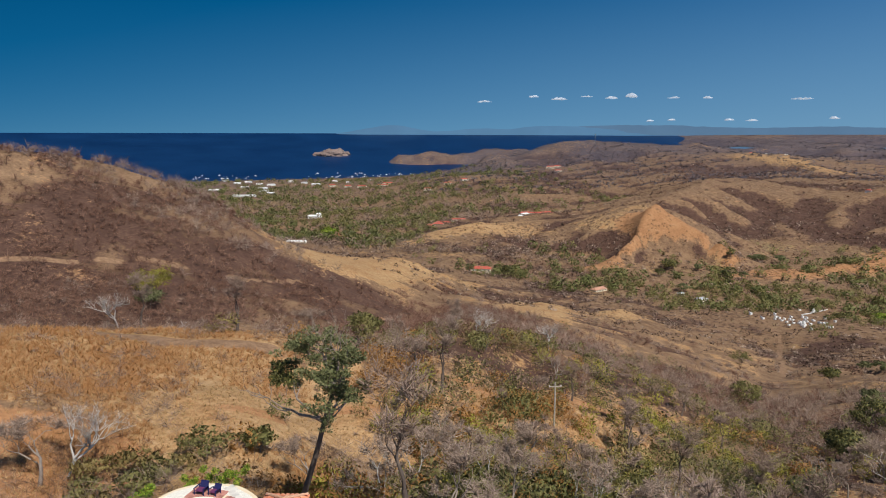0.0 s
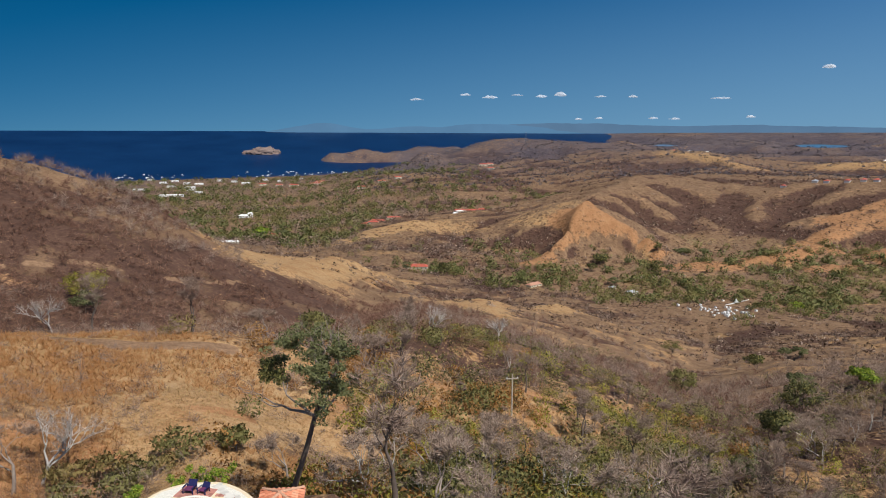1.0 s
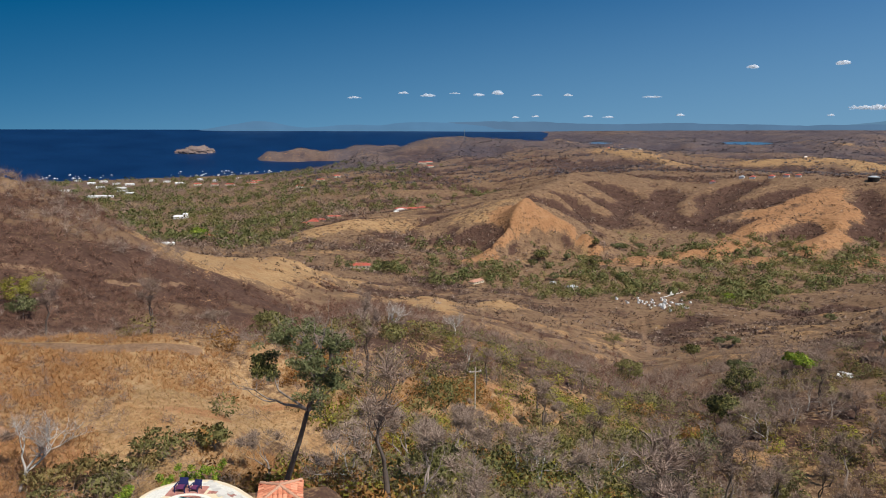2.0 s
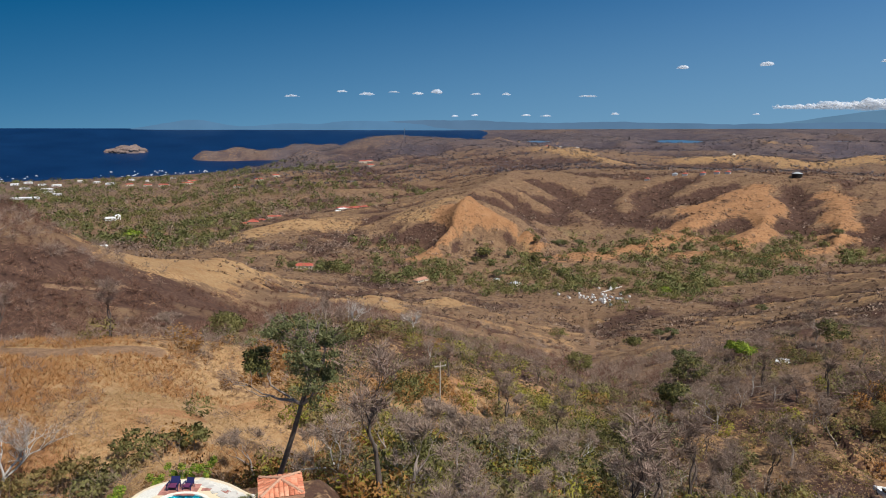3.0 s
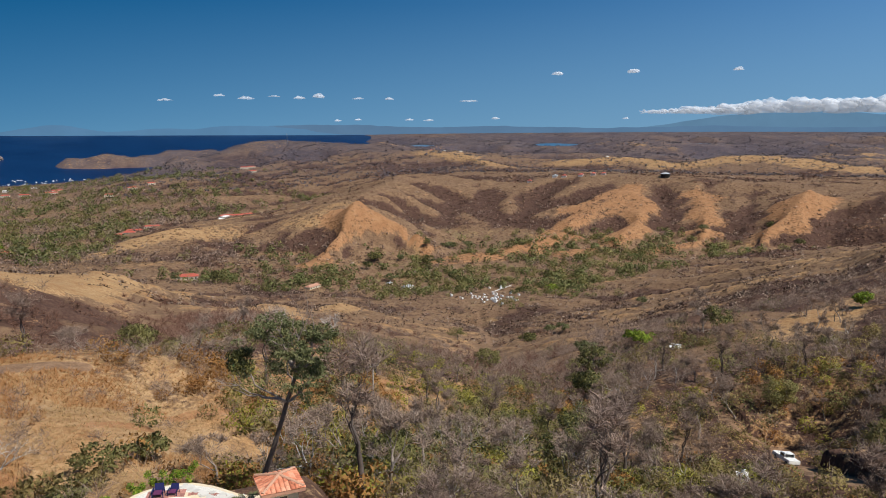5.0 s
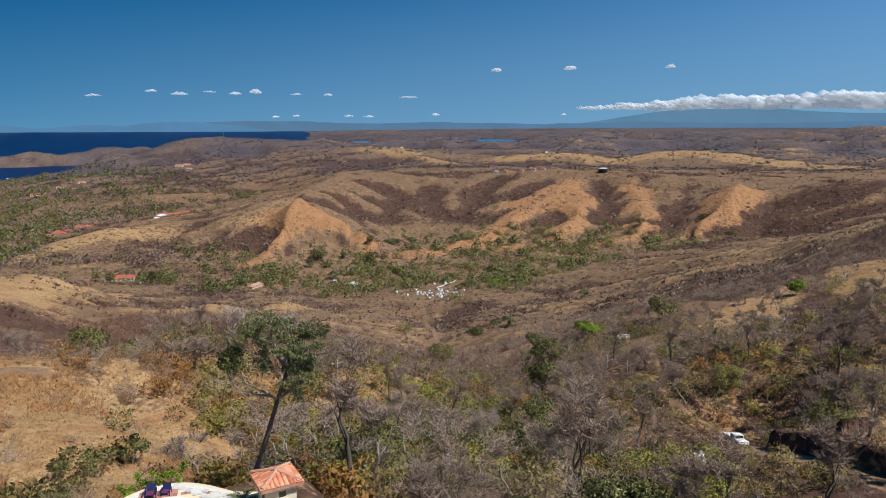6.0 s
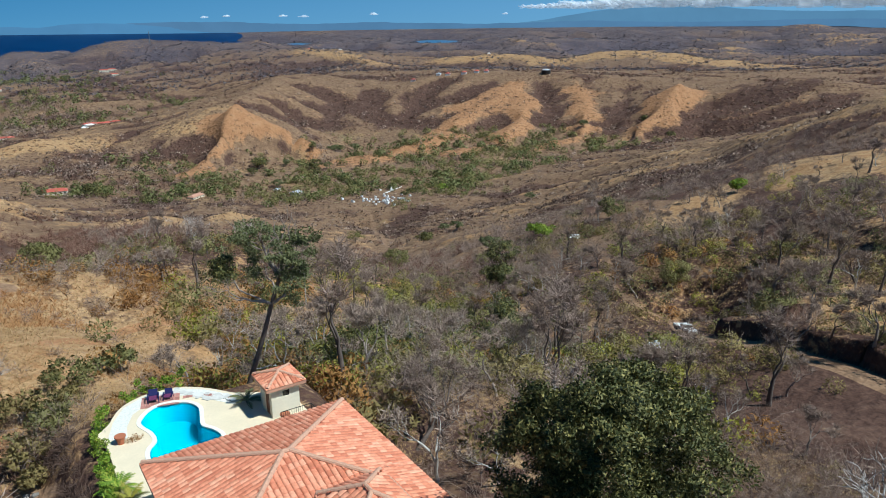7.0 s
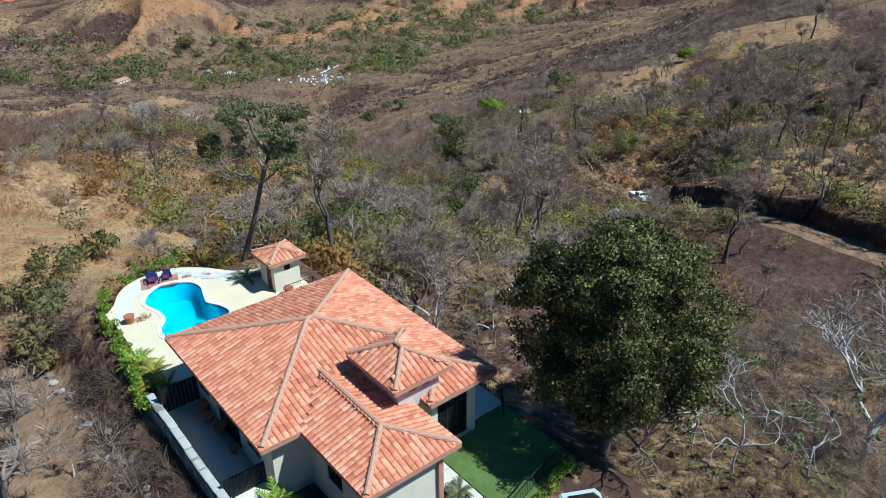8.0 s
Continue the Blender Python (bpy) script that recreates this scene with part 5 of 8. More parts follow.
# ---- parked car, seen from above ----
def parked_car(m):
    car = thing("car", m, "pale blue hatchback car parked below the lawn", "car")
    bm = bmesh.new()
    prof = [(-2.05, 0.35), (-2.08, 0.75), (-1.95, 0.95), (-1.15, 1.02), (-0.55, 1.42), (0.9, 1.46), (1.65, 1.1), (2.02, 0.98), (2.08, 0.6), (2.0, 0.35)]
    left = [bm.verts.new((x, -0.84 + (0.16 if z > 1.2 else 0), z)) for x, z in prof]
    right = [bm.verts.new((x, 0.84 - (0.16 if z > 1.2 else 0), z)) for x, z in prof]
    bm.faces.new(left)
    bm.faces.new(right[::-1])
    for i in range(len(prof)):
        j = (i + 1) % len(prof)
        bm.faces.new((left[i], right[i], right[j], left[j]))
    bmesh.ops.recalc_face_normals(bm, faces=bm.faces)
    bmesh.ops.bevel(bm, geom=bm.edges[:], offset=0.06, segments=2, affect='EDGES')
    part("body", bm, CAR_PAINT, car)
    for x0, z0, x1, z1, nm in ((-1.12, 1.06, -0.6, 1.42, "windscreen"), (0.98, 1.45, 1.6, 1.15, "rear_window")):
        bm = bmesh.new()
        n = Vector((-(z1 - z0), 0, x1 - x0)).normalized() * 0.02
        f = bm.faces.new([bm.verts.new(Vector(c) + n) for c in ((x0, -0.62, z0), (x1, -0.58, z1), (x1, 0.58, z1), (x0, 0.62, z0))])
        r = bmesh.ops.extrude_face_region(bm, geom=[f])
        bmesh.ops.translate(bm, verts=[v for v in r["geom"] if isinstance(v, bmesh.types.BMVert)], vec=-n * 0.6)
        bmesh.ops.recalc_face_normals(bm, faces=bm.faces)
        part(nm, bm, GLASS_DARK, car)
    for s in (-1, 1):
        part("side_window", boxes((-0.5, 0.85, s * 0.79 - 0.06, s * 0.79 + 0.02, 1.06, 1.36)), GLASS_DARK, car)
        for x in (-1.3, 1.3):
            w = part("wheel", rod((x, s * 0.70, 0.32), (x, s * 0.88, 0.32), 0.32, sides=18), RUBBER, car)
            part("rim", rod((x, s * 0.875, 0.32), (x, s * 0.89, 0.32), 0.2, sides=14), STEEL, w)
    return car


parked_car(HOUSE_POSE @ pose(9.8, -20.0, -0.9, 0, 0, 62))


# ---- pool terrace ----
POOL = closed_curve([(1.75, 10.0), (2.75, 11.35), (3.9, 11.45), (4.85, 10.85), (5.25, 9.8), (5.0, 8.6), (4.8, 7.5), (5.25, 6.6), (5.45, 5.6), (4.9, 4.7), (3.6, 4.3), (2.2, 4.5),
                     (1.4, 5.2), (1.5, 6.4), (2.1, 7.3), (2.1, 8.4)], 6)
DECK = closed_curve([(-0.5, 9.0), (0.15, 11.1), (1.1, 12.7), (2.4, 13.5), (3.6, 13.6), (5.0, 13.4), (6.5, 12.2), (7.8, 10.5), (9.0, 9.1)], 5)[:-5] + [
    (9.0, 9.1), (11.0, 8.2), (11.0, 5.3), (10.8, 3.5), (10.8, -0.6), (-0.6, -0.6), (-0.7, 3.0), (-0.55, 6.5)]


def ring(outer, inner, z0, z1):
    """A flat plate between two outlines, with upright rims."""
    bm = bmesh.new()
    edges = []
    for pts in (outer, inner):
        vs = [bm.verts.new((x, y, z1)) for x, y in pts]
        edges += [bm.edges.new((vs[i], vs[(i + 1) % len(vs)])) for i in range(len(vs))]
    bmesh.ops.triangle_fill(bm, use_beauty=True, edges=edges)
    for f in bm.faces:
        if f.normal.z < 0:
            f.normal_flip()
    rim = [e for e in bm.edges if len(e.link_faces) == 1]
    r = bmesh.ops.extrude_edge_only(bm, edges=rim)
    bmesh.ops.translate(bm, verts=[v for v in r["geom"] if isinstance(v, bmesh.types.BMVert)], vec=(0, 0, z0 - z1))
    bmesh.ops.recalc_face_normals(bm, faces=bm.faces)
    return bm


deck = part("deck", ring(DECK, offset_outline(POOL, 0.22), -0.5, 0.0), DECK_SAND, None)
deck.matrix_world = HOUSE_POSE
tagged(deck, "sand coloured concrete pool deck", "deck", kind="structure")
pool = thing("pool", HOUSE_POSE, "kidney shaped turquoise swimming pool in a pale deck", "pool")
part("coping", ring(offset_outline(POOL, 0.26), POOL, -0.12, 0.045), COPING, pool, "pale rounded pool edge")
bm = bmesh.new()
top = [bm.verts.new((x, y, 0.0)) for x, y in offset_outline(POOL, 0.01)]
low = [bm.verts.new((x, y, -1.3)) for x, y in offset_outline(POOL, -0.25)]
for i in range(len(top)):
    j = (i + 1) % len(top)
    bm.faces.new((top[i], top[j], low[j], low[i]))
bm.faces.new(low)
bmesh.ops.recalc_face_normals(bm, faces=bm.faces)
bmesh.ops.reverse_faces(bm, faces=bm.faces)
part("basin", bm, PLASTER_BLUE, pool, "bright blue plastered basin")
water = part("water_surface", slab_poly(offset_outline(POOL, -0.01), -0.16, -0.10), POOL_WATER, pool, "clear still pool water")
water.visible_shadow = False
for k in range(3):
    part("step", slab_poly([(1.45, 5.1 + 0.1 * k), (2.2 + 0.3 * k, 4.75), (2.3 + 0.3 * k, 5.9), (1.55, 6.2)], -1.2, -0.35 - 0.28 * k), PLASTER_BLUE, pool)

# white gravel ring and flagstones along the rim
gravel = part("gravel_bed", slab_poly([(-0.35, 9.0), (0.3, 11.0), (1.2, 12.5), (2.45, 13.3), (3.6, 13.4), (4.95, 13.15), (6.35, 12.0), (7.6, 10.3), (8.3, 9.2), (7.5, 8.7), (6.4, 10.2), (5.6, 11.6),
                                       (4.4, 12.3), (2.6, 12.2), (1.5, 11.3), (0.9, 9.9), (0.7, 8.6)], -0.02, 0.012), GRAVEL, None)
gravel.matrix_world = HOUSE_POSE
tagged(gravel, "bed of white gravel round the pool deck", "gravel", kind="structure")
stones = thing("stepping_stones", HOUSE_POSE, "flat pale flagstones set in gravel", "paving", kind="structure")
rng = np.random.default_rng(5)
for k in range(46):
    s = k / 45
    cx, cy = 4.6 + 3.3 * s + rng.uniform(-0.3, 0.3), 13.0 - 3.2 * s + rng.uniform(-0.35, 0.35) - 0.5 * math.sin(3 * s)
    r = rng.uniform(0.16, 0.3)
    n = rng.integers(5, 8)
    pts = [(cx + r * rng.uniform(0.75, 1.1) * math.cos(2 * math.pi * i / n), cy + r * rng.uniform(0.75, 1.1) * math.sin(2 * math.pi * i / n)) for i in range(n)]
    part("flagstone", slab_poly(pts, 0.0, 0.02 + 0.0015 * k), FLAG, stones)
path = thing("paver_path", HOUSE_POSE, "curved row of terracotta pavers across the deck", "path", kind="structure")
for k in range(17):
    a = k / 16
    x, y = 4.9 + 3.0 * a, 11.75 - 0.2 * a - 2.4 * a * a
    c, s = math.cos(-0.3 - 0.9 * a), math.sin(-0.3 - 0.9 * a)
    pts = [(x + u * c - v * s, y + u * s + v * c) for u, v in ((-0.1, -0.17), (0.1, -0.17), (0.1, 0.17), (-0.1, 0.17))]
    part("paver", slab_poly(pts, 0.0, 0.028), PAVER, path)
pad = thing("paver_pad", HOUSE_POSE @ pose(3.45, 12.15, 0, 0, 0, -16), "square of terracotta tiles under the loungers", "paving", kind="structure")
for i in range(8):
    for j in range(5):
        part("tile", boxes((-1.2 + 0.3 * i, -0.915 + 0.3 * i, -0.75 + 0.3 * j, -0.465 + 0.3 * j, 0.0, 0.03)), PAVER, pad)


def lounge_chair(m):
    ch = thing("lounge_chair", m, "navy blue canvas deck chair with plum cushion", "chair", "loungers by the pool")
    part("seat", boxes((-0.33, 0.33, -0.35, 0.3, 0.30, 0.38), bevel=0.02), PLUM, ch, "plum seat cushion")
    bm = boxes((-0.34, 0.34, -0.05, 0.05, 0.0, 0.56), bevel=0.02)
    bmesh.ops.transform(bm, matrix=pose(0, 0.30, 0.33, -38, 0, 0), verts=bm.verts)
    part("backrest", bm, NAVY, ch, "navy canvas back")
    for s in (-1, 1):
        part("armrest", boxes((s * 0.39 - 0.05, s * 0.39 + 0.05, -0.4, 0.4, 0.52, 0.56), bevel=0.01), NAVY, ch)
        for y in (-0.35, 0.35):
            part("leg", boxes((s * 0.39 - 0.03, s * 0.39 + 0.03, y - 0.03, y + 0.03, 0.03, 0.52)), NAVY, ch)
    return ch


first = lounge_chair(HOUSE_POSE @ pose(3.05, 12.3, 0, 0, 0, -14) @ Matrix.Scale(0.85, 4))
copy_thing(first, HOUSE_POSE @ pose(3.95, 12.15, 0, 0, 0, -22) @ Matrix.Scale(0.85, 4))

# ---- bath hut by the pool ----
hut = thing("pool_hut", HOUSE_POSE, "small cream stucco pool hut with clay tile hip roof", "hut")
HUT = [(8.4, 10.95, 5.35, 8.0)]
hut_roof = tiled_roof(hut, HUT, 2.25, 0.33, 40.0, 21)
for p in ((8.48, 5.43), (10.87, 5.43), (8.48, 7.92), (10.87, 7.92)):
    q = (9.675, 6.625 if p[1] < 6.6 else 6.725)
    ridge_caps(hut_roof, (p[0], p[1], roof_height(HUT, 0.33, 2.25, *p) + 0.05), (q[0], q[1], roof_height(HUT, 0.33, 2.25, *q) + 0.05), 0.1)
eaves(hut, ((8.4, 5.35, 10.95, 5.35), (8.4, 8.0, 10.95, 8.0), (8.4, 5.35, 8.4, 8.0), (10.95, 5.35, 10.95, 8.0)), 2.25)
part("soffit", boxes((8.45, 10.9, 5.4, 7.95, 2.01, 2.04)), SOFFIT, hut)
part("wall", boxes((8.75, 8.9, 5.7, 6.1, 0, 2.02), (8.75, 8.9, 6.8, 7.65, 0, 2.02), (8.75, 8.9, 6.1, 6.8, 1.9, 2.02), (10.45, 10.6, 5.7, 7.65, 0, 2.02), (8.9, 10.45, 7.5, 7.65, 0, 2.02),
                   (8.9, 9.5, 5.7, 5.85, 0, 2.02), (9.95, 10.45, 5.7, 5.85, 0, 2.02), (9.5, 9.95, 5.7, 5.85, 0, 1.35), (9.5, 9.95, 5.7, 5.85, 1.75, 2.02)), STUCCO, hut)
hd = part("door", boxes((8.78, 8.84, 6.12, 6.78, 0.02, 1.88)), WOOD_DARK, hut, "dark plank door")
part("door_handle", rod((8.74, 6.2, 0.95), (8.74, 6.2, 1.1), 0.018), STEEL, hd)
part("window", boxes((9.5, 9.95, 5.74, 5.80, 1.35, 1.75)), GLASS_DARK, hut, "small dark window")
railing([(8.9, 4.6), (10.9, 4.6), (10.9, 3.2)], 0.0, 0.95, "black iron railing beside the pool hut")
pp = thing("flower_pot", HOUSE_POSE @ pose(0.25, 8.2, 0), "terracotta pot at the edge of the deck", "pot", "deck pots")
bm = bmesh.new()
bmesh.ops.create_cone(bm, cap_ends=True, segments=16, radius1=0.17, radius2=0.3, depth=0.5)
bmesh.ops.translate(bm, verts=bm.verts, vec=(0, 0, 0.25))
part("pot", bm, CLAY_POT, pp)
bm = bmesh.new()
bmesh.ops.create_cone(bm, cap_ends=True, segments=16, radius1=0.33, radius2=0.33, depth=0.07)
bmesh.ops.translate(bm, verts=bm.verts, vec=(0, 0, 0.5))
part("rim", bm, CLAY_POT, pp)
copy_thing(pp, HOUSE_POSE @ pose(9.3, 5.0, 0))


# ---- plants ----
def grow(rng, start, way, length, radius, level, top_level, wander=0.35, fork=(2, 4), out=None, angle=38.0, lift=0.15, shrink=0.68, taper=0.80):
    """Branch lines of a tree: lists of (point, radius)."""
    out = [] if out is None else out
    n = 4 if level < 2 else 3 if level < top_level else 2
    pts, p, d = [(Vector(start), radius)], Vector(start), Vector(way).normalized()
    for k in range(n):
        d = (d + Vector((rng.uniform(-1, 1), rng.uniform(-1, 1), rng.uniform(-0.6, 0.8) + lift)) * wander * (0.5 if level == 0 else 1.0)).normalized()
        p = p + d * (length / n)
        pts.append((p.copy(), radius * (1 - 0.42 * (k + 1) / n)))
    out.append((level, pts))
    if level < top_level:
        for k in range(rng.randint(*fork)):
            at = pts[-1] if k < 2 else pts[rng.randint(max(1, n - 2), n)]
            axis = Vector((rng.uniform(-1, 1), rng.uniform(-1, 1), rng.uniform(-0.2, 0.2)))
            nd = d.copy()
            nd.rotate(Matrix.Rotation(radians(angle * rng.uniform(0.6, 1.3)), 3, axis.cross(d) if axis.cross(d).length > 0.01 else Vector((1, 0, 0))))
            grow(rng, at[0], nd, length * shrink * rng.uniform(0.75, 1.15), at[1] * taper, level + 1, top_level, wander, fork, out, angle, lift, shrink, taper)
    return out


def tubes(lines, sides_by_level):
    verts, faces = [], []
    for level, pts in lines:
        n = sides_by_level[min(level, len(sides_by_level) - 1)]
        base = len(verts)
        for k, (p, r) in enumerate(pts):
            d = (pts[min(k + 1, len(pts) - 1)][0] - pts[max(k - 1, 0)][0]).normalized()
            u = d.orthogonal().normalized()
            v = d.cross(u)
            for i in range(n):
                a = 2 * math.pi * i / n
                verts.append(p + (u * math.cos(a) + v * math.sin(a)) * r)
        for k in range(len(pts) - 1):
            for i in range(n):
                j = (i + 1) % n
                faces.append((base + k * n + i, base + k * n + j, base + (k + 1) * n + j, base + (k + 1) * n + i))
    return [tuple(v) for v in verts], faces


def leaf_cards(rng, centres, spread, count, size, flat=0.0):
    """Small folded leaves scattered round each centre: corners and triangles."""
    centres = np.asarray(centres, float)
    c = np.repeat(centres, count, axis=0)
    n = len(c)
    d = rng.normal(size=(n, 3))
    d /= np.linalg.norm(d, axis=1)[:, None]
    c = c + d * (np.asarray(spread) * rng.uniform(0.25, 1.0, (n, 1)) ** 0.6)
    a = rng.normal(size=(n, 3))
    a[:, 2] *= (1 - flat)
    a /= np.linalg.norm(a, axis=1)[:, None]
    b = np.cross(a, rng.normal(size=(n, 3)))
    b /= np.linalg.norm(b, axis=1)[:, None]
    s = size * rng.uniform(0.6, 1.3, (n, 1))
    v = np.stack([c - a * s, c + b * s * 0.45, c + a * s, c - b * s * 0.45], 1).reshape(-1, 3)
    f = np.arange(n * 4).reshape(-1, 4)
    return v, f


def twig_blades(rng, base, height, spread, count, width, droop=0.0):
    """Bare shrubs: thin tapering stems fanning out of each base, forked once. base: (n, 3)."""
    base = np.asarray(base, float)
    n = len(base)
    height = np.broadcast_to(np.asarray(height, float), (n,))
    b = np.repeat(base, count, axis=0)
    h = np.repeat(height, count)
    m = len(b)
    az = rng.uniform(0, 2 * math.pi, m)
    lean = rng.uniform(0, 1, m) ** 0.6
    tip = b + np.stack([np.cos(az) * lean * h * spread, np.sin(az) * lean * h * spread, h * rng.uniform(0.5, 1.0, m) * (1 - 0.45 * lean)], -1)
    k = rng.uniform(0.0, 0.6, (m, 1))
    root = b + (tip - b) * k * np.array([0.5, 0.5, 1.0])
    side = np.cross(tip - root, rng.normal(size=(m, 3)))
    side /= np.linalg.norm(side, axis=1)[:, None] + 1e-9
    w = (width * rng.uniform(0.6, 1.4, m))[:, None]
    v = np.stack([root - side * w, root + side * w, tip], 1).reshape(-1, 3)
    return v, np.arange(m * 3).reshape(-1, 3)


def stuff(name, verts, faces, material, label, category, lean=None):
    ob = new(name, np_mesh(name, verts, faces, material, False, lean))
    return tagged(ob, label, category, kind="stuff")


def height_at(x, y):
    return land(np.atleast_1d(np.asarray(x, float)), np.atleast_1d(np.asarray(y, float)))


def clear_of_yard(x, y, margin=1.0):
    hx, hy = to_house(x, y)
    return (box_sdf(hx, hy, -2.6, 13.0, -19.5, 13.4) > margin) & (tracks(x, y) < 0.2)


def bare_tree(name, seed, height, levels=4, radius=0.16, bark=BARK_GREY, label="leafless grey tree", angle=38, wander=0.35, fork=(2, 4), lift=0.15, trunk_share=0.30, twigs=5, way=(0, 0, 1), shrink=0.68, taper=0.80):
    """A leafless tree: trunk and its crown of branches."""
    rng = random.Random(seed)
    t = thing(name, Matrix.Identity(4), label, "tree")
    lines = grow(rng, (0, 0, -0.3), way, height * trunk_share + 0.3, radius, 0, levels, wander, fork, None, angle, lift, shrink, taper)
    v, f = tubes([l for l in lines if l[0] == 0], [7])
    part_np("trunk", v, f, bark, t, "", True)
    v, f = tubes([l for l in lines if l[0] > 0], [6, 5, 3, 3, 3, 3])
    part_np("crown", v, f, bark, t, "bare forking branches", True)
    tips = np.array([tuple(l[1][k][0]) for l in lines if l[0] >= levels - 1 for k in (1, -1)])
    if twigs:
        v, f = twig_blades(np.random.default_rng(seed), tips, height * 0.13, 0.9, twigs, 0.018)
        tw = part_np("twigwork", v, f, TWIG_GREY if bark is not BARK_DARK else TWIG_MAUVE, t, "haze of fine dry twigs")
        tw["kind"] = "stuff"
    return t, lines


def leafy_tree(name, m, seed, height, crown, leaf, count, size, label, radius=0.18, clumps=26, bark=BARK_GREY, levels=3, density=1.0, group=""):
    """A tree in leaf: trunk, limbs and a crown of leaf clumps at the limbs' ends."""
    rng, nrng = random.Random(seed), np.random.default_rng(seed)
    t = thing(name, m, label, "tree", group)
    lines = grow(rng, (0, 0, -0.3), (rng.uniform(-0.1, 0.1), rng.uniform(-0.1, 0.1), 1), height * 0.36, radius, 0, levels, 0.3, (3, 4), None, 45, 0.1)
    v, f = tubes(lines, [7, 5, 4, 3])
    part_np("trunk", v, f, bark, t, "", True)
    centres = []
    while len(centres) < clumps:
        u = Vector((rng.gauss(0, 1), rng.gauss(0, 1), rng.gauss(0, 1))).normalized()
        r = rng.uniform(0.45, 1.0)
        centres.append((u.x * crown * r, u.y * crown * r, height * 0.62 + u.z * height * 0.34 * r))
    v, f = leaf_cards(nrng, centres, (crown * 0.30, crown * 0.30, height * 0.11), count, size)
    own = np.repeat(np.array(centres), count * 4, axis=0)
    lean = (v - own) / (crown * 0.3) + 0.7 * (v - np.array([0, 0, height * 0.55])) / crown + np.array([0, 0, 0.5]) + np.repeat(nrng.normal(0, 0.4, (len(f), 3)), 4, axis=0)
    part_np("crown", v, f, leaf, t, "", lean=lean / np.linalg.norm(lean, axis=1)[:, None])
    return t


# ---- large round tree beside the lawn ----
rng, nrng = random.Random(4), np.random.default_rng(4)
big = thing("tree", pose(-0.3, 13.1, float(height_at(-0.3, 13.1)[0]) + 0.1), "large round evergreen tree with dense dark glossy leaves", "tree")
lines = grow(rng, (0, 0, -0.4), (0.02, 0, 1), 3.4, 0.34, 0, 4, 0.3, (3, 4), None, 42, 0.15, 0.72)
v, f = tubes(lines, [9, 7, 5, 4, 3])
part_np("trunk", v, f, BARK_GREY, big, "grey forked trunk and limbs", True)
lumps, centres, heart = [], [], Vector((0, 0, 7.2))
while len(lumps) < 200:
    u = Vector((rng.gauss(0, 1), rng.gauss(0, 1), rng.gauss(0, 1))).normalized()
    lump = 0.86 + 0.20 * noise.noise(u * 1.7 + Vector((3, 1, 5))) + 0.10 * noise.noise(u * 4.1)
    r = (rng.uniform(0.86, 1.0) if len(lumps) < 140 else rng.uniform(0.4, 0.82)) * lump
    p = Vector((u.x * 5.35 * r, u.y * 5.35 * r, 7.75 + u.z * 5.1 * r))
    if p.z > 2.2 and all((p - q).length > 0.5 for q in lumps):
        lumps.append(p)
for q in lumps:
    s = rng.uniform(0.55, 1.05)
    for _ in range(6):
        centres.append(tuple(q + Vector((rng.gauss(0, 0.45), rng.gauss(0, 0.45), rng.gauss(0, 0.32))) * s))
v, f = leaf_cards(nrng, centres, (0.52, 0.52, 0.38), 115, 0.09)
own = np.repeat(np.repeat(np.array([tuple(q) for q in lumps]), 6, axis=0), 460, axis=0)
lean = (v - own) / 0.8 + 0.55 * (v - np.array(tuple(heart))) / 6.0 + np.repeat(nrng.normal(0, 0.55, (len(f), 3)), 4, axis=0)
part_np("crown", v, f, LEAF_DARK, big, "dense lumpy crown of small leaves", lean=lean / np.linalg.norm(lean, axis=1)[:, None])

# ---- tall thin tree behind the pool hut ----
rng, nrng = random.Random(11), np.random.default_rng(11)
tall = thing("tree", pose(-3.4, 42.0, float(height_at(-3.4, 42.0)[0])), "tall thin dark-barked tree with sparse flat crown", "tree")
lines = grow(rng, (0, 0, -0.4), (0.32, -0.20, 1), 9.0, 0.21, 0, 0, 0.10, (2, 3))
top, tr = lines[0][1][-1]
for k in range(8):
    a = 2 * math.pi * k / 8 + rng.uniform(-0.3, 0.3)
    s, sr = lines[0][1][rng.choice((3, 4, 4))]
    grow(rng, s, (math.cos(a), math.sin(a), rng.uniform(0.25, 0.8)), rng.uniform(1.7, 2.4), 0.12, 1, 4, 0.45, (2, 3), lines, 40, 0.16, 0.72)
grow(rng, top, (0.45, -0.1, 0.9), 2.2, 0.10, 1, 4, 0.5, (2, 2), lines, 36, 0.2, 0.72)
grow(rng, lines[0][1][3][0], (-0.85, 0.5, 0.25), 2.4, 0.10, 1, 3, 0.35, (2, 3), lines, 30, 0.1, 0.66)
v, f = tubes([l for l in lines if l[0] == 0], [8])
part_np("trunk", v, f, BARK_DARK, tall, "slender dark leaning trunk", True)
v, f = tubes([l for l in lines if l[0] > 0], [6, 6, 5, 4, 3])
part_np("branchwork", v, f, BARK_GREY, tall, "gnarled spreading branches", True)
tips = [tuple(l[1][-1][0]) for l in lines if l[0] >= 3 and l[1][-1][0].z < top.z + 3.4]
rng.shuffle(tips)
tips = [q for q in tips if q[0] > top.x - 3.6]
v, f = leaf_cards(nrng, tips, (0.5, 0.5, 0.24), 74, 0.105)
part_np("crown", v, f, LEAF_GREEN, tall, "thin olive green foliage")
cl = [(top.x - 3.2 + rng.uniform(-0.6, 0.6), top.y + 1.8 + rng.uniform(-0.5, 0.5), top.z + 0.7 + rng.uniform(-0.6, 0.6)) for _ in range(26)]
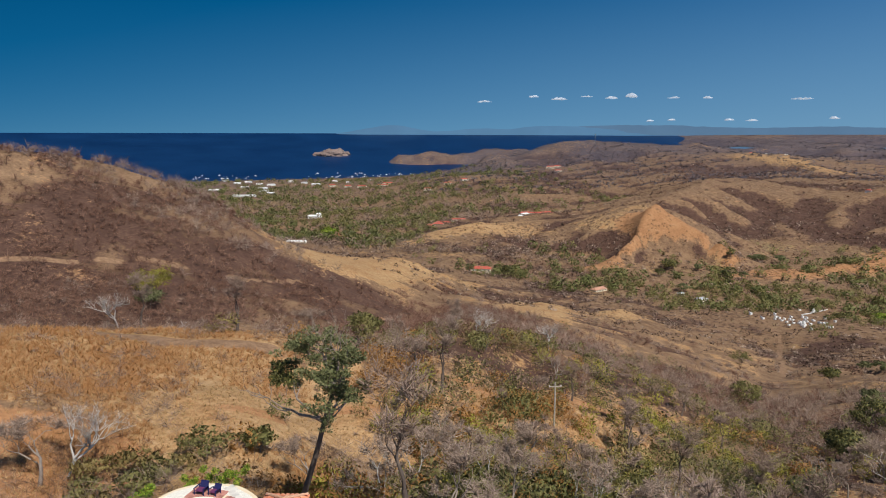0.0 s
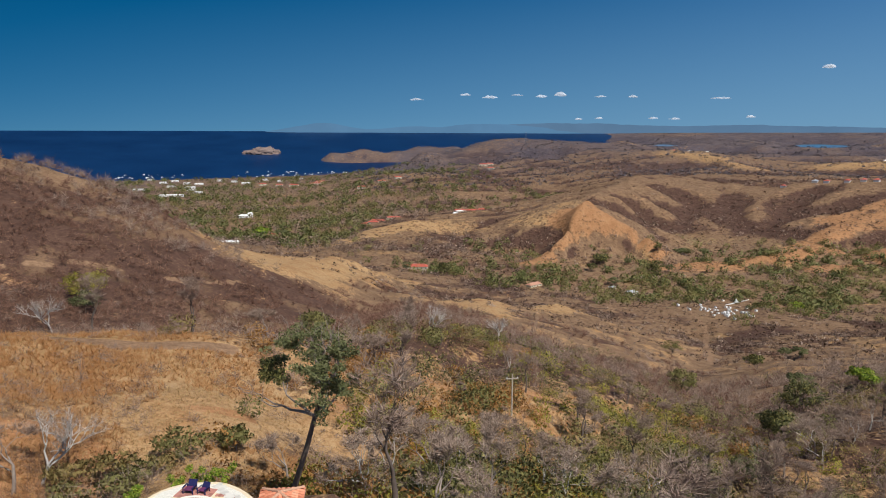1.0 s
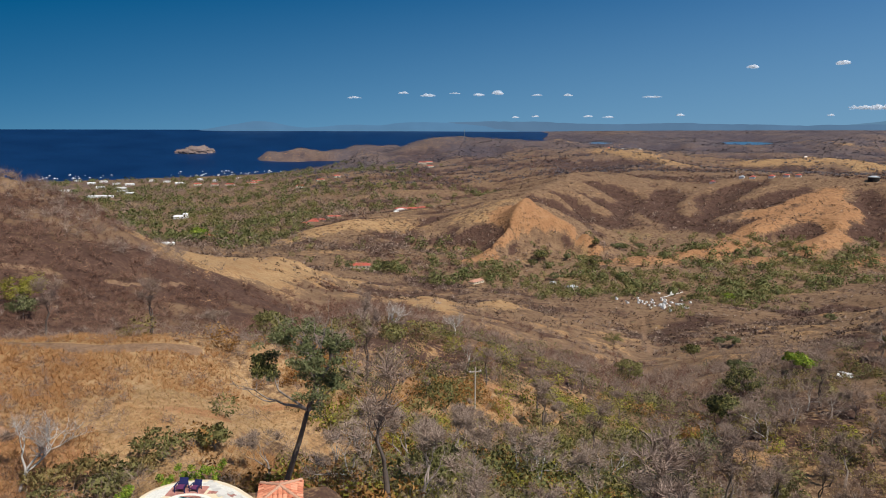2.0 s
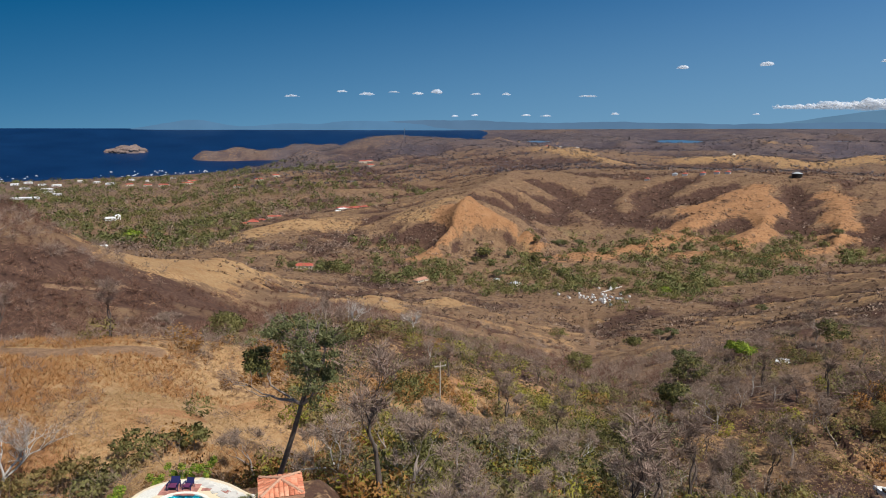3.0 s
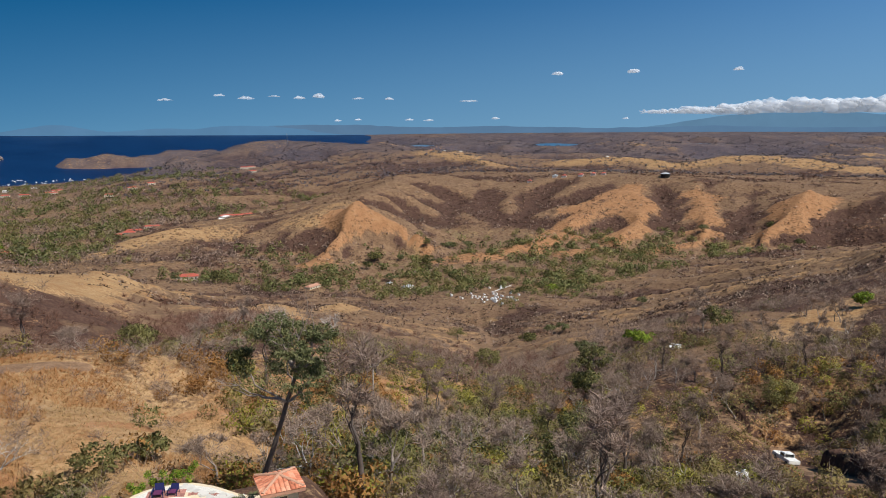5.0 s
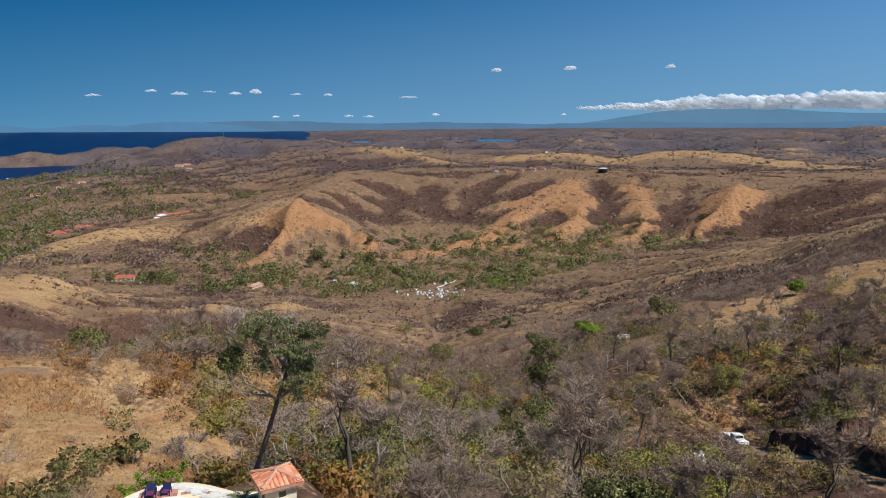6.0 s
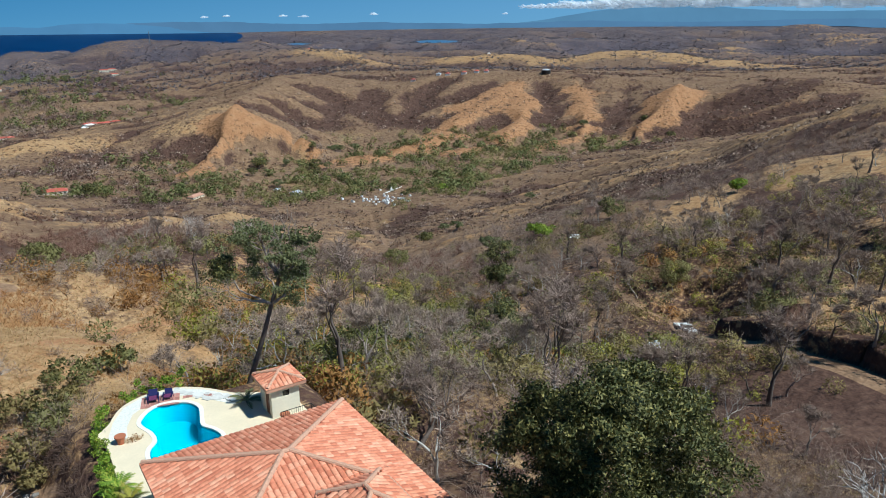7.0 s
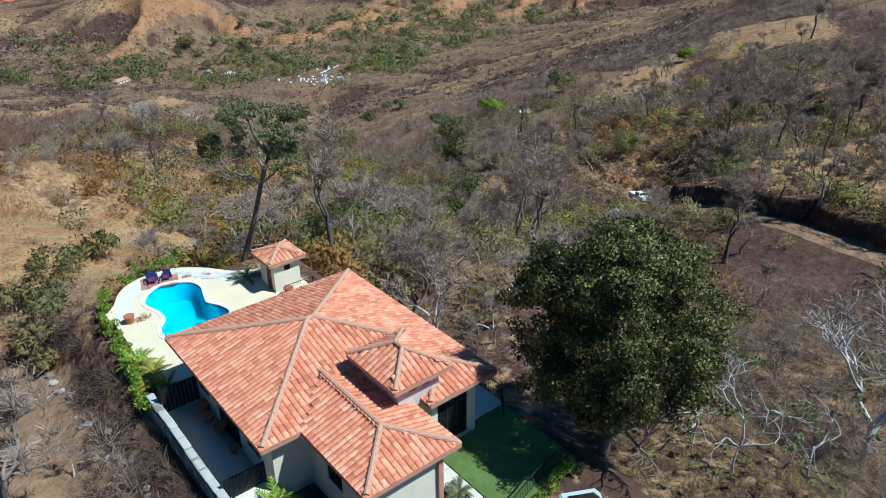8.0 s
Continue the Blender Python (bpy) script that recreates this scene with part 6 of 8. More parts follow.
v, f = leaf_cards(nrng, cl, (0.45, 0.45, 0.3), 60, 0.12)
part_np("leaf_clump", v, f, LEAF_DARK, tall, "one dense green leaf clump")

# ---- leafless trees ----
KINDS = []
for seed, h, lv, rad, bark, lab, ang, wan in (
        (21, 6.5, 5, 0.16, BARK_GREY, "leafless grey tree with spreading crown", 36, 0.38), (22, 5.0, 5, 0.12, BARK_DARK, "leafless dark-barked tree", 34, 0.42),
        (23, 7.5, 5, 0.20, BARK_DARK, "tall leafless dark tree", 30, 0.32), (24, 4.2, 4, 0.10, BARK_PALE, "small bare pale-barked tree", 42, 0.45),
        (25, 5.8, 5, 0.15, BARK_GREY, "leafless grey tree with crooked limbs", 44, 0.5), (26, 3.6, 4, 0.09, BARK_DARK, "bare crooked thorn tree", 46, 0.5)):
    KINDS.append(bare_tree("bare_tree", seed, h, lv, rad, bark, lab + " on the dry slope", ang, wan, (2, 3))[0])
SPOTS = [(87.6, 76.4), (103.5, 66.7), (111.4, 60.1), (95, 52), (62, 31), (70.4, 32.9), (73, 26.6), (79, 20), (67.3, 17), (61, 27), (46, 25), (83.4, 88), (60, 104.6), (65.4, 87.5),
         (10.9, 46.2), (3.4, 40.4), (153.6, 92.1), (116.6, 37.7), (149.5, 110.6), (74.4, 85.5), (63.8, 62.5), (15.8, 65.7), (39.6, 94.9), (9.2, 35.5), (14.2, 34.5),
         (-29.5, 96), (-23, 49.4), (-17.3, 98), (-9.1, 138), (5.6, 106.4), (11.1, 90.2), (20.8, 110.8), (31.6, 107), (49.2, 119.8), (13.2, 69.1), (17.4, 129.4)]


def plant_trees(spots, seed, scale=(0.75, 1.25)):
    rng = random.Random(seed)
    for x, y in spots:
        k = rng.choice(KINDS)
        s = rng.uniform(*scale)
        copy_thing(k, pose(x, y, float(height_at(x, y)[0]), rng.uniform(-5, 5), rng.uniform(-5, 5), rng.uniform(0, 360)) @ Matrix.Diagonal((s, s, s * rng.uniform(0.85, 1.1), 1)))


plant_trees(SPOTS[6:], 3, (0.9, 1.5))
for k, (x, y) in zip(KINDS, SPOTS[:6]):
    k.matrix_world = pose(x, y, float(height_at(x, y)[0]), 0, 0, 40 * len(k.name))
nr = np.random.default_rng(8)
more = []
while len(more) < 212:
    a, d = radians(nr.uniform(8, 88)), nr.uniform(45, 150)
    if len(more) > 140:
        a, d = radians(nr.uniform(50, 86)), nr.uniform(60, 220)
    x, y = -12 + d * math.sin(a), -3 + d * math.cos(a)
    lean = float(height_at(x, y)[0])
    if not clear_of_yard(np.array([x]), np.array([y]), 3.0)[0]:
        continue
    if a < radians(38) and nr.uniform() < 0.6:
        continue
    if a > radians(55) and d < 70 and nr.uniform() < 0.5:
        continue
    if patch(x, y, 66, 45, 22, 7, 48) > 0.2:
        continue
    more.append((x, y))
plant_trees(more, 5, (0.85, 1.65))
rp = random.Random(77)
for k in range(26):
    x, y, s = rp.uniform(2, 42), rp.uniform(24, 66), rp.uniform(1.0, 1.8)
    if clear_of_yard(np.array([x]), np.array([y]), 2.0)[0]:
        copy_thing(KINDS[3], pose(x, y, float(height_at(x, y)[0]), rp.uniform(-9, 9), rp.uniform(-9, 9), rp.uniform(0, 360)) @ Matrix.Scale(s, 4))


# white-barked tree and pale branching shrub below the lawn
w, wl = bare_tree("bare_tree", 31, 9.0, 6, 0.21, BARK_WHITE, "leafless white-barked tree with long curving limbs", 32, 0.42, (2, 3), 0.10, 0.26, 1, shrink=0.76, taper=1.12)
w.matrix_world = Matrix.Translation((16.4, 4.6, float(height_at(16.4, 4.6)[0]))) @ Matrix.Rotation(radians(24), 4, Vector((-0.7, -0.7, 0))) @ pose(0, 0, 0, 0, 0, 60) @ Matrix.Scale(1.35, 4)
for x, y, k, r in ((-63.4, 185.7, 0.9, 0), (-21.4, 50.5, 0.52, 130), (-40, 150, 0.8, 220), (20, 118, 0.55, 70), (36, 128, 0.5, 190)):
    copy_thing(w, pose(x, y, float(height_at(x, y)[0]), 0, 0, r) @ Matrix.Scale(k, 4))
fr, fl = bare_tree("bare_tree", 33, 5.2, 4, 0.06, BARK_PALE, "pale-limbed tree with a few green leaf tufts", 44, 0.5, (2, 3), 0.06, 0.26, 0, shrink=0.8, taper=1.05)
fr.matrix_world = pose(2.6, 7.6, float(height_at(2.6, 7.6)[0]), 0, 0, 10) @ Matrix.Scale(1.2, 4)
v, f = leaf_cards(np.random.default_rng(33), [tuple(l[1][-1][0]) for l in fl if l[0] == 4][::2], (0.22, 0.22, 0.14), 14, 0.11)
part_np("foliage", v, f, LEAF_GREEN, fr, "sparse green leaf tufts")
for x, y, r, k in ((5.4, 8.4, 130, 1.15), (3.6, 10.2, 250, 1.0), (6.2, 5.2, 40, 1.0)):
    copy_thing(fr, pose(x, y, float(height_at(x, y)[0]), 0, 0, r) @ Matrix.Scale(k, 4))
gn, gl = bare_tree("bare_tree", 37, 7.5, 5, 0.2, BARK_DARK, "gnarled leaning dark tree behind the villa", 42, 0.5, (2, 4), 0.05, 0.34, way=(0.75, 0.15, 0.65))
gn.matrix_world = pose(3.5, 31.5, float(height_at(3.5, 31.5)[0]), 0, 0, 5)
for x, y, s, r in ((9.5, 17.5, 0.8, 20), (16, 22, 0.9, 140), (22, 12, 0.9, 250), (-22.6, 31.2, 1.35, 80), (-21.2, 33.8, 0.8, 200), (-19.6, 31.8, 0.6, 20), (-23.5, 36.5, 0.9, 120), (27, 30, 0.9, 10), (34, 18, 0.8, 60)):
    copy_thing(KINDS[0 if s > 0.75 else 3], pose(x, y, float(height_at(x, y)[0]), 0, 0, r) @ Matrix.Scale(s, 4))

# ---- trees in leaf on the near slopes ----
for k, (x, y, h, cr, leaf, cnt, lab) in enumerate((
        (76, 96, 6.5, 3.2, LEAF_DARK, 70, "dark green leafy tree on the dry slope"), (140, 117, 7, 4.0, LEAF_DARK, 60, "dark green leafy tree on the dry slope"),
        (122, 127, 5, 3.6, LEAF_BRIGHT, 60, "bright green leafy tree on the dry slope"), (91, 66, 6.6, 3.6, LEAF_OLIVE, 90, "olive green bushy tree by the dirt track"),
        (59.8, 79.4, 6.5, 3.4, LEAF_GREEN, 60, "green leafy tree in the gully"), (8.9, 47, 5.0, 2.6, LEAF_OLIVE, 60, "olive bushy tree below the pool hut"),
        (168, 95, 4.5, 2.4, LEAF_BRIGHT, 60, "bright green small tree on the slope"), (119, 144, 5, 3.5, LEAF_GREEN, 60, "green leafy tree on the dry slope"),
        (-12.1, 54.1, 2.4, 2.3, LEAF_OLIVE, 30, "olive green bush beyond the pool"), (-8.1, 56.5, 2.2, 1.6, LEAF_OLIVE, 40, "olive green bush beyond the pool"),
        (99.7, 120.5, 7.5, 4.2, LEAF_DARK, 80, "dark green leafy tree in the gully"), (48, 76, 6.5, 3.6, LEAF_OLIVE, 80, "olive green leafy tree in the gully"),
        (35, 54.5, 8.5, 3.4, LEAF_DARK, 130, "tall dark green leafy tree below the villa"), (60.3, 65.1, 6.8, 3.0, LEAF_OLIVE, 90, "olive green leafy tree in the gully"), (98, 163, 7, 4.2, LEAF_OLIVE, 70, "olive green leafy tree in the lower gully"), (80.6, 102, 6, 3.6, LEAF_OLIVE, 70, "olive green leafy tree in the gully"), (198, 341, 8, 5.5, LEAF_OLIVE, 60, "olive green leafy tree in the lower gully"), (29, 66, 5, 3.0, LEAF_OLIVE, 70, "olive green bushy tree in the gully"),
        (0.6, 136, 6, 4.0, LEAF_OLIVE, 70, "olive green tree behind the grass hill"), (-62, 209, 10.5, 6.2, LEAF_YELLOW, 90, "yellow green leafy tree on the brown hill"),
        (-60, 202, 6, 4.4, LEAF_GREEN, 60, "green leafy tree on the brown hill"), (-15.4, 47.0, 2.2, 1.5, LEAF_OLIVE, 24, "grey green bush on the bank"),
        (-17.3, 44.5, 2.2, 1.4, LEAF_DRY, 24, "green bush on the bank"), (-16.5, 50.5, 2.4, 1.7, LEAF_DRY, 24, "olive bush on the bank"))):
    leafy_tree("tree" if h > 3.5 else "bush", pose(x, y, float(height_at(x, y)[0]), 0, 0, 37 * k), 60 + k, h, cr, leaf, cnt, 0.17 if y < 90 else 0.26, lab, 0.05 + h * 0.017, 30)


# ---- single trees on the valley floor and more bushes on the bank ----
for k, (x, y, h, cr, leaf, lab) in enumerate((
        (389.4, 861.6, 13, 8.5, LEAF_DARK, "large dark green tree at the foot of the orange spur"), (421.5, 770, 13, 6.5, LEAF_DARK, "dark green tree on the valley floor"),
        (495, 907, 11, 6.0, LEAF_DARK, "dark green tree on the valley floor"), (419.6, 845, 10, 6.0, LEAF_GREEN, "green tree on the valley floor"),
        (566, 946, 12, 7.0, LEAF_DARK, "dark green tree below the gullied scarp"), (232, 316.8, 6, 4.6, LEAF_DARK, "dark green bushy tree in the lower gully"),
        (289.8, 354.5, 7, 4.6, LEAF_GREEN, "green bushy tree in the lower gully"), (934.7, 600.9, 12, 7.5, LEAF_DARK, "dark green tree by the far slope"),
        (401, 390, 7, 4.4, LEAF_GREEN, "green bushy tree on the far slope"), (455, 800, 11, 6.0, LEAF_GREEN, "green tree on the valley floor"), (350, 800, 11, 6.5, LEAF_DARK, "dark green tree on the valley floor"))):
    leafy_tree("tree", pose(x, y, float(height_at(x, y)[0]), 0, 0, 50 * k), 160 + k, h, cr, leaf, 46, 0.085 * cr, lab, 0.3, 30)
for k, (x, y, h, cr, leaf) in enumerate(((-14.6, 49.3, 1.8, 1.5, LEAF_OLIVE), (-13.2, 51.2, 1.6, 1.4, LEAF_DRY), (-18.6, 47.4, 2.0, 1.6, LEAF_OLIVE), (-17.2, 42.2, 1.4, 1.1, LEAF_DRY), (-19.6, 50.6, 2.0, 1.7, LEAF_DRY))):
    leafy_tree("bush", pose(x, y, float(height_at(x, y)[0]), 0, 0, 50 * k), 190 + k, h, cr, leaf, 30, 0.13, "half-dry olive bush on the bank below the deck", 0.05, 30)


# ---- planting round the pool deck ----
def hedge(name, pts, width, height, leaf, count, size, label):
    rng = np.random.default_rng(len(pts) + count)
    cs = []
    for (xa, ya), (xb, yb) in zip(pts[:-1], pts[1:]):
        n = max(2, int(math.hypot(xb - xa, yb - ya) / 0.22))
        for k in range(n):
            cs.append((xa + (xb - xa) * k / n + rng.uniform(-width, width), ya + (yb - ya) * k / n + rng.uniform(-width, width), rng.uniform(-0.3, height)))
    v, f = leaf_cards(rng, cs, (0.3, 0.3, 0.28), count, size)
    h = thing(name, HOUSE_POSE, label, "hedge")
    part_np("foliage", v, f, leaf, h)
    stems = [(0, [(Vector((x, y, -0.7)), 0.02), (Vector((x + 0.05, y, z)), 0.008)]) for x, y, z in cs[::3]]
    v, f = tubes(stems, [4])
    part_np("stems", v, f, BARK_GREY, h)


hedge("hedge", [(0.0, 12.0), (-0.6, 10.5), (-0.95, 8.8), (-1.05, 6.5), (-1.2, 4.0), (-1.6, 0.6), (-1.75, -1.0)], 0.34, 0.75, LEAF_BRIGHT, 95, 0.085, "bright green leafy hedge along the pool deck")
hedge("grass_clump", [(1.3, 13.6), (2.4, 14.2), (3.6, 14.4), (4.8, 14.3), (5.6, 13.7)], 0.4, 0.85, LEAF_BRIGHT, 110, 0.085, "bright green ornamental grass beyond the loungers")
hedge("hedge", [(8.6, -17.6), (10.4, -17.1), (12.4, -16.9)], 0.2, 0.3, LEAF_BRIGHT, 60, 0.07, "low green hedge beside the parked car")


def palm(m, seed, height, fronds, leaf, label):
    rng = random.Random(seed)
    t = thing("palm", m, label, "palm")
    v, f = tubes([(0, [(Vector((0, 0, -0.3)), 0.07), (Vector((0.03, 0, height * 0.35)), 0.05)])], [7])
    part_np("stem", v, f, BARK_GREY, t)
    vs, fs = [], []
    for k in range(fronds):
        a, tilt = 2 * math.pi * k / fronds + rng.uniform(-0.2, 0.2), rng.uniform(0.35, 1.2)
        ln = height * rng.uniform(0.6, 0.9)
        prev = Vector((0, 0, height * 0.35))
        d = Vector((math.cos(a) * math.sin(tilt), math.sin(a) * math.sin(tilt), math.cos(tilt)))
        side = Vector((-math.sin(a), math.cos(a), 0))
        for s in range(9):
            q = prev + d * (ln / 9)
            d = (d + Vector((0, 0, -0.13))).normalized()
            wdt = ln * 0.22 * math.sin(math.pi * (s + 1.2) / 10.5)
            for sg in (-1, 1):
                b = len(vs)
                vs += [prev, q, q + side * sg * wdt + d * wdt * 0.7 - Vector((0, 0, wdt * 0.25))]
                fs.append((b, b + 1, b + 2))
            prev = q
    part_np("fronds", [tuple(c) for c in vs], fs, leaf, t, "arching feathery fronds")


for k, (x, y, h, leaf, lab) in enumerate(((-0.75, 3.3, 1.5, LEAF_BRIGHT, "bright green areca palm beside the deck"), (-0.45, 2.0, 1.4, LEAF_YELLOW, "yellow green areca palm beside the deck"),
                                          (-0.9, 1.2, 1.3, LEAF_YELLOW, "yellow green areca palm beside the deck"), (-0.3, 0.5, 1.2, LEAF_YELLOW, "yellow leaved palm by the terrace gate"),
                                          (8.1, 8.6, 1.5, LEAF_GREEN, "small dark green palm beside the pool hut"), (0.2, -10.9, 1.6, LEAF_BRIGHT, "bright green palm at the corner of the villa"),
                                          (6.9, -14.9, 0.9, LEAF_GREEN, "small potted palm by the entrance"))):
    palm(HOUSE_POSE @ pose(x, y, -0.35, 0, 0, 50 * k), 70 + k, h, 16, leaf, lab)
bush = thing("shrub", HOUSE_POSE @ pose(0.95, 8.05, 0), "dry orange flowering shrub in a deck corner", "shrub")
v, f = leaf_cards(np.random.default_rng(2), [(0, 0, 0.12), (0.35, 0.1, 0.1), (-0.3, 0.1, 0.1), (0.1, 0.3, 0.12)], (0.3, 0.3, 0.15), 70, 0.05)
part_np("foliage", v, f, LEAF_RUST, bush)


# ---- scrub, grass and woods too many to count ----
def scatter(rng, n, az, dist, keep=None, power=1.0):
    """Points on the land between two bearings and distances, thinning outwards."""
    a = np.radians(rng.uniform(az[0], az[1], n))
    d = dist[0] * (dist[1] / dist[0]) ** (rng.uniform(0, 1, n) ** power)
    x, y = -12 + d * np.sin(a), -3 + d * np.cos(a)
    z = land(x, y)
    st, lf, so, th = cover_at(x, y)
    ok = clear_of_yard(x, y) & (z > sea_height(d) + 3)
    if keep is not None:
        ok &= rng.uniform(0, 1, n) < keep(x, y, z, st, lf, so, d, th)
    return np.stack([x, y, z], -1)[ok], d[ok]


R = np.random.default_rng(99)


def clumpy(x, y, s, seed):
    return smooth01((fbm(x / s, y / s, 3, seed) - 0.38) / 0.2)


def shrubs(name, n, az, dist, keep, hgt, spread, count, width, mat, label):
    p, d = scatter(R, n, az, dist, keep)
    h = R.uniform(hgt[0], hgt[1], len(p))
    w = width * np.clip(d / 90, 0.8, 5)
    v, f = twig_blades(R, p - np.array([0, 0, 0.1]), h, spread, count, np.repeat(w, count))
    stuff(name, v, f, mat, label, "scrub")


def bare_crowns(name, n, az, dist, keep, hgt, count, width, mat, label, wide=0.55, low=0.30):
    """Small leafless trees too many to count: a stem, a few limbs and a round haze of twigs each."""
    p, d = scatter(R, n, az, dist, keep)
    m = len(p)
    h = R.uniform(hgt[0], hgt[1], m) * R.uniform(0.75, 1.15, m)
    r = h * wide * R.uniform(0.75, 1.25, m)
    w = width * np.clip(d / 60, 0.7, 6)
    fork = p + np.stack([R.normal(0, 0.06, m) * h, R.normal(0, 0.06, m) * h, h * low], -1)
    def blades(root, tip, w0):
        side = np.cross(tip - root, R.normal(size=root.shape))
        side /= np.linalg.norm(side, axis=1)[:, None] + 1e-9
        return np.stack([root - side * w0[:, None], root + side * w0[:, None], tip], 1).reshape(-1, 3)
    def ways(k):
        u = R.normal(size=(m * k, 3))
        u[:, 2] = np.abs(u[:, 2]) * 1.1 - 0.25
        return u / np.linalg.norm(u, axis=1)[:, None]
    rep_ = lambda g, k: np.repeat(g, k, axis=0)
    reach = lambda u, k, f: rep_(fork, k) + u * np.stack([rep_(r, k), rep_(r, k), rep_(h, k) * (1 - low)], -1) * f
    parts_ = [blades(p - np.array([0, 0, 0.3]), fork + (fork - p) * 0.5, w * 1.8)]
    u = ways(4)
    parts_.append(blades(rep_(fork, 4), reach(u, 4, R.uniform(0.6, 0.9, (len(u), 1))), rep_(w, 4) * 1.1))
    u = ways(count)
    root = reach(u, count, R.uniform(0.1, 0.7, (len(u), 1)))
    tip = reach(u, count, R.uniform(0.75, 1.05, (len(u), 1))) + R.normal(size=u.shape) * rep_(r, count)[:, None] * np.array([0.26, 0.26, 0.16])
    parts_.append(blades(root, tip, rep_(w, count) * R.uniform(0.5, 1.2, len(u))))
    v = np.concatenate(parts_)
    stuff(name, v, np.arange(len(v)).reshape(-1, 3), mat, label, "scrub")


def bushes(name, n, az, dist, keep, rad, count, size, mat, label, tall=0.8):
    p, d = scatter(R, n, az, dist, keep)
    r = R.uniform(rad[0], rad[1], len(p)) * np.clip((d / 1100) ** 0.5, 0.45, 1.5 if tall < 0.7 else 1.2) if d.max() > 400 else R.uniform(rad[0], rad[1], len(p))
    c = np.repeat(p + np.stack([np.zeros(len(p)), np.zeros(len(p)), r * tall * 0.75], -1), count, axis=0)
    rr = np.repeat(r, count)[:, None]
    u = R.normal(size=(len(c), 3))
    u /= np.linalg.norm(u, axis=1)[:, None]
    c = c + u * rr * np.array([1, 1, tall]) * R.uniform(0.3, 1.0, (len(c), 1)) ** 0.5
    a = R.normal(size=(len(c), 3))
    a /= np.linalg.norm(a, axis=1)[:, None]
    b = np.cross(a, R.normal(size=(len(c), 3)))
    b /= np.linalg.norm(b, axis=1)[:, None]
    s = size * rr * R.uniform(0.6, 1.3, (len(c), 1))
    v = np.stack([c - a * s, c + b * s * 0.8, c + a * s], 1).reshape(-1, 3)
    lean = u * np.array([1, 1, 1 / tall]) + np.array([0, 0, 0.35]) + 0.3 * a
    lean = np.repeat(lean / np.linalg.norm(lean, axis=1)[:, None], 3, axis=0)
    stuff(name, v, np.arange(len(v)).reshape(-1, 3), mat, label, "bushes", lean)


def valley(x, y, z, d):
    return np.maximum(smooth01((-141 - z) / 9) * smooth01((d - 450) / 150), 0.9 * patch(x, y, -150, 2300, 700, 750)) * (1 - smooth01((d - 3000) / 60))


def road_side(x, y):
    """The cleared verge below the dirt road."""
    g = np.maximum(patch(x, y, 69, 47, 19, 5.5, 48), patch(x, y, 53, 19, 16, 4.5, 65))
    return 1 - 0.97 * np.maximum(g, 0.9 * patch(x, y, 46, 21, 10, 14, -25))


def near_slope(x, y, z, st, lf, so, d, th):
    return road_side(x, y) * (1 - 0.9 * patch(x, y, 46, 24, 10, 15, -25)) * (0.15 + 0.85 * clumpy(x, y, 19, 65)) * (0.1 + 0.9 * smooth01(th * 1.7)) * (1 - 0.8 * smooth01((st - 0.45) * 4)) * (1 - so)


VIEW = (-30, 92)
def on_slope(x, y, z, st, lf, so, d, th):
    left = smooth01((-20 - x) / 60)
    gaps = np.maximum(left, 0.12 + 0.88 * clumpy(x, y, 34, 63))
    return gaps * (0.07 + 0.93 * smooth01(th * 2.0 - 0.25 + 0.3 * left)) * (1 - 0.92 * smooth01((st - 0.4) * 4)) * (1 - 0.7 * so)


bare_crowns("grey_scrub", 5200, VIEW, (24, 240), near_slope, (1.4, 4.0), 56, 0.015, TWIG_MAUVE, "leafless grey scrub covering the near slopes")
bare_crowns("pale_scrub", 2600, VIEW, (24, 240), near_slope, (2.0, 4.6), 50, 0.014, TWIG_GREY, "pale leafless scrub on the near slopes")
shrubs("brown_scrub", 4600, VIEW, (22, 240), near_slope, (0.5, 1.5), 1.0, 26, 0.024, TWIG_BROWN, "leafless brown thorn scrub on the near slopes")
bare_crowns("hill_scrub", 4200, (-36, 40), (120, 520), on_slope, (2.2, 5.6), 46, 0.015, TWIG_RUSSET, "leafless russet scrub on the brown hillside")
bare_crowns("crest_scrub", 1500, (-36, 6), (270, 390), lambda x, y, z, st, lf, so, d, th: np.maximum(patch(x, y, -112, 322, 62, 15, 20), 0.5 * patch(x, y, -60, 300, 40, 30)), (3.5, 6.5), 56, 0.013, TWIG_MAUVE, "leafless grey trees along the crest of the brown hill")
bare_crowns("hill_thorn", 9500, (10, 92), (130, 620), on_slope, (1.8, 4.8), 38, 0.016, TWIG_MAUVE, "leafless grey thorn scrub on the hillside")
bare_crowns("russet_thorn", 8800, (-36, 16), (120, 460), on_slope, (1.4, 4.2), 46, 0.015, TWIG_RUSSET, "leafless russet thorn scrub covering the brown hill")


def mixed(s, seed, power=1.0):
    return lambda x, y, z, st, lf, so, d, th: road_side(x, y) * clumpy(x, y, s, seed) ** (1.6 * power) * (1 - 0.7 * smooth01((st - 0.6) * 4)) * (1 - 0.93 * patch(x, y, 20, 22, 26, 22, 20)) * (1 - 0.96 * patch(x, y, -22, 74, 32, 26, -15))


def thicket(*spots):
    """Where one kind of bush gathers: ellipses in the plan."""
    def keep(x, y, z, st, lf, so, d, th):
        g = np.zeros_like(x)
        for cx, cy, rx, ry, turn in spots:
            g = np.maximum(g, patch(x, y, cx, cy, rx, ry, turn))
        return g * (0.35 + 0.65 * clumpy(x, y, 9, 61))
    return keep


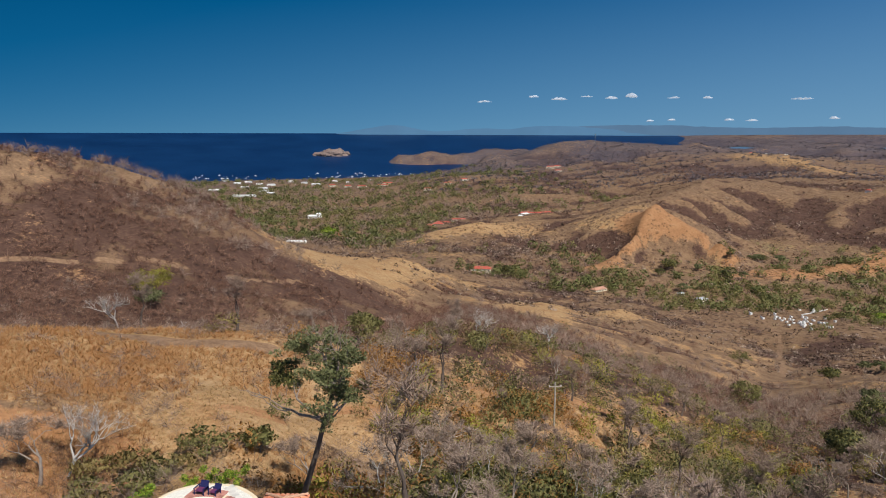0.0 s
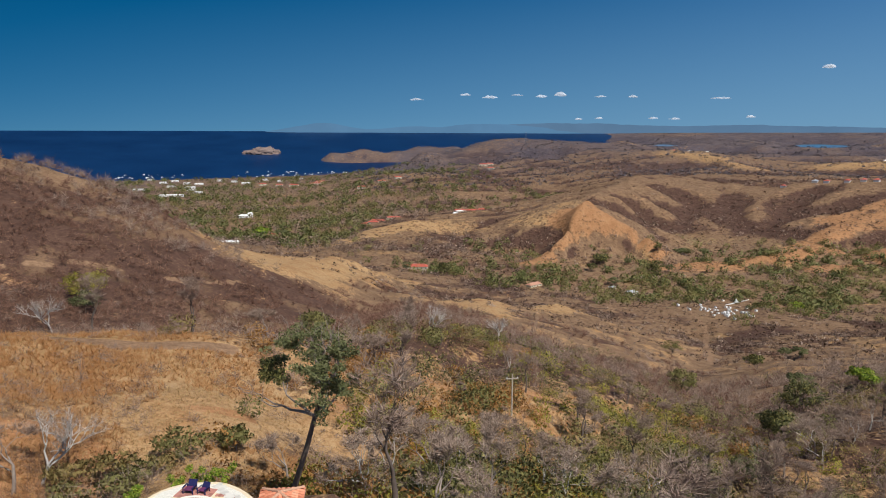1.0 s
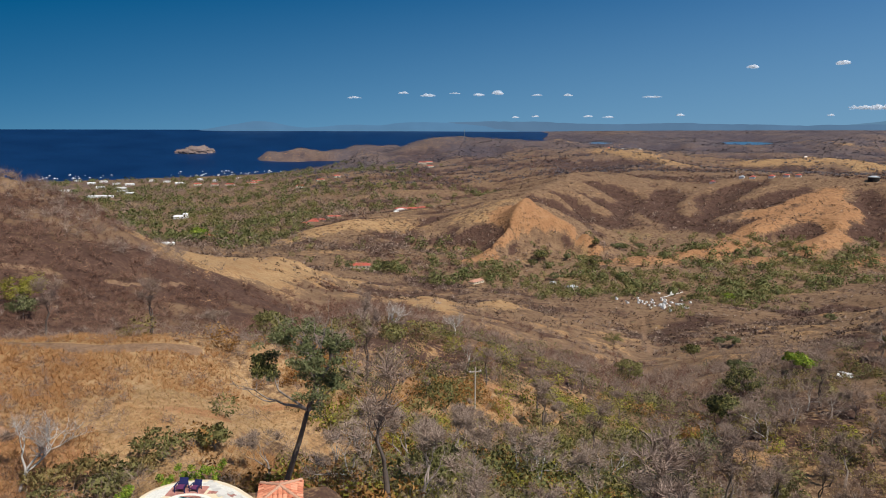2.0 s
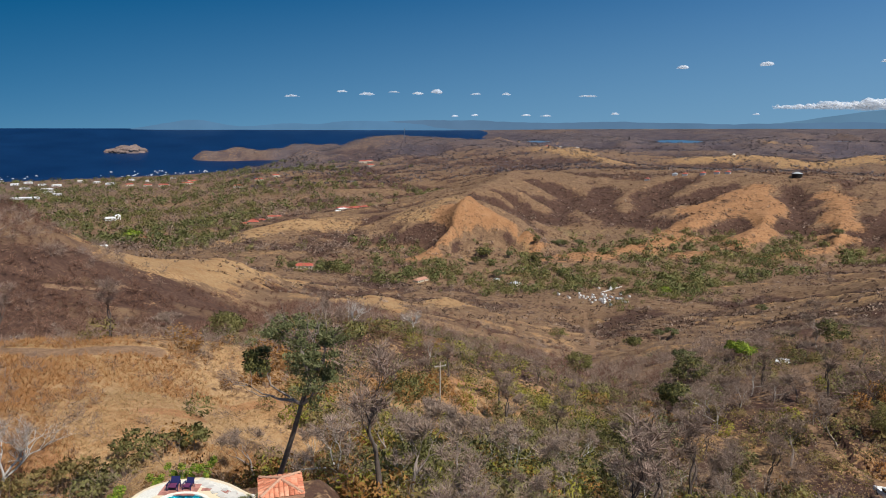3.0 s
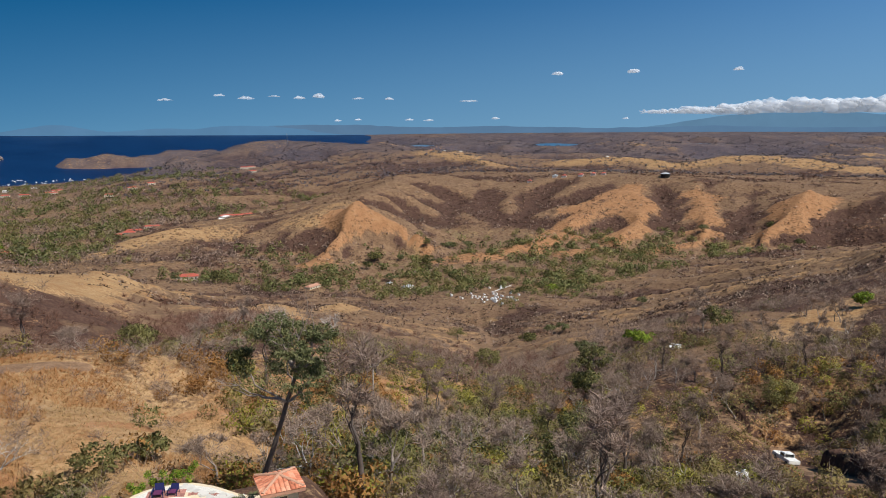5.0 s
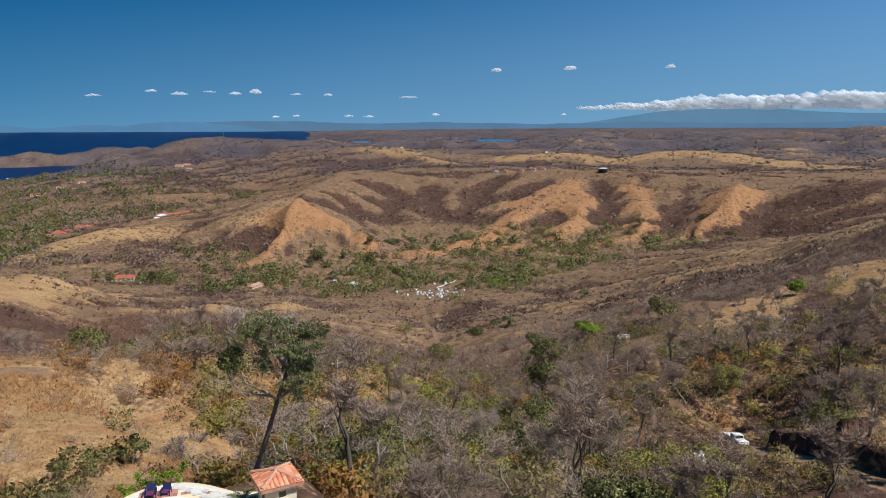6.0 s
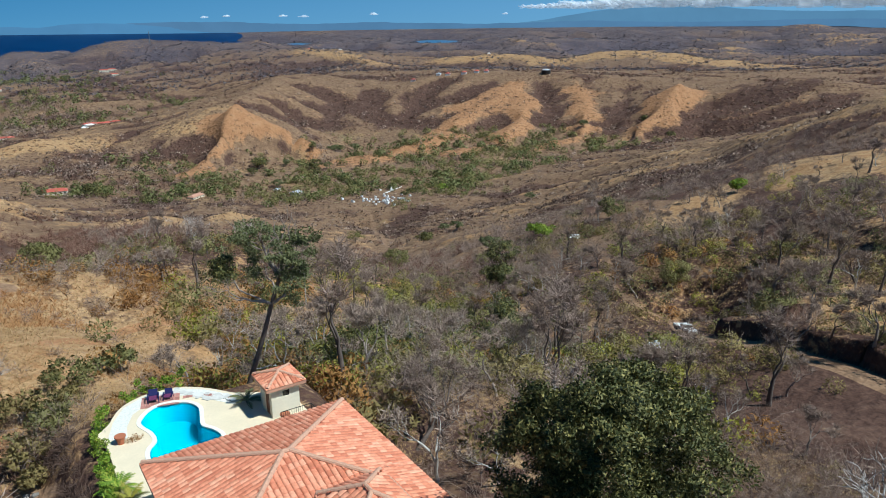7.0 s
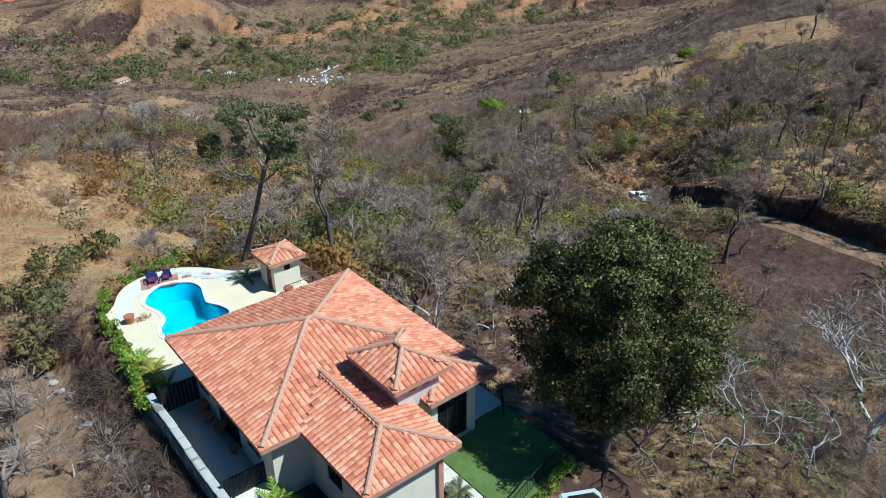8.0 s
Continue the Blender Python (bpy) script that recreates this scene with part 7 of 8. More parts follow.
bushes("dry_bushes", 1500, (-6, 88), (34, 190), mixed(22, 11), (0.8, 2.3), 190, 0.125, LEAF_DRY, "half-dry brown green bushes on the near slope")
bushes("olive_bushes", 1000, (2, 88), (38, 190), mixed(24, 12), (0.8, 2.4), 190, 0.125, LEAF_OLIVE, "olive green half-dry bushes on the near slope")
bushes("yellow_bushes", 700, (8, 62), (45, 150), mixed(20, 15, 2), (0.7, 2.0), 190, 0.125, LEAF_YELLOW, "yellow green bushes on the near slope")
bushes("rust_bushes", 1150, (0, 62), (40, 140), mixed(18, 18, 2), (0.7, 2.0), 190, 0.125, LEAF_RUST, "rust coloured withered bushes on the near slope")
bushes("green_bushes", 900, (14, 56), (55, 260), mixed(30, 19, 2), (1.1, 3.0), 150, 0.08, LEAF_DARK, "dark green leafy bushes scattered in the gullies")
bushes("yellow_thicket", 5200, (8, 66), (50, 220), thicket((53, 103, 10, 6, 30), (33, 84, 6, 6, 0), (17, 77, 6, 5, 0), (182, 86, 26, 7, 20), (60, 92, 6, 5, 0)), (0.7, 1.8), 180, 0.125, LEAF_YELLOW, "yellow green thicket in the gully")
bushes("rust_thicket", 2600, (8, 50), (50, 130), thicket((13, 71, 9, 5, 10), (22, 66, 6, 4, 0), (70, 96, 6, 5, 0), (25, 92, 7, 4, 20)), (0.8, 1.9), 180, 0.125, LEAF_RUST, "withered orange thicket below the villa")
bushes("olive_thicket", 2600, (4, 60), (34, 130), thicket((13, 47, 8, 6, 20), (8, 56, 8, 5, 0), (24, 78, 9, 7, 20), (36, 72, 10, 7, 30), (45, 90, 9, 8, 0)), (0.8, 2.1), 180, 0.125, LEAF_OLIVE, "olive green thicket in the gully below the villa")


def on_hills(s, seed):
    return lambda x, y, z, st, lf, so, d, th: (0.12 + 0.88 * smooth01(th * 1.5)) * (0.4 + 0.6 * clumpy(x, y, s, seed))


bushes("far_scrub", 42000, (-30, 92), (420, 2500), on_hills(70, 21), (1.4, 3.6), 10, 0.40, TWIG_SHADE, "dark brown leafless scrub on the far hills", 0.6)
bushes("far_russet_scrub", 16000, (8, 92), (800, 2600), on_hills(80, 23), (1.4, 3.6), 10, 0.40, TWIG_RUSSET, "russet leafless scrub on the far slopes", 0.6)
bushes("far_grey_scrub", 20000, (-30, 92), (420, 3000), on_hills(90, 25), (1.6, 4.0), 10, 0.40, TWIG_GREY, "grey leafless woodland on the far hills", 0.6)
# far woods, tinted blue-grey to stand for the haze before them
bushes("far_woodland", 26000, (5, 92), (2000, 4750), lambda x, y, z, st, lf, so, d, th: 0.25 + 0.75 * clumpy(x, y, 160, 51), (2.2, 4.5), 7, 0.5, TWIG_HAZED,
       "leafless woodland in haze-tinted colours towards the horizon", 0.5)


def belt(x, y, z, d):
    """The green floor of the valley."""
    near = patch(x, y, 225, 800, 130, 38, -14) * smooth01((-133 - z) / 5)
    g = 0.85 * patch(x, y, 520, 720, 320, 150, -5)
    return np.maximum(np.maximum(np.maximum(g, patch(x, y, 720, 760, 260, 140, 10)), 0.9 * smooth01((-160 - z) / 10) * smooth01((1500 - d) / 100)) * smooth01((-142 - z) / 6), near)


def kept_clear(x, y):
    """Open ground round the graves, the sheds and the farm tracks."""
    g = np.maximum(patch(x, y, 400, 600, 52, 44), 0.9 * patch(x, y, 330, 560, 60, 90, -25))
    g = np.maximum(g, patch(x, y, 136, 806, 20, 15))
    return 1 - np.maximum(g, 0.8 * patch(x, y, 345, 800, 30, 90))


bushes("valley_woods", 4600, (4, 62), (520, 1500), lambda x, y, z, st, lf, so, d, th: kept_clear(x, y) * belt(x, y, z, d) * clumpy(x, y, 44, 31) ** 1.7, (4.5, 9.2), 84, 0.21, LEAF_VALLEY, "dark green trees on the valley floor")
bushes("valley_olive_woods", 7600, (4, 70), (480, 1500), lambda x, y, z, st, lf, so, d, th: kept_clear(x, y) * (0.14 * smooth01((-138 - z) / 6) + 0.86 * belt(x, y, z, d)) * (0.07 + 0.93 * clumpy(x, y, 46, 35) ** 1.6), (3.0, 7.6), 74, 0.22, LEAF_OLIVE, "olive green woods on the valley floor")
bushes("valley_bare_woods", 5200, (4, 74), (470, 1500), lambda x, y, z, st, lf, so, d, th: kept_clear(x, y) * (0.45 * smooth01((-128 - z) / 8) + 0.35 * belt(x, y, z, d)) * (0.15 + 0.85 * clumpy(x, y, 60, 36)), (2.4, 5.6), 40, 0.20, TWIG_MAUVE, "leafless grey brown woods on the valley floor")
bushes("plain_woods", 3600, (-24, 24), (1000, 3060), lambda x, y, z, st, lf, so, d, th: valley(x, y, z, d) * clumpy(x, y, 95, 37) ** 2.0, (4.5, 10.0), 60, 0.24, LEAF_VALLEY, "dark green woods on the coastal plain")
bushes("plain_olive_woods", 5000, (-24, 24), (1000, 3000), lambda x, y, z, st, lf, so, d, th: valley(x, y, z, d) * (0.1 + 0.9 * clumpy(x, y, 80, 39) ** 1.8), (3.0, 8.0), 40, 0.28, LEAF_OLIVE, "olive grey woods on the coastal plain")
bushes("plain_bare_woods", 9000, (-24, 30), (950, 3000), lambda x, y, z, st, lf, so, d, th: smooth01((-136 - z) / 9) * (0.1 + 0.9 * clumpy(x, y, 110, 33)), (2.6, 7.0), 30, 0.24, TWIG_MAUVE, "leafless grey woods on the coastal plain")


def tufts(name, n, az, dist, keep, hgt, mat, label, count=9):
    p, d = scatter(R, n, az, dist, keep)
    h = R.uniform(hgt[0], hgt[1], len(p))
    v, f = twig_blades(R, p - np.array([0, 0, 0.05]), h, 0.55, count, 0.018 * np.repeat(np.clip(d / 55, 0.7, 2.2), count))
    lean = np.array([0.0, -0.35, 1.0]) + R.normal(0, 0.22, (len(f), 3))
    stuff(name, v, f, mat, label, "grass", np.repeat(lean / np.linalg.norm(lean, axis=1)[:, None], 3, axis=0))


def bank_points(n, x0, x1, y0, y1):
    hx, hy = R.uniform(x0, x1, n), R.uniform(y0, y1, n)
    x, y = HOUSE_AT[0] + hx * CH - hy * SHH, HOUSE_AT[1] + hx * SHH + hy * CH
    return np.stack([x, y, land(x, y) - 0.1], -1)


# scrub given dark twigs to stand for the shadow on this bank
bank = bank_points(170, -3.7, -1.9, -12, 13)
v, f = twig_blades(R, bank, R.uniform(0.6, 1.7, len(bank)), 1.1, 34, 0.013)
stuff("bank_scrub", v, f, TWIG_SHADE, "dry scrub on the bank below the deck, darkened for shade", "scrub")
bare_crowns("grass_hill_scrub", 1300, (-30, 12), (46, 122), lambda x, y, z, st, lf, so, d, th: 0.06 + 0.94 * clumpy(x, y, 13, 47) ** 2, (0.7, 2.0), 46, 0.013, TWIG_MAUVE, "grey leafless shrubs on the grass hill", 0.7, 0.15)
bare_crowns("bank_thorn", 900, (-32, 2), (38, 66), lambda x, y, z, st, lf, so, d, th: patch(x, y, -23, 50, 8, 7), (0.8, 2.2), 46, 0.013, TWIG_BROWN, "dark thorn scrub on the red bank", 0.65, 0.15)
tufts("dry_grass", 90000, (-30, 90), (36, 130), lambda x, y, z, st, lf, so, d, th: smooth01((st - 0.05) * 2.0) * (0.4 + 0.6 * clumpy(x, y, 8, 41)), (0.25, 0.7), GRASS_DRY, "tall dry straw-coloured grass on the hill", 7)
shrubs("lawn_scrub", 1100, (38, 97), (15, 62), lambda x, y, z, st, lf, so, d, th: road_side(x, y) * (0.15 + 0.6 * clumpy(x, y, 7, 67)), (0.6, 1.6), 1.0, 26, 0.012, TWIG_GREY, "leafless grey scrub below the lawn")
tufts("russet_grass", 52000, (-30, 34), (44, 130), lambda x, y, z, st, lf, so, d, th: smooth01((st - 0.3) * 2.5) * clumpy(x, y, 14, 44), (0.6, 1.2), GRASS_RUST, "tall russet grass on the hill crest")
tufts("lawn_side_grass", 9000, (36, 97), (13, 48), lambda x, y, z, st, lf, so, d, th: road_side(x, y) * (0.2 + 0.8 * clumpy(x, y, 6, 49)), (0.15, 0.55), LEAF_DRY, "half-dry olive grass below the lawn", 12)


# ---- houses of the valley and the town ----
def box_house(x, y, turn, w, d, h, roof_mat, label, wall_mat=STUCCO, gable=0.25, name="house", group=""):
    """A low house far off: wall, pitched roof, door and windows."""
    z = float(min(height_at(x, y)[0], height_at(x + w / 3, y)[0], height_at(x - w / 3, y)[0]))
    ho = thing(name, pose(x, y, z - 0.3, 0, 0, turn), label, "house", group)
    wm = part("wall", boxes((-w / 2, w / 2, -d / 2, d / 2, -1.5, h)), wall_mat, ho)
    bm = bmesh.new()
    o, r = 0.6, d * gable
    vs = [bm.verts.new(c) for c in ((-w / 2 - o, -d / 2 - o, h - 0.1), (w / 2 + o, -d / 2 - o, h - 0.1), (w / 2 + o, d / 2 + o, h - 0.1), (-w / 2 - o, d / 2 + o, h - 0.1),
                                    (-w / 2 + d * 0.3, 0, h + r), (w / 2 - d * 0.3, 0, h + r))]
    for f in ((0, 1, 5, 4), (2, 3, 4, 5), (1, 2, 5), (3, 0, 4), (3, 2, 1, 0)):
        bm.faces.new([vs[i] for i in f])
    bmesh.ops.recalc_face_normals(bm, faces=bm.faces)
    part("roof", bm, roof_mat, ho)
    n = max(1, int(w / 4.5))
    for k in range(n):
        a = -w / 2 + w * (k + 0.5) / n
        if k == n // 2:
            part("door", boxes((a - 0.6, a + 0.6, -d / 2 - 0.06, -d / 2 + 0.02, -0.2, h * 0.72)), WOOD_DARK, ho)
        else:
            part("window", boxes((a - 0.8, a + 0.8, -d / 2 - 0.06, -d / 2 + 0.02, h * 0.35, h * 0.75)), GLASS_DARK, ho)
    return ho


box_house(135, 822, -14, 27, 10, 4.6, ROOF_RED, "long low house with red sheet roof among trees")
box_house(355, 703, 20, 12, 8, 2.8, ROOF_GREY, "small shed with pale grey metal roof")
box_house(344, 727, 10, 7, 5, 2.4, ROOF_GREY, "small grey metal-roofed shed", name="shed")
box_house(254, 738, 30, 18, 8, 3, FASCIA, "low house with faded brown roof among trees")
box_house(-113, 1538, 8, 20, 10, 5.5, ROOF_WHITE, "white two storey house among green trees", WHITE_PAINT)
box_house(-100, 1548, 8, 10, 9, 9, ROOF_WHITE, "white tower house among green trees", WHITE_PAINT)
for x, y, w, t in ((118, 1262, 17, 4), (142, 1290, 26, -6), (172, 1300, 26, -4), (128, 1235, 18, -20), (305, 1330, 22, 12), (330, 1340, 30, 14), (352, 1345, 24, 10), (345, 1318, 16, 12), (-38, 1196, 22, -8), (-26, 1212, 16, 6)):
    box_house(x, y, t, w, 9, 3.4, ROOF_RED, "low villa with red tile roof in the valley", group="red roofed villas")
for x, y, w, t in ((-102, 1062, 30, -6), (300, 1310, 14, 20), (290, 1300, 10, 0)):
    box_house(x, y, t, w, 7, 3, ROOF_WHITE, "low building with pale roof in the valley")
rt = random.Random(17)
for x, y, w in ((-365, 2205, 70), (-352, 2512, 34), (-343, 2664, 30), (-453, 2848, 26), (-555, 2936, 24), (-499, 2438, 40), (-179, 2657, 34), (-330, 2400, 30), (-300, 2300, 26), (-420, 2560, 28), (-390, 2700, 24),
                (-230, 2760, 22), (-60, 2700, 20), (-290, 2850, 22), (-480, 2760, 26), (-120, 2860, 20), (20, 2840, 22)):
    box_house(x, y, rt.uniform(-15, 15), w, 14, 5.5, ROOF_WHITE, "pale roofed building in the coastal town", WHITE_PAINT, 0.12, group="town buildings")
for x, y, w in ((-117, 2560, 26), (-11, 2420, 30), (59, 2405, 40), (77, 2450, 34), (-60, 2500, 24), (716, 2583, 30), (690, 2520, 26), (666, 2420, 24), (654, 2480, 28), (730, 2640, 20), (310, 2216, 22), (251, 2154, 24), (184, 2082, 24)):
    box_house(x, y, rt.uniform(-20, 20), w, 13, 6, ROOF_RED, "house with orange tile roof on the green slope", STUCCO, 0.2, group="orange roofed houses")
for x, y, w, mat in ((966, 1274, 9, ROOF_RED), (1029, 1262, 13, ROOF_GREY), (1040, 1243, 15, ROOF_RED), (1070, 1222, 20, ROOF_RED), (1093, 1206, 16, ROOF_RED), (1108, 1190, 18, ROOF_RED),
                     (1440, 2442, 26, ROOF_WHITE), (1500, 2420, 22, ROOF_WHITE), (1586, 2379, 22, ROOF_RED), (1748, 1854, 20, ROOF_WHITE), (1400, 2480, 20, ROOF_RED), (1540, 2440, 18, ROOF_RED)):
    box_house(x, y, 40, w, 10, 4.5, mat, "small house on the bare plateau", WHITE_PAINT, group="plateau houses")
tank = thing("water_tank", pose(1165, 1063, float(height_at(1165, 1063)[0])), "dark round water tank with pale lid on the ridge", "tank")
part("shell", rod((0, 0, -3), (0, 0, 7), 10, sides=28), FRAME_DARK, tank)
part("lid", rod((0, 0, 7), (0, 0, 9.5), 10.3, 3.0, sides=28), ROOF_GREY, tank)
mast = thing("radio_mast", pose(1027, 3132, float(height_at(1027, 3132)[0])), "slender radio mast on the far hilltop", "mast")
part("pole", rod((0, 0, -2), (0, 0, 46), 1.3, 0.8, 6), STEEL, mast)
for z in (14, 28, 40):
    part("antenna", boxes((-2.4, 2.4, -0.5, 0.5, z, z + 1.2)), STEEL, mast)

# white graves and their arch
rg = random.Random(6)
for k in range(46):
    x, y = 400 + rg.gauss(0, 13), 598 + rg.gauss(0, 20)
    g = thing("tomb", pose(x, y, float(height_at(x, y)[0]), 0, 0, 30 + rg.uniform(-8, 8)), "whitewashed tomb in the valley cemetery", "tomb", "cemetery tombs")
    h = rg.uniform(0.8, 2.0)
    part("vault", boxes((-1.5, 1.5, -0.9, 0.9, -0.3, h), bevel=0.05), WHITE_PAINT, g)
    part("headstone", boxes((-1.7, -1.4, -0.7, 0.7, h, h + rg.uniform(0.5, 1.4)), bevel=0.04), WHITE_PAINT, g)
wallc = thing("cemetery_wall", pose(448, 650, float(height_at(448, 650)[0]), 0, 0, 24), "long white wall with a gabled gateway", "wall")
part("wall", boxes((-22, -3, -0.25, 0.25, -1.5, 0.9), (3, 24, -0.25, 0.25, -1.5, 0.9), (-3, 3, -0.25, 0.25, -1.5, 0.5)), WHITE_PAINT, wallc)
bm = bmesh.new()
vs = [bm.verts.new(c) for c in ((-3, -0.5, 0.5), (3, -0.5, 0.5), (0, -0.5, 5.0), (-3, 0.5, 0.5), (3, 0.5, 0.5), (0, 0.5, 5.0))]
for f in ((0, 1, 2), (5, 4, 3), (0, 2, 5, 3), (1, 4, 5, 2)):
    bm.faces.new([vs[i] for i in f])
part("gable", bm, WHITE_PAINT, wallc)

# ---- trees that stand alone in the valley ----
for k, (x, y, h, cr, leaf, lab) in enumerate((
        (386, 856, 15, 11, LEAF_DARK, "dark round tree at the valley edge"), (440, 807, 15, 10, LEAF_DARK, "dark round tree at the valley edge"), (510, 939, 13, 9, LEAF_DARK, "dark round tree under the orange hill"),
        (582, 930, 13, 9, LEAF_GREEN, "green tree under the orange hill"), (560, 950, 11, 8, LEAF_GREEN, "green tree under the orange hill"), (545, 935, 10, 8, LEAF_GREEN, "green tree under the orange hill"),
        (476, 594, 10, 7, LEAF_BRIGHT, "bright green tree beside the cemetery"), (452, 612, 8, 7, LEAF_DARK, "dark green tree beside the cemetery"), (430, 600, 6, 5, LEAF_DARK, "dark green bush beside the cemetery"),
        (235, 322, 6, 5.5, LEAF_DARK, "dark green tree in the dry field"), (300, 380, 6, 5, LEAF_GREEN, "green tree on the dry slope"), (165, 795, 14, 9, LEAF_DARK, "dark green tree beside the red roof"),
        (120, 800, 11, 7, LEAF_GREEN, "green tree beside the red roof"), (-60, 1180, 18, 15, LEAF_BRIGHT, "bright green tree in the valley"), (-30, 1165, 16, 12, LEAF_GREEN, "green tree beside the red house"),
        (1000, 690, 14, 11, LEAF_DARK, "dark green tree at the foot of the hills"), (900, 740, 12, 9, LEAF_GREEN, "green tree at the foot of the hills"), (352, 740, 10, 8, LEAF_GREEN, "green tree behind the shed"))):
    leafy_tree("tree", pose(x, y, float(height_at(x, y)[0]), 0, 0, 53 * k), 160 + k, h, cr, leaf, 30, cr * 0.085, lab, 0.35, 34, BARK_DARK, 2)

# ---- near objects on the slope ----
pole = thing("utility_pole", pose(26.6, 88.3, float(height_at(26.6, 88.3)[0])), "weathered wooden utility pole with crossarm", "pole")
part("post", rod((0, 0, -0.5), (0, 0, 6.2), 0.13, 0.09, 10), POLE_WOOD, pole)
part("crossarm", boxes((-0.9, 0.9, -0.06, 0.06, 5.5, 5.62)), POLE_WOOD, pole)
for x in (-0.8, 0.0, 0.8):
    part("insulator", rod((x, 0, 5.62), (x, 0, 5.78), 0.05, 0.035, 8), WHITE_PAINT, pole)


def pickup(m):
    car = thing("pickup_truck", m, "white pickup truck parked on the dirt track", "truck")
    bm = boxes((-2.6, -1.3, -0.85, 0.85, 0.5, 1.05), (-1.3, 0.5, -0.88, 0.88, 0.5, 1.05), (0.5, 2.6, -0.88, 0.88, 0.45, 0.65), (0.5, 2.6, -0.88, -0.78, 0.65, 1.05), (0.5, 2.6, 0.78, 0.88, 0.65, 1.05),
               (2.5, 2.6, -0.78, 0.78, 0.65, 1.05), bevel=0.04)
    part("body", bm, WHITE_PAINT, car)
    part("cab", slab_poly([(-1.0, -0.76), (0.4, -0.76), (0.4, 0.76), (-1.0, 0.76)], 1.03, 1.66, 0.1), WHITE_PAINT, car)
    part("windscreen", boxes((-1.04, -1.0, -0.66, 0.66, 1.12, 1.55)), GLASS_DARK, car)
    for s in (-1, 1):
        part("side_window", boxes((-0.85, 0.3, s * 0.765 - 0.01, s * 0.765 + 0.01, 1.15, 1.52)), GLASS_DARK, car)
        for x in (-1.75, 1.7):
            w = part("wheel", rod((x, s * 0.66, 0.38), (x, s * 0.9, 0.38), 0.38, sides=18), RUBBER, car)
            part("rim", rod((x, s * 0.895, 0.38), (x, s * 0.91, 0.38), 0.22, sides=12), STEEL, w)


pickup(pose(71.4, 51.4, float(height_at(71.4, 51.4)[0]) + 0.05, 4, 8, 60) @ Matrix.Scale(0.9, 4))
tarp = thing("heap", pose(57.1, 48.4, float(height_at(57.1, 48.4)[0])), "white sacking over a heap by the track", "heap")
bm = bmesh.new()
bmesh.ops.create_icosphere(bm, subdivisions=3, radius=1)
for v in bm.verts:
    v.co = Vector((v.co.x * 0.8, v.co.y * 0.7, max(-0.1, v.co.z) * 0.9)) * (1 + 0.35 * noise.noise(v.co * 2.3))
part("sack", bm, WHITE_PAINT, tarp)
rr = random.Random(3)
rubble = thing("rubble_heap", pose(127.8, 119.4, float(height_at(127.8, 119.4)[0])), "heap of pale broken slabs beside the track", "rubble")
for k in range(16):
    bm = boxes((-0.6, 0.6, -0.35, 0.35, -0.06, 0.06), bevel=0.02)
    bmesh.ops.transform(bm, matrix=pose(rr.gauss(0, 1.6), rr.gauss(0, 0.8), 0.15 + rr.uniform(0, 0.35), rr.uniform(-25, 25), rr.uniform(-25, 25), rr.uniform(0, 360)), verts=bm.verts)
    part("slab", bm, WHITE_PAINT, rubble)


def boulder(x, y, s, seed):
    r = random.Random(seed)
    bm = bmesh.new()
    bmesh.ops.create_icosphere(bm, subdivisions=2, radius=s)
    o = Vector((r.uniform(0, 9), r.uniform(0, 9), r.uniform(0, 9)))
    for v in bm.verts:
        v.co = Vector((v.co.x, v.co.y * 0.8, v.co.z * 0.6)) * (1 + 0.5 * noise.noise(v.co / s * 1.3 + o))
    me = bpy.data.meshes.new("boulder")
    bm.to_mesh(me)
    bm.free()
    me.materials.append(STONE)
    b = tagged(new("boulder", me), "rough grey boulder on the bank below the wall", "rock", "boulders on the bank")
    b.matrix_world = pose(x, y, float(height_at(x, y)[0]) + s * 0.2, 0, 0, r.uniform(0, 360))


for k in range(24):
    t = k / 23
    boulder(-16.9 - 1.1 * rr.random() - 0.9 * t, 42 - 20 * t + rr.uniform(-1, 1), rr.uniform(0.1, 0.34), 300 + k)

heap = bmesh.new()
bmesh.ops.create_icosphere(heap, subdivisions=3, radius=1)
for v in heap.verts:
    v.co = Vector((v.co.x * 0.7, v.co.y * 0.9, v.co.z * 1.3)) * (1 + 0.4 * noise.noise(v.co * 1.6) + 0.2 * noise.noise(v.co * 4))
me = bpy.data.meshes.new("tarpaulin")
heap.to_mesh(me)
heap.free()
me.materials.append(WHITE_PAINT)
tarp = tagged(new("tarpaulin", me), "crumpled white tarpaulin heaped beside the dirt track", "tarpaulin")
tarp.matrix_world = pose(53.2, 45.0, float(height_at(53.2, 45.0)[0]) + 0.7)

# ---- island, boats ----
isle = bmesh.new()
bmesh.ops.create_icosphere(isle, subdivisions=5, radius=1)
for v in isle.verts:
    n = 1 + 0.25 * noise.noise(v.co * 2.2) + 0.12 * noise.noise(v.co * 6.0)
    v.co = Vector((v.co.x * 92 * n, v.co.y * 45 * n, max(-0.2, v.co.z) * 30 * n * (1 + 0.35 * v.co.x) + 7 * noise.noise(v.co * 11.0)))
ob = part("island", isle, ROCK, None)
ob.matrix_world = pose(-182, 3910, float(sea_height(np.array([3915.0]))[0]))
tagged(ob, "flat-topped brown rocky island in the bay", "island", kind="structure")
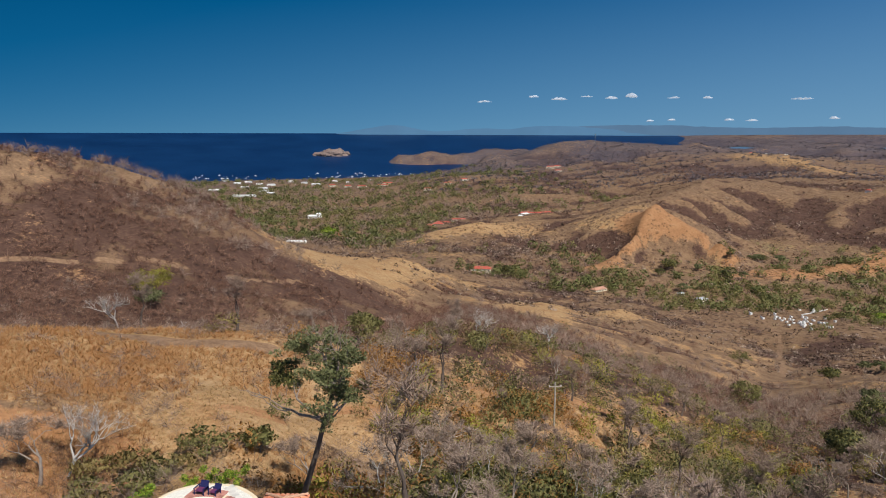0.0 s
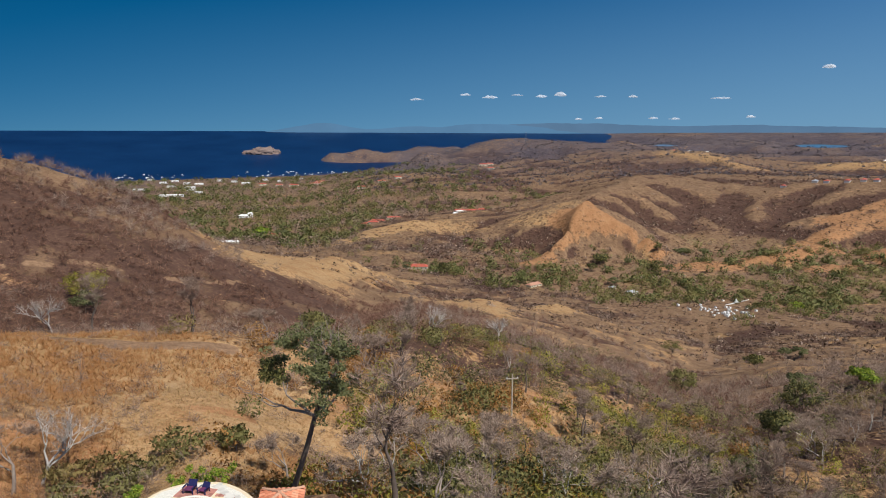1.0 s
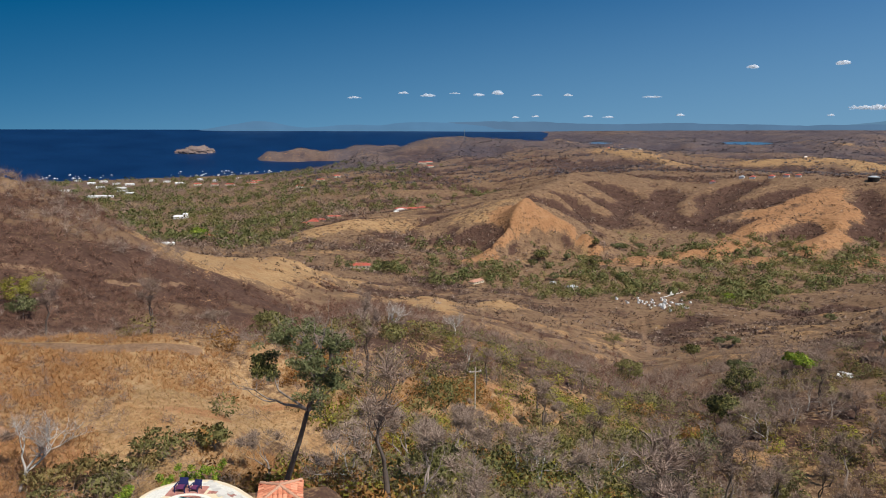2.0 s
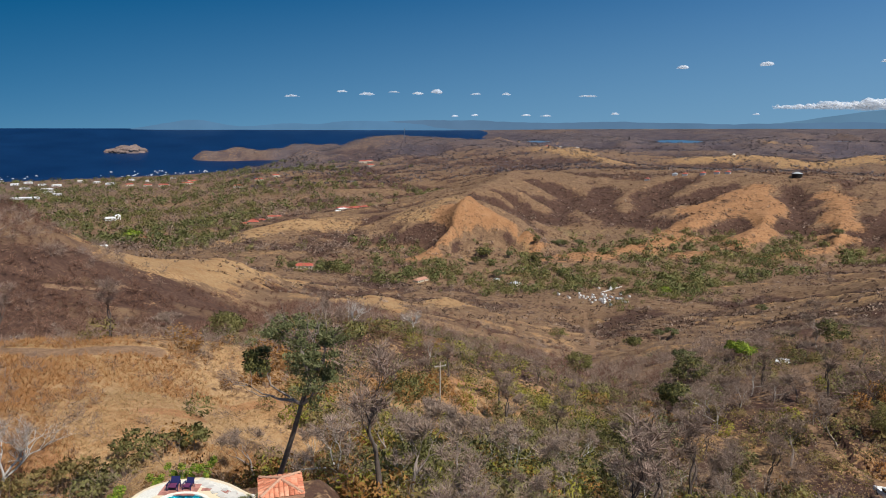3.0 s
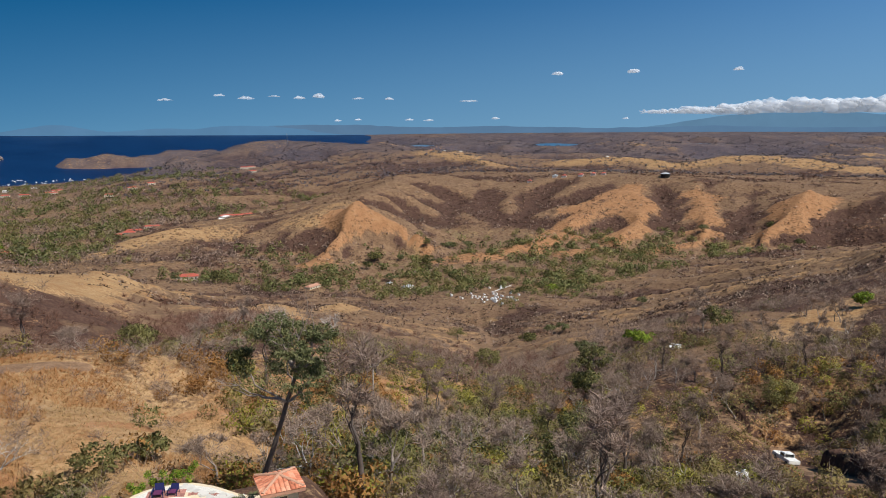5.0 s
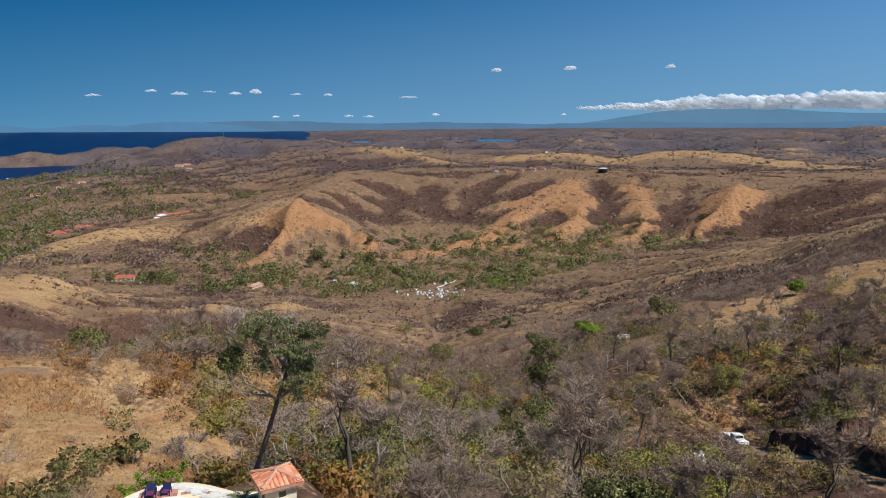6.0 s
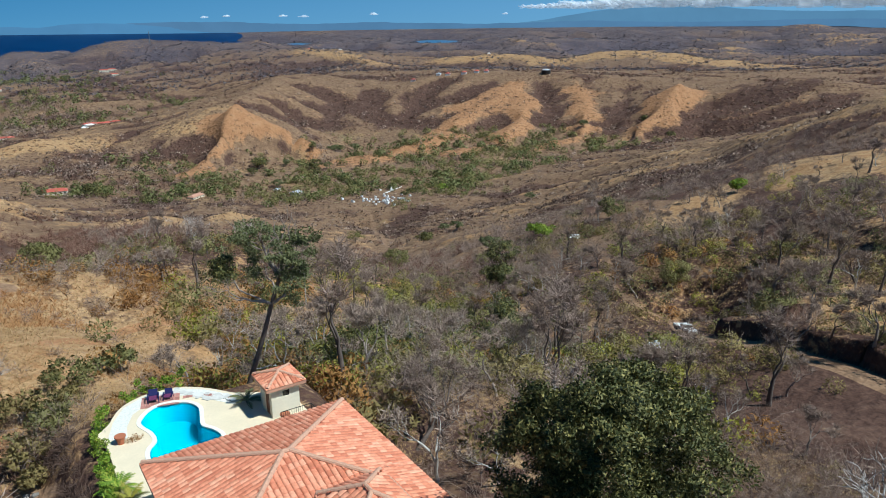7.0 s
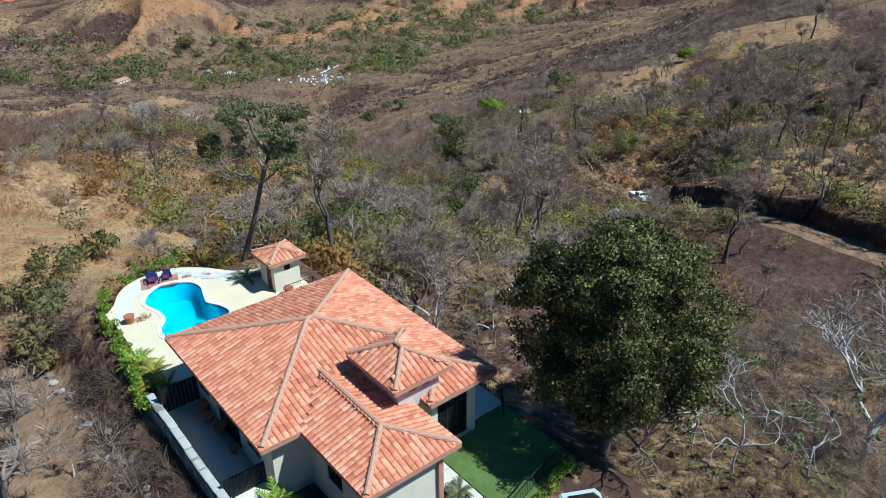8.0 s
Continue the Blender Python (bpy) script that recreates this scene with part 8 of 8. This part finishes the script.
rock2 = part("islet", (lambda b: (bmesh.ops.create_icosphere(b, subdivisions=3, radius=1), [setattr(v, "co", Vector((v.co.x * 26, v.co.y * 14, v.co.z * 14)) * (1 + 0.3 * noise.noise(v.co * 3))) for v in b.verts], b)[2])(bmesh.new()), ROCK, None)
rock2.matrix_world = pose(180, 3682, float(sea_height(np.array([3690.0]))[0]))
tagged(rock2, "small rock off the headland", "rock", kind="structure")


def boat(m):
    b = thing("boat", m, "white motor boat moored in the bay", "boat", "moored boats")
    bm = slab_poly([(-5, -1.5), (2.5, -1.6), (5.5, 0), (2.5, 1.6), (-5, 1.5)], -0.5, 1.4, 0.15)
    part("hull", bm, WHITE_PAINT, b)
    part("cabin", boxes((-2.5, 1.2, -1.0, 1.0, 1.35, 3.0), bevel=0.2), WHITE_PAINT, b)
    part("windscreen", boxes((1.2, 1.26, -0.8, 0.8, 2.0, 2.7)), GLASS_DARK, b)
    return b


rb = random.Random(23)
first = None
for k in range(78):
    a = radians(rb.choice((rb.uniform(-14, -8), rb.uniform(-5, 6), rb.uniform(-4, 5.5), rb.uniform(-3, 5))))
    d = rb.uniform(3190, 3380)
    m = pose(-12 + d * math.sin(a), -3 + d * math.cos(a), float(sea_height(np.array([d]))[0]), 0, 0, rb.uniform(0, 360)) @ Matrix.Scale(rb.uniform(0.7, 1.5), 4)
    if first is None:
        first = boat(m)
    else:
        copy_thing(first, m)


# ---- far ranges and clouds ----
# the far ranges glow in a flat haze colour and take no sunlight
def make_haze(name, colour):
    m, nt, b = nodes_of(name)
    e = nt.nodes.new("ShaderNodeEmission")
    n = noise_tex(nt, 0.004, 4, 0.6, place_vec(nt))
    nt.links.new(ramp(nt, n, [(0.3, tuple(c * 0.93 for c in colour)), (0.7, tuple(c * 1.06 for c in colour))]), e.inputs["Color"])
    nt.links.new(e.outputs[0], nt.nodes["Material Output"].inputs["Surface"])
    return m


def far_range(name, az0, az1, dist, top, material, label, foot=-60, rough=10):
    az = np.arange(az0, az1, 0.2)
    a = np.radians(az)
    crest = np.array([top(v) for v in az]) + rough * (fbm(az * 1.1, az * 0 + dist, 4, 5) - 0.5)
    rows_ = []
    for k, (dd, f) in enumerate(((0, 0.0), (0, 0.6), (18, 0.9), (40, 1.0), (80, 0.7))):
        r = dist + dd
        rows_.append(np.stack([-12 + r * np.sin(a), -3 + r * np.cos(a), foot + (crest - foot) * f], -1))
    v = np.concatenate(rows_)
    ob = new(name, np_mesh(name, v, grid_faces(len(rows_), len(az)), material, True))
    tagged(ob, label, "mountains", kind="structure")


def bell(v, c, w):
    return math.exp(-((v - c) / w) ** 2)


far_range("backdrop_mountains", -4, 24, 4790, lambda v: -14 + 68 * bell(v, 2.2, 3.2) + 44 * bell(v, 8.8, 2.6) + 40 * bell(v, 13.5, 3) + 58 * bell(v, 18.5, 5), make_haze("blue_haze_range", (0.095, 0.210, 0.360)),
          "faint mountain range across the gulf, self-lit in haze blue")
far_range("backdrop_hills", 17, 95, 4800, lambda v: 46 + 14 * bell(v, 24, 5) + 6 * math.sin(v * 0.4), make_haze("grey_blue_hills", (0.098, 0.185, 0.305)), "low hills along the horizon, self-lit in grey haze blue")
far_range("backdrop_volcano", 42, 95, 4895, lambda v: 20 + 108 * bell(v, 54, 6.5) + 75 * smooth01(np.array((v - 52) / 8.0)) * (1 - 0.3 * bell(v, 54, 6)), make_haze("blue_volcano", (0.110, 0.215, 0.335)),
          "long volcano ridge under cloud, self-lit in haze blue", rough=6)


def cloud(name, az, z, w, h, seed, label):
    r = random.Random(seed)
    bm = bmesh.new()
    n = max(12, int(w / 3.4)) if w < 100 else 84
    for k in range(n):
        u = (k + 0.5) / n * 2 - 1
        s = h * (0.45 + 0.85 * (1 - u * u)) * r.uniform(0.45, 1.2) * (0.5 if w > 100 else 0.66)
        g = bmesh.ops.create_icosphere(bm, subdivisions=1 if w > 100 else 2, radius=1)["verts"]
        o = Vector((r.uniform(-9, 9), r.uniform(-9, 9), 0))
        c = Vector((u * w + r.uniform(-0.2, 0.2) * h, r.uniform(-h, h), r.uniform(-0.15, 0.5 if w < 100 else 0.75) * h * ((1 - abs(u)) if w < 100 else 1)))
        for v in g:
            d = v.co * (1 + 0.35 * noise.noise(v.co * 1.8 + o) + 0.15 * noise.noise(v.co * 5 + o))
            v.co = Vector((d.x * s * 1.5, d.y * s, max(d.z, -0.35) * s)) + c
    a = radians(az)
    ob = part(name, bm, CLOUD, None)
    ob.data.polygons.foreach_set("use_smooth", [True] * len(ob.data.polygons))
    ob.matrix_world = pose(-12 + 4860 * math.sin(a), -3 + 4860 * math.cos(a), z * 1.034 - 0.8, 0, 0, -az) @ Matrix.Scale(1.034, 4)
    tagged(ob, label, "cloud", "fair weather clouds", "structure")


for k, (az, z, w, h) in enumerate(((9.64, 204, 66, 9), (13.47, 236, 45, 10), (15.44, 220, 68, 13), (17.5, 235, 56, 8), (19.38, 225, 48, 13), (20.88, 235, 54, 15), (23.93, 224, 50, 9), (26.36, 222, 36, 10),
                                   (32.63, 210, 80, 10), (39.51, 376, 38, 15), (45.2, 384, 42, 17), (52.6, 380, 38, 14), (22.31, 84, 32, 9), (23.86, 90, 26, 9), (27.9, 90, 42, 9), (29.44, 86, 46, 9),
                                   (34.78, 98, 30, 11), (44.76, 96, 20, 9))):
    cloud("cloud", az, z, w * 0.72, h * 1.05, 400 + k, "small white fair weather cloud")
for k in range(13):
    az = 47.6 + 2.35 * k
    cloud("cloud_bank", az, 132 + (8 if 2 < k < 8 else 0), 150, (20, 32, 42, 52, 58, 56, 58, 62, 66, 68, 68, 68, 68)[k], 450 + k, "long white cloud bank over the volcano")
